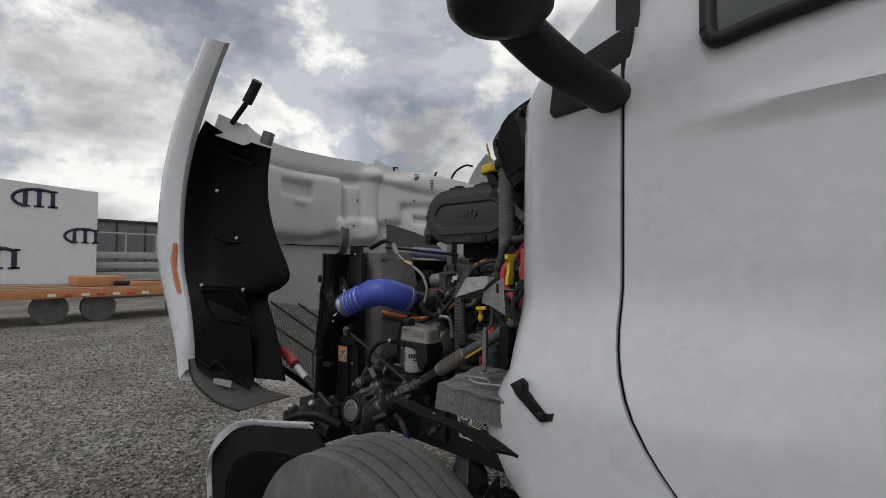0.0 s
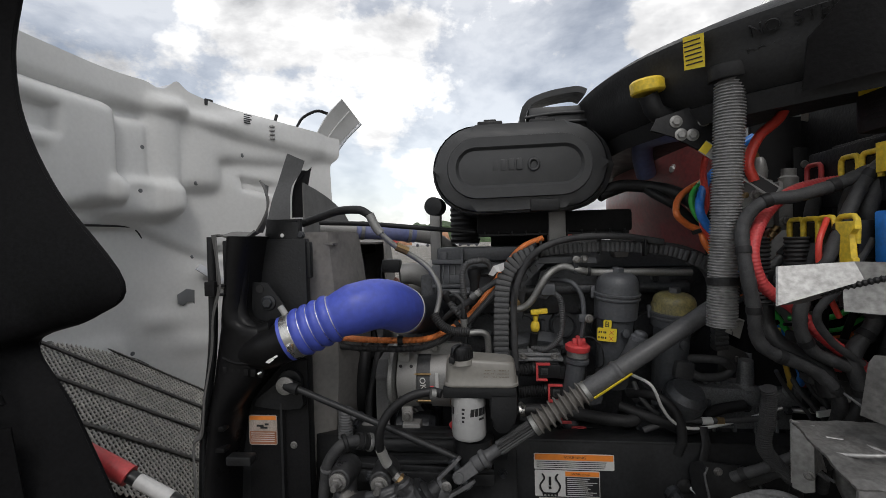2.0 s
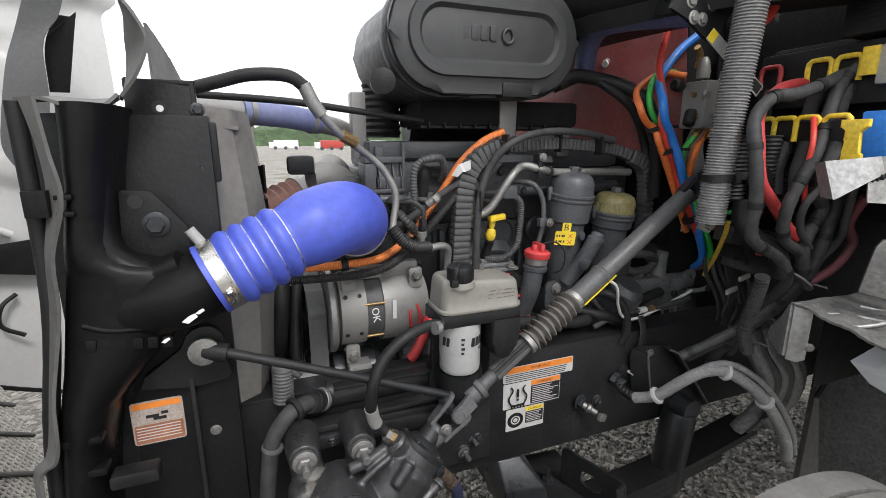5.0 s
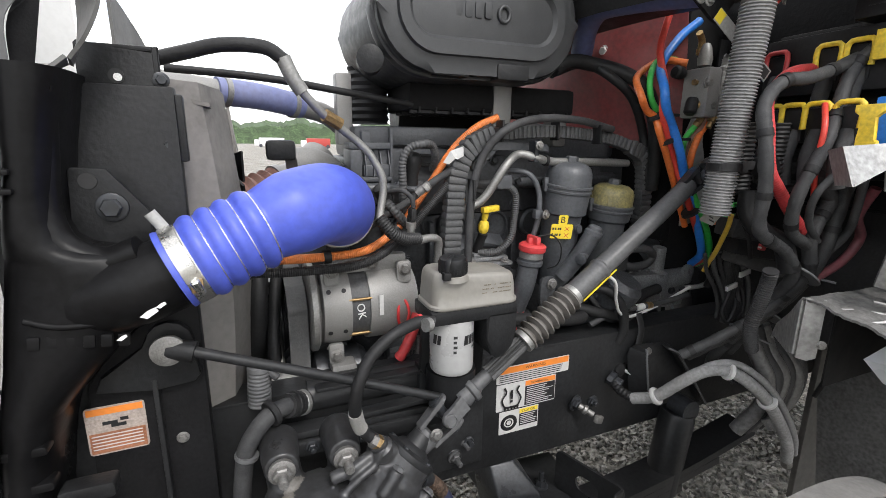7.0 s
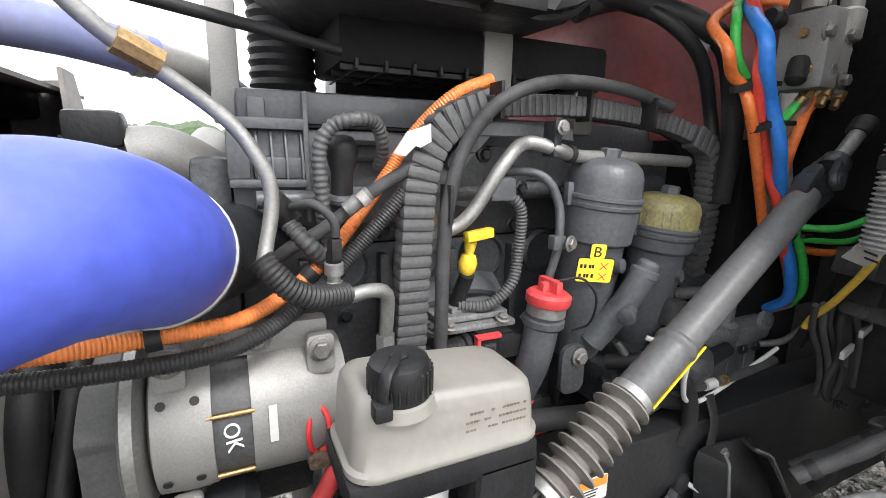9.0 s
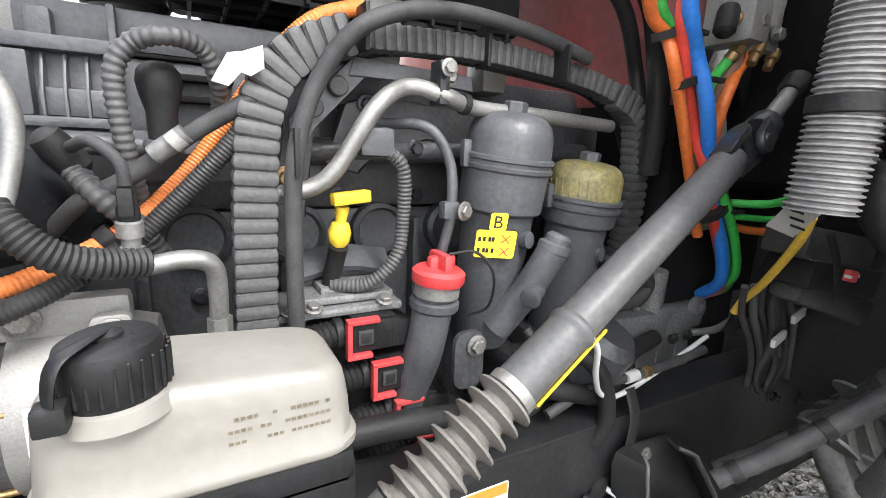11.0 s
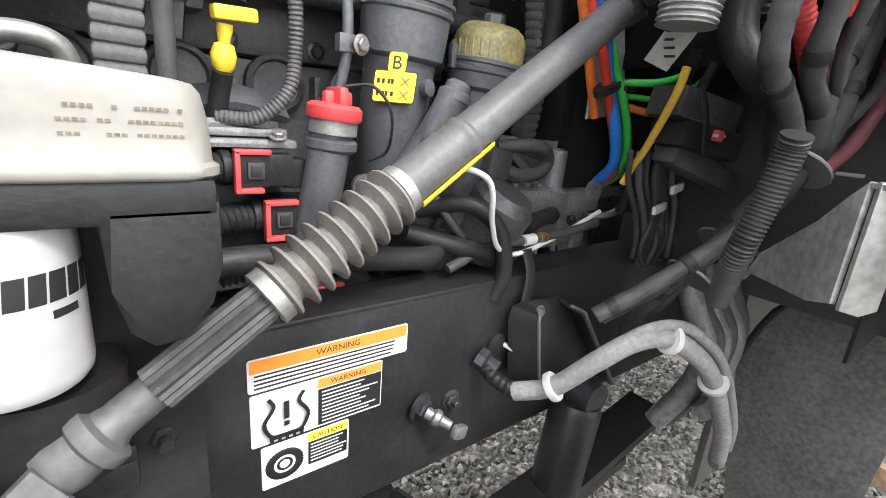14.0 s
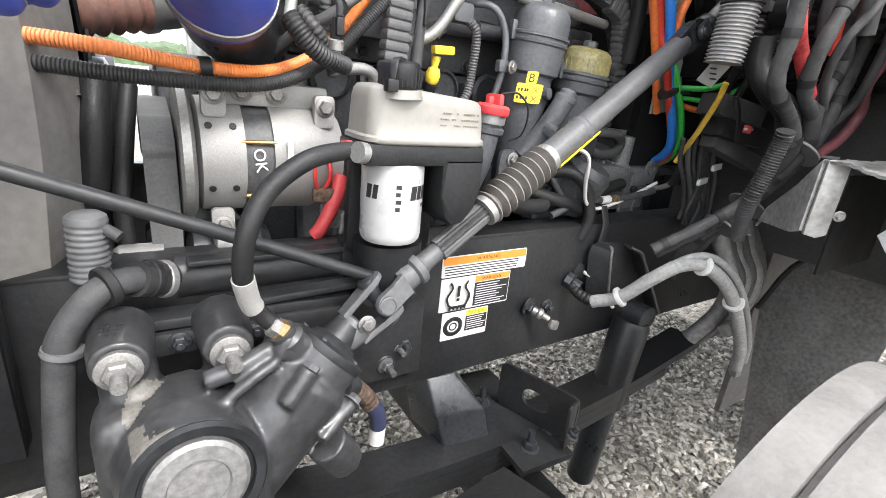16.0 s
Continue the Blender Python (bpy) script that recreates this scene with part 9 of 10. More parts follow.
def blue_hose():
    t = thing("charge_air_hose", (-1.9, 1.7, 1.3), "bright blue silicone charge-air hose with steel rings", "hose")
    ctr = [Vector(p) for p in ((-2.061, 1.585, 1.412), (-1.995, 1.596, 1.440), (-1.928, 1.607, 1.469), (-1.875, 1.622, 1.488), (-1.828, 1.650, 1.497), (-1.797, 1.690, 1.490), (-1.779, 1.740, 1.473), (-1.772, 1.800, 1.452))]
    line = resample(smooth_line(ctr, 10), 0.004)
    total = line[-1][1]
    radii = []
    for p, s in line:
        if s < 0.036:
            r = 0.0625 + (0.0015 if s < 0.006 else 0)
        elif s < 0.148:
            r = 0.0605 + 0.0085 * abs(math.sin(math.pi * (s - 0.034) / 0.028)) ** 0.7
        else:
            r = 0.0605 + 0.0115 * min(1, (s - 0.148) / 0.05)
        radii.append(r)
    part("hose", sweep(bmesh.new(), [p for p, _ in line], radii, 40), BLUE, t, sharp=60)
    def at(s):
        i = min(range(len(line)), key=lambda j: abs(line[j][1] - s))
        return line[i][0], (line[min(i + 1, len(line) - 1)][0] - line[max(i - 1, 0)][0]).normalized()
    for k in range(5):
        p, d = at(0.034 + 0.028 * k)
        part("ring", lathe([(0.060, -0.0022), (0.0632, -0.0018), (0.0640, 0.0), (0.0632, 0.0018), (0.060, 0.0022)], p, d, 44), BRIGHT, t)
    p, d = at(0.020)
    band = part("clamp", lathe([(0.0625, -0.011), (0.0642, -0.0105), (0.0646, 0.0), (0.0642, 0.0105), (0.0625, 0.011)], p, d, 44), BRIGHT, t, "wide steel band clamp")
    q = d.to_track_quat("Z", "Y")
    front = Vector((0.25, -0.9, -0.30))
    front = (front - d * front.dot(d)).normalized()
    part("clamp_screw", lathe([(0.006, -0.013), (0.0068, -0.011), (0.0068, 0.011), (0.0045, 0.013)], p + front * 0.069, front.cross(d), 12), BRIGHT, band)
    part("clamp_housing", box(p + front * 0.066 - Vector((0.008, 0.004, 0.010)), p + front * 0.066 + Vector((0.008, 0.004, 0.010)), 0.002), BRASS, band)
    p, d = at(total - 0.02)
    part("clamp", lathe([(0.072, -0.008), (0.0742, -0.007), (0.0742, 0.007), (0.072, 0.008)], p, d, 40), STEEL, t)
    e = thing("intake_pipe", (-1.75, 1.9, 1.3), "dark cast intake pipe below the blue hose", "pipe")
    part("pipe", tube([(-1.774, 1.775, 1.460), (-1.768, 1.82, 1.446), (-1.755, 1.88, 1.430), (-1.72, 1.96, 1.42), (-1.68, 2.05, 1.42)], 0.064, 22, 5), CAST, e)
    u = thing("upper_coolant_hose", (-1.95, 2.1, 1.7), "dusty blue coolant hose with clamps behind the radiator", "hose")
    part("hose", tube([(-2.0, 2.05, 1.72), (-1.9, 2.10, 1.715), (-1.80, 2.16, 1.70)], 0.032, 18, 5), BLUEDUST, u)
    part("pipe", tube([(-2.12, 2.0, 1.73), (-2.0, 2.05, 1.72)], 0.027, 16, 3), ALU, u)
    part("pipe", tube([(-1.80, 2.16, 1.70), (-1.72, 2.2, 1.68), (-1.64, 2.24, 1.62)], 0.028, 16, 4), ALU, u)
    for p in ((-1.98, 2.06, 1.719), (-1.82, 2.149, 1.703)):
        part("clamp", lathe([(0.0335, -0.007), (0.035, -0.006), (0.035, 0.006), (0.0335, 0.007)], p, (0.9, 0.45, -0.1), 20), STEEL, u)
    r = thing("hot_side_hose", (-1.95, 2.3, 1.45), "rust-red corrugated hose behind the blue one", "hose")
    part("hose", ribbed([(-2.03, 2.22, 1.43), (-1.95, 2.26, 1.45), (-1.86, 2.31, 1.475)], 0.06, 0.03, 0.18, 24), RUSTHOSE, r)
    part("pipe", tube([(-1.86, 2.31, 1.475), (-1.78, 2.36, 1.50), (-1.72, 2.42, 1.56)], 0.058, 20, 4), ALU, r)
    part("clamp", lathe([(0.062, -0.010), (0.064, -0.009), (0.064, 0.009), (0.062, 0.010)], (-1.86, 2.31, 1.475), (0.87, 0.45, 0.25), 24), STEEL, r)
    g = thing("thermostat_housing", (-1.75, 2.1, 1.5), "grey pipe stub with a black sensor at the engine front", "housing")
    part("pipe", tube([(-1.84, 2.06, 1.55), (-1.78, 2.08, 1.55), (-1.70, 2.12, 1.50)], 0.04, 18, 4), ALU, g)
    part("plug", box((-1.90, 2.02, 1.56), (-1.83, 2.07, 1.61), 0.012), BLACK, g)
    a = thing("refrigerant_line", (-1.8, 1.8, 1.5), "bare aluminium refrigerant line with black rubber section", "pipe")
    part("rubber_hose", tube([(-2.10, 1.80, 1.74), (-2.03, 1.79, 1.76), (-1.97, 1.78, 1.775), (-1.90, 1.77, 1.775), (-1.865, 1.77, 1.755)], 0.013, 12, 6), RUBBER, a)
    part("crimp", tube([(-1.868, 1.77, 1.76), (-1.852, 1.772, 1.725), (-1.835, 1.775, 1.70)], 0.0145, 12, 3), STEEL, a)
    part("line", tube([(-1.835, 1.775, 1.70), (-1.80, 1.79, 1.665), (-1.765, 1.81, 1.640), (-1.725, 1.825, 1.612), (-1.696, 1.830, 1.586), (-1.679, 1.830, 1.561), (-1.664, 1.830, 1.530), (-1.662, 1.830, 1.496), (-1.670, 1.825, 1.456), (-1.677, 1.815, 1.428)], 0.0088, 12, 6), STEEL, a)
    part("union", lathe([(0.014, -0.02), (0.014, 0.02)], (-1.775, 1.803, 1.651), (0.8, 0.35, -0.4), 8), BRASS, a)
    part("second_line", tube([(-2.08, 1.90, 1.745), (-1.9, 1.88, 1.735), (-1.75, 1.9, 1.72), (-1.55, 1.95, 1.70)], 0.008, 8, 5), RUBBER, a)


blue_hose()

# ---- firewall side ----
def firewall():
    t = thing("firewall", (-0.62, 2.25, 1.0), "dusty red painted engine tunnel and grey firewall", "firewall", kind="structure")
    part("tunnel_panel", sheet(loft([[(-0.70, 1.86, 1.60), (-0.72, 1.86, 1.85), (-0.74, 1.86, 2.02)], [(-0.78, 2.02, 1.60), (-0.84, 2.02, 1.84), (-0.82, 2.02, 2.02)], [(-0.84, 2.3, 1.60), (-0.92, 2.3, 1.82), (-0.86, 2.3, 2.02)], [(-0.84, 2.75, 1.60), (-0.92, 2.75, 1.82), (-0.86, 2.75, 2.02)], [(-0.70, 3.0, 1.6), (-0.74, 3.0, 1.85), (-0.74, 3.0, 2.02)]], 16, 5), 0.01), REDMETAL, t)
    part("lower_tunnel", box((-0.72, 1.88, 1.30), (-0.68, 3.0, 1.62), 0.01), BLACKD, t)
    part("left_panel", box((-0.56, 1.28, 1.46), (-0.53, 1.88, 2.05), 0.01), BLACKD, t)
    part("lower_panel", box((-0.36, 1.28, 1.0), (-0.33, 1.92, 1.47), 0.01), BLACKL, t)
    part("ledge", box((-0.54, 1.28, 1.45), (-0.34, 1.90, 1.465), 0.004), BLACKD, t)
    part("grey_strip", plate([(-0.70, 1.60), (-0.655, 1.70), (-0.60, 1.72), (-0.605, 1.62), (-0.54, 1.44), (-0.51, 1.37), (-0.655, 1.35), (-0.655, 1.44)], (0, 1.872, 0), X, Z, 0.006, 0.002), FIREWALL, t)
    # corner panel coloured near-black to hold the recess's shade
    part("corner_panel", box((-0.70, 1.882, 1.20), (-0.335, 1.90, 2.02), 0.006), GAPSHADE, t)
    part("stud", bolt((-0.86, 2.06, 1.90), (-1, -0.3, 0), 0.012, 0.01), PAPER, t)


firewall()


def drain_hoses():
    t = thing("cowl_drain_hose", (-0.926, 1.521, 1.427), "grey corrugated cowl drain hose hanging past the firewall", "hose")
    part("hose", ribbed([(-0.935, 1.508, 2.05), (-0.938, 1.514, 1.90), (-0.942, 1.522, 1.75), (-0.946, 1.530, 1.60), (-0.950, 1.536, 1.452)], 0.0335, 0.0068, 0.13, 26, square=True), HOSEGREY, t, sharp=60)
    part("collar", lathe([(0.046, 0), (0.048, 0.004), (0.048, 0.03), (0.044, 0.034)], (-0.935, 1.508, 2.02), Z, 24), RUBBER, t)
    part("tie_strap", lathe([(0.0345, -0.009), (0.0362, -0.008), (0.0362, 0.008), (0.0345, 0.009)], (-0.947, 1.531, 1.560), (0, 0, 1), 26), RUBBER, t)
    part("strap_buckle", box((-0.917, 1.512, 1.545), (-0.887, 1.548, 1.575), 0.006), RUBBER, t)
    part("strap_arm", box((-0.90, 1.522, 1.552), (-0.68, 1.542, 1.573), 0.006), RUBBER, t)
    part("clamp_block", lathe([(0.022, -0.02), (0.026, -0.016), (0.026, 0.016), (0.022, 0.02)], (-0.83, 1.515, 1.560), (0, -1, 0.1), 20), BLACK, t)
    tag = part("print_tag", box((-0.905, 1.556, 1.412), (-0.902, 1.590, 1.476), 0.0006, turn=rot(25, -30, 35)), CRUMPLED, t, "crumpled printed paper tag")
    part("tag_print", bars([(0.0, 0.010 * q, 0.022) for q in range(4)], (-0.915, 1.560, 1.425), (0.45, 0.85, 0.1), (-0.3, 0.1, 0.95), 0.003, 0.001), INK, tag)
    for k, (x, y, z0, z1, r) in enumerate(((-0.86, 1.56, 1.66, 1.50, 0.032), (-0.79, 1.525, 1.66, 1.49, 0.026), (-0.70, 1.53, 1.62, 1.50, 0.030))):
        h = thing("connector_boot", (x, y, z1), "black corrugated connector boot at the firewall", "boot", "firewall boots")
        part("boot", ribbed([(x, y, z0), (x, y, (z0 + z1) / 2), (x + 0.005, y, z1)], r, 0.010, 0.14, 18), CONDUIT, h, sharp=60)


drain_hoses()


def air_lines():
    spec = (("red_air_line", LINERED, "red plastic air line in a tied bundle", -0.905, 0.0, 0.0085), ("blue_air_line", LINEBLUE, "blue plastic air line in a tied bundle", -0.86, -0.012, 0.0105), ("green_air_line", GREEN, "green plastic air line in a tied bundle", -0.885, 0.012, 0.0075), ("orange_air_line", LINEORANGE, "orange plastic air line in a tied bundle", -0.93, 0.006, 0.0085))
    paths = {
        "red_air_line": [(-0.884, 1.824, 1.976), (-0.917, 1.815, 1.866), (-0.928, 1.774, 1.767), (-0.946, 1.758, 1.706), (-0.909, 1.771, 1.646), (-0.844, 1.781, 1.552), (-0.809, 1.770, 1.477), (-0.743, 1.786, 1.399), (-0.682, 1.791, 1.302), (-0.638, 1.810, 1.243), (-0.620, 1.860, 1.207)],
        "blue_air_line": [(-0.773, 1.820, 1.956), (-0.841, 1.821, 1.906), (-0.911, 1.811, 1.826), (-0.957, 1.749, 1.756), (-0.945, 1.746, 1.705), (-0.899, 1.759, 1.657), (-0.866, 1.752, 1.587), (-0.807, 1.769, 1.495), (-0.735, 1.787, 1.404), (-0.705, 1.781, 1.333), (-0.665, 1.797, 1.263), (-0.637, 1.850, 1.215)],
        "green_air_line": [(-0.800, 1.862, 1.856), (-0.882, 1.850, 1.846), (-0.952, 1.806, 1.794), (-0.950, 1.797, 1.734), (-0.911, 1.796, 1.690), (-0.862, 1.813, 1.660), (-0.831, 1.804, 1.592), (-0.787, 1.797, 1.507), (-0.731, 1.798, 1.425), (-0.656, 1.788, 1.303), (-0.613, 1.811, 1.242), (-0.594, 1.863, 1.205)],
        "orange_air_line": [(-0.824, 1.800, 1.836), (-0.871, 1.851, 1.846), (-0.969, 1.837, 1.796), (-1.011, 1.774, 1.737), (-0.977, 1.783, 1.701), (-0.943, 1.782, 1.681), (-0.933, 1.771, 1.642), (-0.884, 1.783, 1.581), (-0.837, 1.795, 1.518), (-0.778, 1.810, 1.437), (-0.722, 1.823, 1.356)],
    }
    for name, m, label, *_r in spec:
        t = thing(name, paths[name][-1], label, "air line", "air lines")
        part("line", tube(paths[name], _r[-1] * 1.15, 12, 8), m, t)
    extra = ((GREEN, [(-0.794, 1.767, 1.670), (-0.801, 1.779, 1.649), (-0.820, 1.779, 1.627), (-0.826, 1.779, 1.586), (-0.795, 1.779, 1.521), (-0.755, 1.769, 1.445), (-0.692, 1.766, 1.348), (-0.647, 1.783, 1.273), (-0.609, 1.852, 1.215)], 0.0085, "green air line with a brass fitting"), (LINEORANGE, [(-0.746, 1.763, 1.678), (-0.766, 1.770, 1.653), (-0.791, 1.765, 1.619), (-0.797, 1.772, 1.569), (-0.776, 1.788, 1.504), (-0.747, 1.788, 1.426)], 0.010, "orange air line with a brass fitting"), (RUSTHOSE, [(-0.737, 1.781, 1.689), (-0.777, 1.772, 1.656), (-0.784, 1.782, 1.622), (-0.780, 1.793, 1.574), (-0.756, 1.807, 1.504), (-0.743, 1.795, 1.426)], 0.010, "dull red air line with a brass fitting"), (GREEN, [(-0.709, 1.778, 1.424), (-0.668, 1.728, 1.428), (-0.620, 1.702, 1.450), (-0.606, 1.675, 1.488)], 0.0075, "green air line curving to the firewall"), (LINEORANGE, [(-0.712, 1.774, 1.381), (-0.639, 1.747, 1.372), (-0.584, 1.723, 1.386), (-0.539, 1.707, 1.430)], 0.008, "orange air line curving to the firewall"), (GREEN, [(-0.702, 1.773, 1.399), (-0.619, 1.724, 1.401), (-0.563, 1.690, 1.449)], 0.006, "thin green air line curving to the firewall"), (RUBBER, [(-0.702, 1.646, 1.477), (-0.678, 1.686, 1.389), (-0.660, 1.731, 1.279), (-0.648, 1.771, 1.160)], 0.011, "black air line running down the firewall"), (RUBBER, [(-0.626, 1.650, 1.466), (-0.636, 1.683, 1.368), (-0.620, 1.743, 1.271), (-0.594, 1.785, 1.160)], 0.009, "black air line running down the firewall"))
    for m, pts, r, label in extra:
        t = thing("air_line", pts[-1], label, "air line", "air lines")
        part("line", tube(pts, r, 10, 8), m, t)
        if "brass" in label:
            d = Vector(pts[0]) - Vector(pts[1])
            part("fitting", lathe([(0.0105, -0.008), (0.0105, 0.004), (0.0085, 0.006), (0.0085, 0.024)], pts[0], d, 16), BRASS, t)
            part("nut", lathe([(0.0115, 0.006), (0.0115, 0.017)], pts[0], d, 6), BRASS, t)
    for p, q in (((-0.887, 1.775, 1.624), (-0.45, 0.0, 1)), ((-0.932, 1.784, 1.689), (-0.4, 0, 1)), ((-0.756, 1.780, 1.411), (-0.6, 0, 1))):
        tie = thing("cable_tie", p, "black cable tie round the air lines", "cable tie", "air line ties")
        part("band", sweep(bmesh.new(), [Vector(p) - Vector(q).normalized() * 0.006, Vector(p) + Vector(q).normalized() * 0.006], [0.022, 0.022], 12, 1.6, (1, 0, 0)), RUBBER, tie)
        part("tail", box(Vector(p) + Vector((0.02, -0.03, -0.004)), Vector(p) + Vector((0.05, -0.02, 0.004)), 0.002), RUBBER, tie)
    v = thing("air_valve", (-0.664, 1.757, 1.718), "grey cast air valve block with brass fittings", "valve")
    part("body", box((-0.735, 1.727, 1.729), (-0.685, 1.813, 1.864), 0.010), ALU, v)
    part("body", box((-0.668, 1.739, 1.723), (-0.627, 1.793, 1.860), 0.012), ALU, v)
    part("bridge", tube([(-0.725, 1.764, 1.784), (-0.630, 1.757, 1.803)], 0.018, 12, 2), ALU, v)
    part("cylinder", lathe([(0.022, 0), (0.024, 0.005), (0.024, 0.05), (0.018, 0.056), (0.018, 0.075)], (-0.637, 1.752, 1.818), (0.05, 0, 1), 18), ALU, v)
    part("bonnet", lathe([(0.018, 0), (0.020, 0.02), (0.014, 0.05), (0.008, 0.06)], (-0.692, 1.783, 1.874), Z, 16), ALU, v)
    for p, d in (((-0.705, 1.738, 1.761), (0, -1, 0.1)), ((-0.730, 1.736, 1.821), (0, -1, 0)), ((-0.654, 1.737, 1.748), (0, -1, 0)), ((-0.649, 1.740, 1.825), (-0.2, -1, 0))):
        part("plug", bolt(p, d, 0.010, 0.012), BOLTM, v)
    for p, d in (((-0.711, 1.769, 1.825), (-1, -0.1, 0)), ((-0.724, 1.756, 1.768), (-1, -0.1, -0.3)), ((-0.668, 1.750, 1.733), (-0.5, 0, -1)), ((-0.603, 1.759, 1.733), (-0.5, 0, -1)), ((-0.693, 1.801, 1.906), (0, 0, 1))):
        part("fitting", lathe([(0.011, 0), (0.011, 0.016), (0.008, 0.018), (0.008, 0.034)], p, d, 16), BRASS, v)
    part("elbow", tube([(-0.693, 1.801, 1.906), (-0.696, 1.797, 1.942), (-0.719, 1.790, 1.961)], 0.009, 14, 4), BRASS, v)
    part("black_fitting", lathe([(0.015, 0), (0.018, 0.01), (0.018, 0.03), (0.012, 0.036)], (-0.746, 1.807, 1.852), (-1, -0.1, 0.15), 12), RUBBER, v)
    part("black_fitting", lathe([(0.014, 0), (0.017, 0.01), (0.017, 0.04), (0.012, 0.046)], (-0.745, 1.762, 1.781), (-0.3, -0.1, -1), 12), RUBBER, v)
    v.location = v.location + Vector((-0.085, 0.0, -0.045))
    bp = thing("backing_plate", (-0.550, 1.810, 1.520), "black riveted plate behind the air valve", "plate")
    part("plate", plate([(-0.60, 1.92), (-0.44, 1.92), (-0.44, 1.56), (-0.52, 1.52), (-0.60, 1.66)], (0, 1.856, 0), X, Z, 0.006, 0.001), BLACK, bp)
    for x, z in ((-0.57, 1.87), (-0.50, 1.86), (-0.55, 1.72), (-0.49, 1.66)):
        part("rivet", lathe([(0.012, 0), (0.010, 0.004)], (x, 1.850, z), (0, -1, 0), 12), STEEL, bp)
    c = thing("heater_hose", (-0.872, 1.889, 1.768), "dusty blue heater hose against the red tunnel", "hose")
    part("hose", tube([(-0.955, 2.05, 1.885), (-0.982, 2.00, 1.945), (-0.988, 1.94, 1.982), (-0.970, 1.84, 1.980), (-0.952, 1.74, 1.968), (-0.93, 1.64, 1.955)], 0.033, 18, 8), BLUEDUST, c)
    s = thing("wiper_bracket", (-0.951, 1.620, 1.875), "black bracket plate with four bright bolts", "bracket")
    part("plate", plate([(-1.085, 1.935), (-1.07, 1.965), (-0.99, 1.99), (-0.90, 2.02), (-0.88, 1.96), (-0.94, 1.87), (-0.97, 1.88), (-1.03, 1.92)], (0, 1.602, 0), X, Z, 0.008, 0.002), BLACK, s)
    part("side_leg", plate([(0, 0), (0.10, 0.02), (0.12, 0.06), (0.0, 0.05)], (-1.070, 1.606, 1.929), (0.4, 0.9, 0), Z, 0.006, 0.001), BLACK, s)
    for x, z in ((-1.024, 1.955), (-1.012, 1.922), (-0.958, 1.955), (-0.985, 1.92)):
        part("bolt", bolt((x, 1.594, z), (0, -1, 0), 0.010, 0.007), STEEL, s)
    g = thing("hanging_tag", (-0.858, 1.563, 1.756), "metal instruction strap tag with print", "tag")
    part("strap", plate([(0, -0.016), (0.20, -0.016), (0.20, 0.016), (0, 0.016)], (-0.967, 1.585, 1.890), (0.75, -0.15, -0.62), (0.6, 0, 0.75), 0.002), GREYCORE, g)
    part("print", plate([(0.09, -0.012), (0.196, -0.012), (0.196, 0.012), (0.09, 0.012)], (-0.967, 1.585, 1.890), (0.75, -0.15, -0.62), (0.6, 0, 0.75), 0.0028), INK, g)
    part("yellow_end", plate([(0.0, -0.014), (0.02, -0.014), (0.02, 0.014), (0.0, 0.014)], (-0.967, 1.585, 1.890), (0.75, -0.15, -0.62), (0.6, 0, 0.75), 0.0028), LABYELLOW, g)
    h = thing("tunnel_hose", (-0.990, 1.923, 1.752), "black hose bundle with white tape beside the air cleaner", "hose")
    part("hose", tube([(-1.140, 1.952, 1.805), (-1.081, 1.940, 1.835), (-1.000, 1.932, 1.831), (-0.924, 1.889, 1.806), (-0.875, 1.852, 1.760), (-0.829, 1.856, 1.681), (-0.803, 1.863, 1.584), (-0.783, 1.882, 1.473)], 0.020, 14, 8), RUBBER, h)
    part("tape", tube([(-0.881, 1.881, 1.792), (-0.879, 1.860, 1.764)], 0.0215, 14, 2), PAPER, h)
    part("hose", tube([(-1.142, 1.925, 1.801), (-1.020, 1.962, 1.837), (-0.978, 1.897, 1.800), (-0.900, 1.880, 1.742), (-0.824, 1.901, 1.650), (-0.812, 1.887, 1.546), (-0.785, 1.907, 1.444)], 0.013, 12, 8), RUBBER, h)


settle(air_lines, (0.058, 0.018, 0.0), ("red_air_line", "blue_air_line", "green_air_line", "orange_air_line", "air_line", "cable_tie", "air_valve"))


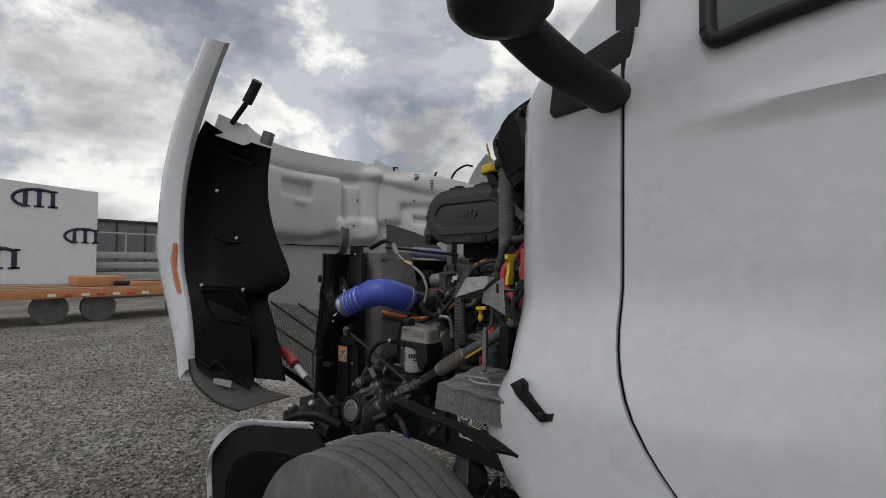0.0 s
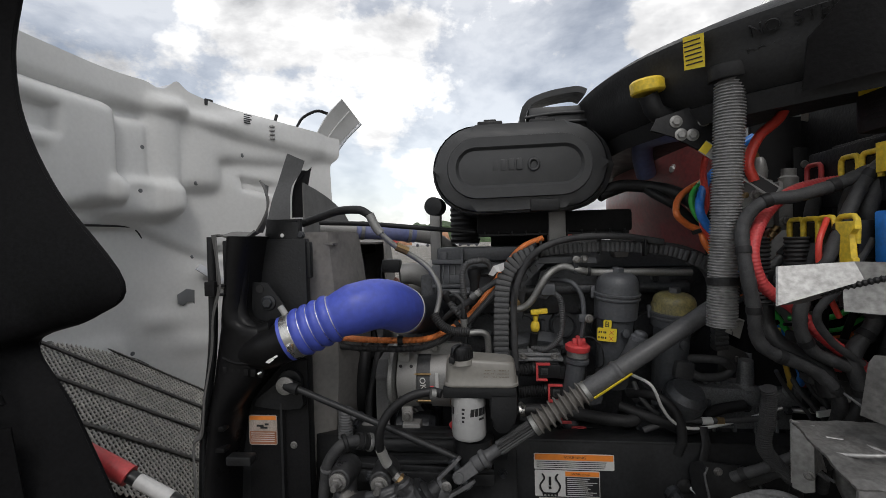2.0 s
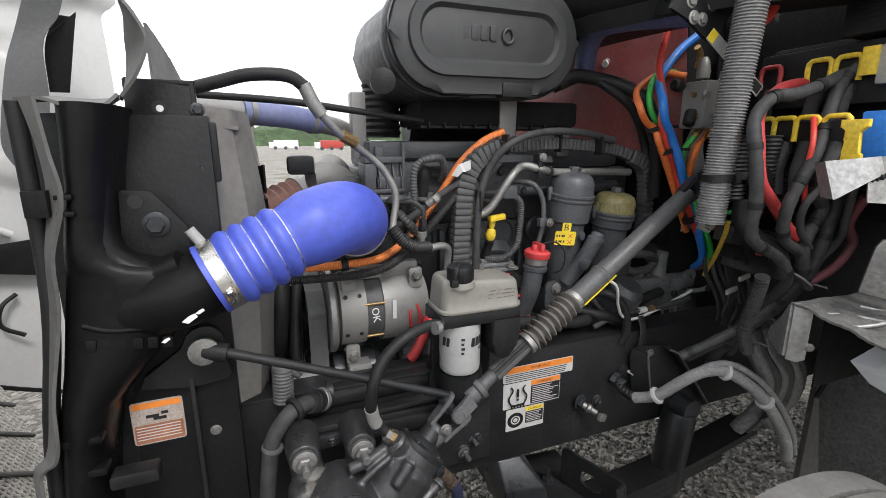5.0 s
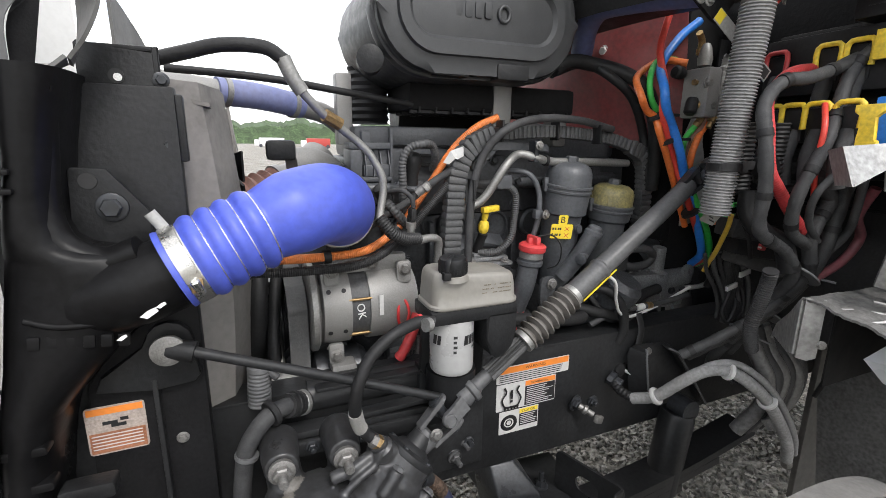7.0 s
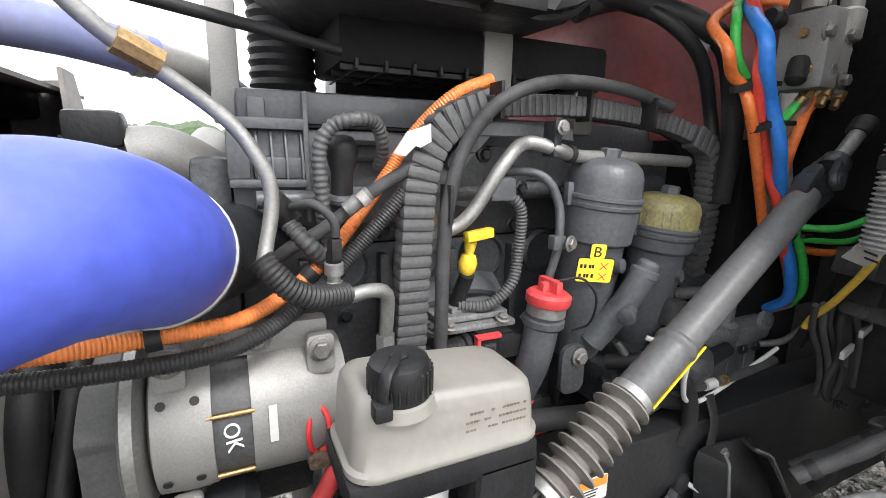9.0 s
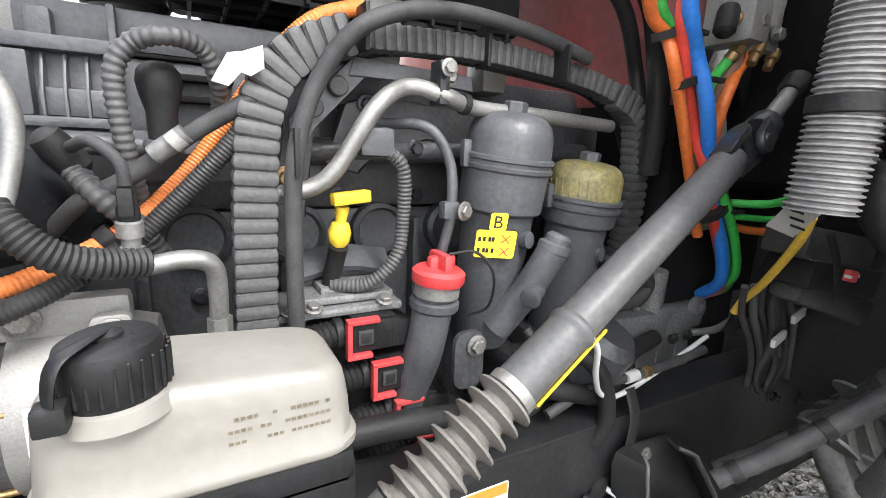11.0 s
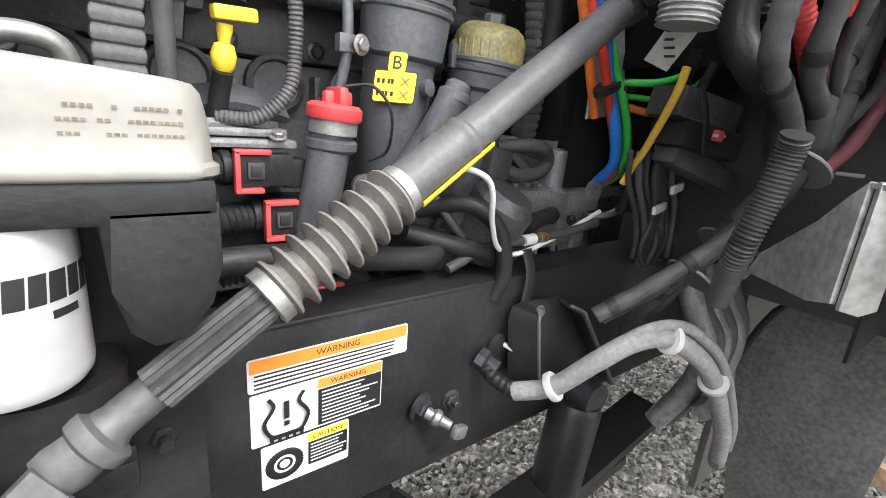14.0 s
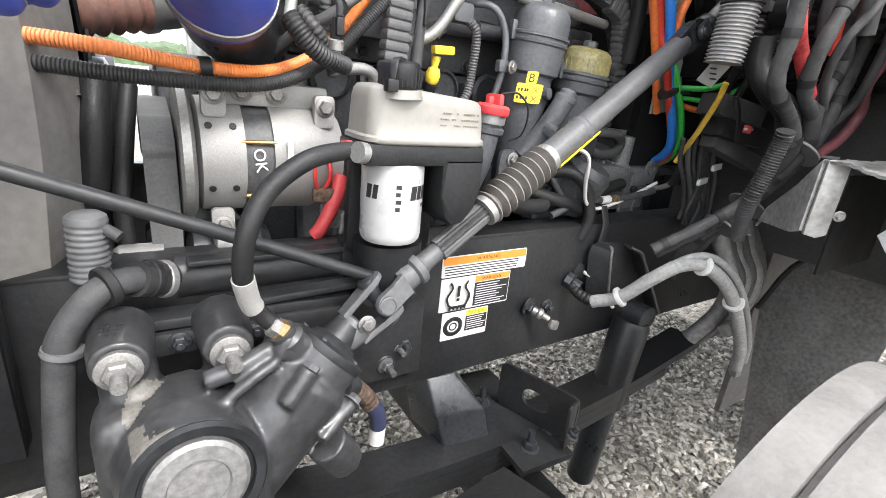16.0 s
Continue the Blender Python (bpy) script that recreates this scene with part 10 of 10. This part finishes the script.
def power_center():
    t = thing("power_distribution_box", (-0.660, 1.409, 1.506), "black power distribution box with yellow and red connector locks", "fuse box")
    part("case", box((-0.625, 1.281, 1.532), (-0.571, 1.663, 1.887), 0.01), BLACK, t)
    part("upper_shelf", box((-0.686, 1.281, 1.728), (-0.623, 1.650, 1.866), 0.008), BLACK, t)
    part("lower_shelf", box((-0.700, 1.282, 1.557), (-0.636, 1.553, 1.689), 0.008), BLACK, t)
    for row, (z, x, ys) in enumerate(((1.835, -0.69, (1.615, 1.50, 1.44)), (1.70, -0.765, (1.56, 1.51, 1.46, 1.40)))):
        for k, y in enumerate(ys):
            c = part("connector", box((x, y - 0.022, z - 0.085), (x + 0.08, y + 0.022, z - 0.008), 0.006), BLACK, t)
            part("boot", tube([(x + 0.01, y, z - 0.06), (x - 0.01, y, z - 0.12), (x, y, z - 0.18)], 0.017, 10, 4), CABLE, c)
            m = RED if (row == 0 and k == 0) else YELLOW
            part("lock", tube([(x - 0.004, y - 0.024, z - 0.055), (x - 0.004, y - 0.024, z - 0.006), (x - 0.004, y, z), (x - 0.004, y + 0.024, z - 0.006), (x - 0.004, y + 0.024, z - 0.055)], 0.006, 8, 3), m, c, "red connector lock" if m == RED else "yellow connector lock")
    part("big_lock", plate([(0, 0), (0.035, 0), (0.035, 0.03), (0.028, 0.03), (0.024, 0.075), (0.04, 0.085), (0.04, 0.10), (-0.01, 0.10), (-0.01, 0.085), (0.006, 0.075), (0.002, 0.03), (0, 0.03)], (-0.802, 1.358, 1.589), (0, -1, 0), Z, 0.012, 0.002), YELLOW, t, "yellow locking lever")
    part("big_lock", plate([(0, 0), (0.03, 0), (0.03, 0.06), (0, 0.06)], (-0.698, 1.409, 1.787), (0, -1, 0), Z, 0.012, 0.002), YELLOW, t, "yellow locking lever")
    part("blue_relay", box((-0.744, 1.311, 1.608), (-0.679, 1.369, 1.708), 0.005), LINEBLUE, t)
    part("red_edge", box((-0.743, 1.302, 1.608), (-0.680, 1.315, 1.707), 0.003), RED, t)
    part("grey_module", box((-0.704, 1.301, 1.766), (-0.627, 1.381, 1.848), 0.006), GREYCORE, t)
    for y, z in ((1.30, 1.99), (1.29, 1.87), (1.29, 1.74)):
        part("stud", lathe([(0.008, 0), (0.008, 0.07), (0.005, 0.075)], (-0.64, y, z), (-1, 0.1, 0), 10), BOLTM, t)
    b = thing("black_control_box", (-0.656, 1.387, 1.868), "black electronic box with yellow and white label", "control box")
    part("case", box((-0.713, 1.305, 1.873), (-0.597, 1.458, 2.009), 0.01), BLACK, b)
    part("label", plate([(0, 0), (0.075, 0), (0.075, 0.065), (0, 0.065)], (-0.711, 1.442, 1.883), (0, -1, 0), Z, 0.0015), PAPER, b)
    part("label", plate([(0, 0), (0.075, 0), (0.075, 0.034), (0, 0.034)], (-0.717, 1.439, 1.951), (0, -1, 0), Z, 0.0015), LABYELLOW, b)
    part("print", bars([(0.012, 0.010 + 0.011 * k, 0.05) for k in range(4)], (-0.715, 1.442, 1.886), (0, -1, 0), Z, 0.003, 0.001), INK, b)
    looms = (
        ([(-0.692, 1.442, 1.798), (-0.748, 1.454, 1.772), (-0.829, 1.458, 1.749), (-0.889, 1.468, 1.740), (-0.930, 1.473, 1.693), (-0.939, 1.453, 1.617), (-0.926, 1.446, 1.519), (-0.904, 1.456, 1.423), (-0.794, 1.460, 1.366), (-0.748, 1.459, 1.303), (-0.725, 1.511, 1.217), (-0.701, 1.547, 1.159), (-0.703, 1.573, 1.103), (-0.677, 1.630, 1.015)], 0.0142, LOOMTAPE, "thick dusty taped cable loom"),
        ([(-0.659, 1.404, 1.837), (-0.699, 1.433, 1.793), (-0.730, 1.437, 1.735), (-0.793, 1.417, 1.622), (-0.844, 1.425, 1.506), (-0.813, 1.443, 1.419), (-0.721, 1.449, 1.367), (-0.715, 1.455, 1.293), (-0.740, 1.510, 1.193), (-0.817, 1.560, 1.116), (-0.896, 1.615, 1.048)], 0.0135, LOOMTAPE, "thick dusty taped cable loom"),
        ([(-0.680, 1.533, 1.787), (-0.760, 1.522, 1.776), (-0.818, 1.513, 1.756), (-0.870, 1.507, 1.706), (-0.916, 1.465, 1.632), (-0.896, 1.462, 1.555), (-0.828, 1.472, 1.503), (-0.776, 1.462, 1.441), (-0.694, 1.459, 1.372)], 0.014, RED, "red corrugated battery conduit"),
        ([(-0.723, 1.422, 1.617), (-0.741, 1.436, 1.538), (-0.686, 1.445, 1.485), (-0.731, 1.446, 1.403), (-0.707, 1.453, 1.309), (-0.726, 1.502, 1.205), (-0.778, 1.571, 1.108), (-0.846, 1.637, 1.029)], 0.016, LOOMTAPE, "dusty taped cable loom dropping to the rail"),
        ([(-0.643, 1.402, 1.608), (-0.642, 1.434, 1.531), (-0.655, 1.441, 1.440), (-0.678, 1.450, 1.324), (-0.690, 1.503, 1.214), (-0.719, 1.570, 1.118), (-0.736, 1.628, 1.019), (-0.702, 1.662, 0.933)], 0.016, LOOMTAPE, "dusty taped cable loom dropping to the rail"),
        ([(-0.867, 1.517, 1.506), (-0.867, 1.513, 1.456), (-0.848, 1.490, 1.415), (-0.783, 1.475, 1.379), (-0.760, 1.464, 1.314)], 0.022, RUBBER, "black rubber cable boot bent down from the firewall"),
        ([(-0.647, 1.380, 1.518), (-0.634, 1.409, 1.449), (-0.578, 1.421, 1.392), (-0.608, 1.434, 1.331), (-0.675, 1.455, 1.284)], 0.011, MAROON, "maroon braided battery cable"),
        ([(-0.771, 1.574, 2.006), (-0.799, 1.564, 1.946), (-0.846, 1.565, 1.902), (-0.872, 1.562, 1.841), (-0.860, 1.562, 1.796)], 0.012, LINERED, "red battery cable from the cowl"),
        ([(-0.780, 1.442, 1.697), (-0.813, 1.416, 1.642), (-0.799, 1.427, 1.567), (-0.759, 1.440, 1.488)], 0.006, LINERED, "thin red wire among the looms"),
        ([(-0.737, 1.381, 1.654), (-0.788, 1.386, 1.565), (-0.827, 1.402, 1.502), (-0.784, 1.427, 1.440), (-0.717, 1.438, 1.389)], 0.008, CABLE, "thin black wire among the looms"),
        ([(-0.673, 1.367, 1.657), (-0.703, 1.376, 1.570), (-0.689, 1.388, 1.479), (-0.648, 1.415, 1.410), (-0.657, 1.445, 1.352)], 0.009, CABLE, "thin black wire among the looms"),
    )
    for pts, r, m, label in looms:
        w = thing("cable_loom", pts[-1], label, "cable", "firewall looms")
        if m == LOOMTAPE:
            line = resample(smooth_line(pts, 10), 0.006)
            rr = random.Random(int(r * 1e5) + len(pts))
            part("run", sweep(bmesh.new(), [q for q, _ in line], [r * (1 + 0.05 * rr.uniform(-1, 1) + 0.03 * math.sin(i * 0.5)) for i in range(len(line))], 14), m, w)
            for k in range(12, len(line) - 4, 22):
                q, d = line[k][0], line[k + 1][0] - line[k - 1][0]
                part("tape_band", lathe([(r * 1.10, -0.008), (r * 1.13, -0.006), (r * 1.13, 0.006), (r * 1.10, 0.008)], q, d, 14), RUBBER, w)
        else:
            part("run", ribbed(pts, r, 0.008, 0.08, 12) if m == RED else tube(pts, r, 12, 8), m, w)
    for p, d in (((-0.802, 1.692, 1.996), (0, 0, -1)), ((-0.719, 1.604, 1.982), (0.1, 0, -1))):
        g = thing("wire_tag", p, "white paper tag hanging below the cowl", "tag", "wire tags")
        part("tag", box((p[0] - 0.010, p[1] - 0.002, p[2] - 0.04), (p[0] + 0.010, p[1] + 0.002, p[2]), 0.001, turn=rot(0, 8, 20)), CRUMPLED, g)
    k = thing("corrugated_loom", (-0.744, 1.597, 1.046), "black corrugated conduit among the cable looms", "conduit")
    part("run", ribbed([(-0.918, 1.410, 1.344), (-0.913, 1.414, 1.325), (-0.914, 1.422, 1.273), (-0.911, 1.437, 1.203), (-0.840, 1.469, 1.123)], 0.0155, 0.0050, 0.14, 18, square=True), CONDUIT, k)
    for p, s in (((-0.685, 1.534, 1.165), 0.045), ((-0.720, 1.456, 1.303), 0.042), ((-0.747, 1.550, 1.115), 0.040)):
        tie = thing("cable_tie", p, "pale cable tie round the taped looms", "cable tie", "loom ties")
        part("band", lathe([(s, -0.0025), (s * 1.02, 0), (s, 0.0025)], p, (-0.6, 0.15, -0.75), 20), SIDEFLAP, tie)
        part("tail", box(Vector(p) + Vector((0.0, -s - 0.03, -0.004)), Vector(p) + Vector((0.004, -s, 0.001)), 0.001), SIDEFLAP, tie)
    yl = thing("yellow_air_line", (-0.687, 1.73, 1.245), "ochre yellow plastic air line dropping behind the engine", "air line")
    part("line", tube([(-0.786, 1.608, 1.430), (-0.770, 1.625, 1.390), (-0.725, 1.680, 1.310), (-0.693, 1.722, 1.262), (-0.690, 1.735, 1.235)], 0.0065, 12, 6), LINEYEL, yl)
    rr = random.Random(12)
    for i in range(6):
        x0, z0 = -0.74 + 0.03 * i, 1.30 + 0.012 * rr.uniform(-1, 1)
        w = thing("hanging_wire", (x0, 1.72, 1.1), "grey-black wire drooping behind the yellow line", "wire", "hanging wires")
        part("run", tube([(x0, 1.70, z0), (x0 + 0.04, 1.71 + 0.01 * rr.random(), z0 - 0.06), (x0 + 0.09, 1.72, z0 - 0.12), (x0 + 0.11 + 0.02 * rr.random(), 1.725, z0 - 0.18), (x0 + 0.13, 1.73, z0 - 0.22 - 0.03 * rr.random())], 0.0055 + 0.002 * rr.random(), 12, 6), HARNESS if i % 2 else CABLE, w)
    r = thing("relay_block", (-0.64, 1.62, 1.315), "black relay block with a lid and a small red clip", "relay")
    tilt = rot(0, 9, -14)
    part("lid", box((-0.735, 1.605, 1.352), (-0.592, 1.680, 1.402), 0.006, turn=tilt), BLACKL, r)
    part("body", box((-0.720, 1.598, 1.305), (-0.572, 1.676, 1.352), 0.006, turn=tilt), BLACK, r)
    part("seam", box((-0.728, 1.601, 1.350), (-0.582, 1.680, 1.354), 0.001, turn=tilt), CABLE, r)
    part("clip", box((-0.668, 1.590, 1.328), (-0.650, 1.603, 1.346), 0.003, turn=tilt), RED, r, "small red clip")
    for k in (-1, 1):
        part("clip_ear", box((-0.661 + 0.012 * k, 1.589, 1.335), (-0.657 + 0.012 * k, 1.599, 1.340), 0.001, turn=tilt), PAPER, r)
    part("strap", tube([(-0.742, 1.600, 1.405), (-0.725, 1.592, 1.365), (-0.708, 1.590, 1.310)], 0.008, 10, 4, flat=0.4, hint=(0, 1, 0)), RUBBER, r)
    part("lower_plug", box((-0.700, 1.62, 1.255), (-0.500, 1.672, 1.300), 0.012, turn=rot(0, 17, -10)), BLACKL, r)
    for p in ((-0.622, 1.687, 1.192), (-0.577, 1.683, 1.231)):
        g = thing("wire_tag", p, "small white paper tag on a wire", "tag", "wire tags")
        part("tag", box((p[0] - 0.03, p[1] - 0.004, p[2] - 0.008), (p[0] + 0.03, p[1] + 0.004, p[2] + 0.008), 0.002, turn=rot(0, -5, 10)), PAPER, g)
    rr = random.Random(5)
    for i in range(9):
        x0, y0 = -0.70 + 0.016 * i, 1.70 + 0.004 * i
        w = thing("hanging_wire", (x0, 1.74, 1.05), "black wire hanging in a loop behind the rail", "wire", "hanging wires")
        low = 1.045 + 0.02 * rr.random()
        part("run", tube([(x0 + 0.02, y0 - 0.02, 1.31), (x0 + 0.06, y0, 1.25), (x0 + 0.09 + 0.02 * rr.random(), y0 + 0.01, 1.17), (x0 + 0.10, y0 + 0.02, low + 0.04), (x0 + 0.13, y0 + 0.02, low), (x0 + 0.16, y0 + 0.02, low + 0.05), (x0 + 0.15, y0 + 0.03, 1.15)], 0.0062, 8, 6), CABLE, w)


power_center()


def step_tray():
    t = thing("aluminium_step_tray", (-0.706, 1.183, 1.140), "scuffed aluminium battery tray bracket", "tray")
    part("corner_post", plate([(0, 1.306), (0.035, 1.306), (0.035, 1.18), (0.02, 1.172), (0.0, 1.176)], (-0.915, 1.337, 0), (0.72, -0.69, 0), Z, 0.006, 0.001), ALUSHEET, t)
    part("gusset", plate([(0, 1.306), (0.0, 1.18), (-0.04, 1.168), (-0.17, 1.158), (-0.19, 1.150), (-0.19, 1.142), (-0.16, 1.19), (-0.06, 1.255), (-0.02, 1.29)], (-0.912, 1.338, 0), (-0.745, -0.667, 0), Z, 0.006, 0.001), ALUSHEET, t)
    rr = random.Random(4)
    rows = []
    for i in range(29):
        v = i / 28
        y = 1.340 - 0.20 * v
        rows.append([(-0.918 - 0.022 * v + 0.32 * u, y - 0.02 * u, 1.306 - 0.030 * v + 0.004 * math.sin(u * 19 + v * 7) * math.sin(v * 9) + 0.0015 * rr.uniform(-1, 1)) for u in [k / 24 for k in range(25)]])
    part("top_sheet", sheet(rows, 0.005), SCUFFALU, t, "rippled scuffed top sheet")
    part("front_skirt", sheet([[(-0.940 + 0.1 * k, 1.138, 1.274) for k in range(4)], [(-0.945 + 0.1 * k, 1.130, 1.20) for k in range(4)]], 0.005), SCUFF, t)
    # near-black sheet stands for the shade inside the tray
    part("inner_wall", box((-0.807, 1.332, 1.086), (-0.518, 1.328, 1.279), 0.002), GAPSHADE, t)
    part("post_screw", bolt((-0.911, 1.296, 1.218), (-0.7, -0.7, 0), 0.006, 0.005), BOLTM, t)
    for q in ([(-0.918, 1.236, 1.287), (-0.866, 1.209, 1.297), (-0.798, 1.201, 1.304), (-0.750, 1.160, 1.302)], [(-0.889, 1.286, 1.294), (-0.844, 1.268, 1.291), (-0.819, 1.215, 1.291)], [(-0.849, 1.180, 1.300), (-0.799, 1.162, 1.299), (-0.720, 1.183, 1.301)], [(-0.789, 1.282, 1.299), (-0.728, 1.234, 1.288), (-0.660, 1.180, 1.292)]):
        part("scuff_ridge", tube(q, 0.0035, 6, 5), ALUSHEET, t)
    u = thing("aluminium_shield", (-0.846, 1.282, 1.508), "bent aluminium bracket with ribbed edge trim", "bracket")
    part("upper_flap", sheet([[(-0.958, 1.299, 1.608), (-0.849, 1.270, 1.616), (-0.769, 1.201, 1.614)], [(-0.979, 1.263, 1.540), (-0.837, 1.264, 1.583), (-0.769, 1.201, 1.607)]], 0.004), ALUSHEET, u)
    part("side_return", sheet([[(-0.958, 1.299, 1.608), (-0.876, 1.365, 1.601)], [(-0.979, 1.263, 1.540), (-0.892, 1.333, 1.534)]], 0.004), ALUSHEET, u)
    part("bottom_return", sheet([[(-0.979, 1.263, 1.540), (-0.852, 1.285, 1.573)], [(-0.892, 1.333, 1.534), (-0.784, 1.330, 1.571)]], 0.004), SCUFF, u)
    part("main_flap", sheet([[(-0.865, 1.275, 1.566), (-0.799, 1.227, 1.596), (-0.725, 1.177, 1.614)], [(-0.868, 1.268, 1.528), (-0.798, 1.226, 1.524), (-0.722, 1.182, 1.509)]], 0.004), ALUSHEET, u)
    part("edge_trim", ribbed([(-0.886, 1.301, 1.556), (-0.826, 1.246, 1.586), (-0.759, 1.199, 1.612)], 0.0065, 0.008, 0.4, 8), RUBBER, u)
    # shaded slot drawn as a near-black box
    part("slot", box((-0.759, 1.194, 1.570), (-0.750, 1.210, 1.598), 0.002), GAPSHADE, u)
    part("lower_flap", plate([(0.0, 1.345), (0.012, 1.44), (0.02, 1.455), (0.085, 1.462), (0.115, 1.45), (0.118, 1.34), (0.09, 1.328)], (-0.84, 1.268, 0), (0.545, -0.838, 0), Z, 0.012, 0.003), SCUFFALU, u)
    # shade behind the flap, given as a near-black block
    part("backing", box((-0.769, 1.225, 1.340), (-0.735, 1.272, 1.463), 0.006), GAPSHADE, u)
    for pts, r in (([(-0.941, 1.760, 0.943), (-0.928, 1.739, 0.933), (-0.904, 1.713, 0.893), (-0.883, 1.687, 0.861)], 0.005),):
        w = thing("sensor_wire", (-0.994, 1.732, 0.856), "thin grey wire from a grommet in the rail", "wire")
        part("wire", tube(pts, r, 8, 6), PAPER, w)
    h = thing("air_hose_loop", (-0.703, 1.682, 0.600), "dusty grey air hose arching below the frame rail", "hose")
    GH = mat("dusty_grey_hose", (0.26, 0.26, 0.26), 0.7, 0, 0.25, 14, 0.4, dust=0.4)
    run = [(-0.992, 1.755, 0.925), (-0.988, 1.725, 0.905), (-0.972, 1.690, 0.893), (-0.945, 1.635, 0.925), (-0.918, 1.585, 0.988), (-0.880, 1.550, 1.030), (-0.830, 1.523, 1.035), (-0.765, 1.500, 0.995), (-0.690, 1.495, 0.930), (-0.615, 1.495, 0.845), (-0.560, 1.495, 0.765), (-0.535, 1.50, 0.70)]
    part("hose", tube(run[2:], 0.0160, 14, 8), GH, h)
    part("black_end", ribbed(run[:3], 0.015, 0.012, 0.15, 14), RUBBER, h)
    part("nut", lathe([(0.022, 0), (0.022, 0.016), (0.015, 0.02), (0.015, 0.04)], (-0.994, 1.764, 0.929), (0.4, -0.85, -0.3), 8), CAST, h)
    part("grommet", lathe([(0.022, 0), (0.020, 0.008), (0.012, 0.010)], (-0.940, 1.769, 0.944), (0, -1, 0), 18), RUBBER, h)
    part("second_hose", tube([(x + 0.016, y - 0.008, z + 0.020) for x, y, z in run[4:]], 0.009, 10, 8), HOSEGREY, h)
    part("end_nut", lathe([(0.016, 0), (0.016, 0.02), (0.011, 0.03)], run[-1], (0.3, 0.05, -0.9), 6), BOLTM, h)
    for k in (3, 6, 8):
        part("tie", lathe([(0.024, -0.005), (0.025, 0), (0.024, 0.005)], run[k], Vector(run[k + 1]) - Vector(run[k - 1]), 16), PAPER, h)
    hb = thing("hanging_bundle", (-0.619, 1.590, 0.542), "dusty wrapped hose bundle hanging behind the rail", "hose bundle")
    rr = random.Random(9)
    for k in range(6):
        x0 = -0.66 + 0.03 * k
        part("wrap", tube([(x0, 1.60, 1.10), (x0 + 0.02, 1.56 + 0.02 * rr.random(), 1.02), (x0 + 0.05, 1.55, 0.95), (x0 + 0.04 + 0.06 * rr.random(), 1.56, 0.86), (x0 + 0.03, 1.60, 0.76)], 0.020 + 0.008 * rr.random(), 12, 6), LOOMTAPE if k % 2 else SCUFF, hb)
    part("fitting", lathe([(0.02, 0), (0.02, 0.03), (0.014, 0.035)], (-0.592, 1.542, 0.829), (0.2, -0.5, -0.6), 8), STEEL, hb)
    z = thing("rail_stud", (-1.110, 1.74, 0.84), "worn steel stud with a hose barb on the frame rail", "stud")
    part("nut", bolt((-1.118, 1.762, 0.872), (0.3, -1, -0.1), 0.016, 0.016), CAST, z)
    part("stud", lathe([(0.010, 0), (0.010, 0.012), (0.014, 0.016), (0.014, 0.024), (0.009, 0.028), (0.008, 0.046)], (-1.114, 1.748, 0.869), (0.9, -1, -0.55), 14), BOLTM, z)
    part("wing", box((-1.082, 1.707, 0.822), (-1.052, 1.722, 0.846), 0.006, turn=rot(0, 20, 10)), BOLTM, z)
    k = thing("tie_strap", (-0.926, 1.752, 0.973), "black rubber tie strap hanging over the rail", "strap")
    part("strap", tube([(-0.898, 1.770, 1.116), (-0.897, 1.754, 1.074), (-0.906, 1.748, 1.035), (-0.914, 1.748, 0.991)], 0.012, 8, 4, flat=0.3, hint=(0, 1, 0)), RUBBER, k)
    f = thing("step_fairing", (-0.2, 1.5, 0.3), "dark grey fairing panel below the cab", "fairing")
    part("panel", plate([(1.605, 0.784), (1.551, 0.948), (1.473, 1.014), (1.36, 1.051), (1.286, 0.866), (1.3, 0.591), (1.316, 0.297), (1.495, 0.064)], (-0.22, 0, 0), Y, Z, 0.012, 0.003), SCUFF, f)
    part("edge_seal", tube([(-0.235, y, z) for y, z in [(1.605, 0.784), (1.551, 0.948), (1.473, 1.014), (1.36, 1.051)]], 0.008, 8, 3), RUBBER, f)
    part("side", box((-0.21, 1.62, 0.35), (1.4, 1.64, 1.05), 0.004), FAIRING, f)
    tp = thing("aluminium_step", (0.3, 1.25, 0.46), "bright aluminium tread step below the door", "step")
    part("tread", box((-0.17, 0.95, 0.47), (0.9, 1.396, 0.50), 0.004), TREAD, tp)
    part("edge", box((-0.205, 0.95, 0.44), (-0.17, 1.396, 0.503), 0.004), RUSTWOOD, tp)
    rr = random.Random(2)
    bm = bmesh.new()
    for a in range(14):
        for c in range(10):
            x, y, q = -0.12 + 0.05 * a, 0.98 + 0.035 * c, (1 if (a + c) % 2 else -1)
            box((x - 0.014, y - 0.003, 0.499), (x + 0.014, y + 0.003, 0.503), 0.001, bm, turn=rot(0, 0, 45 * q), seg=1)
    ob = tagged(part("tread_pattern", bm, STEEL, tp), kind="stuff")
    tp.location = tp.location + Vector((0.40, 0.02, -0.03))


step_tray()
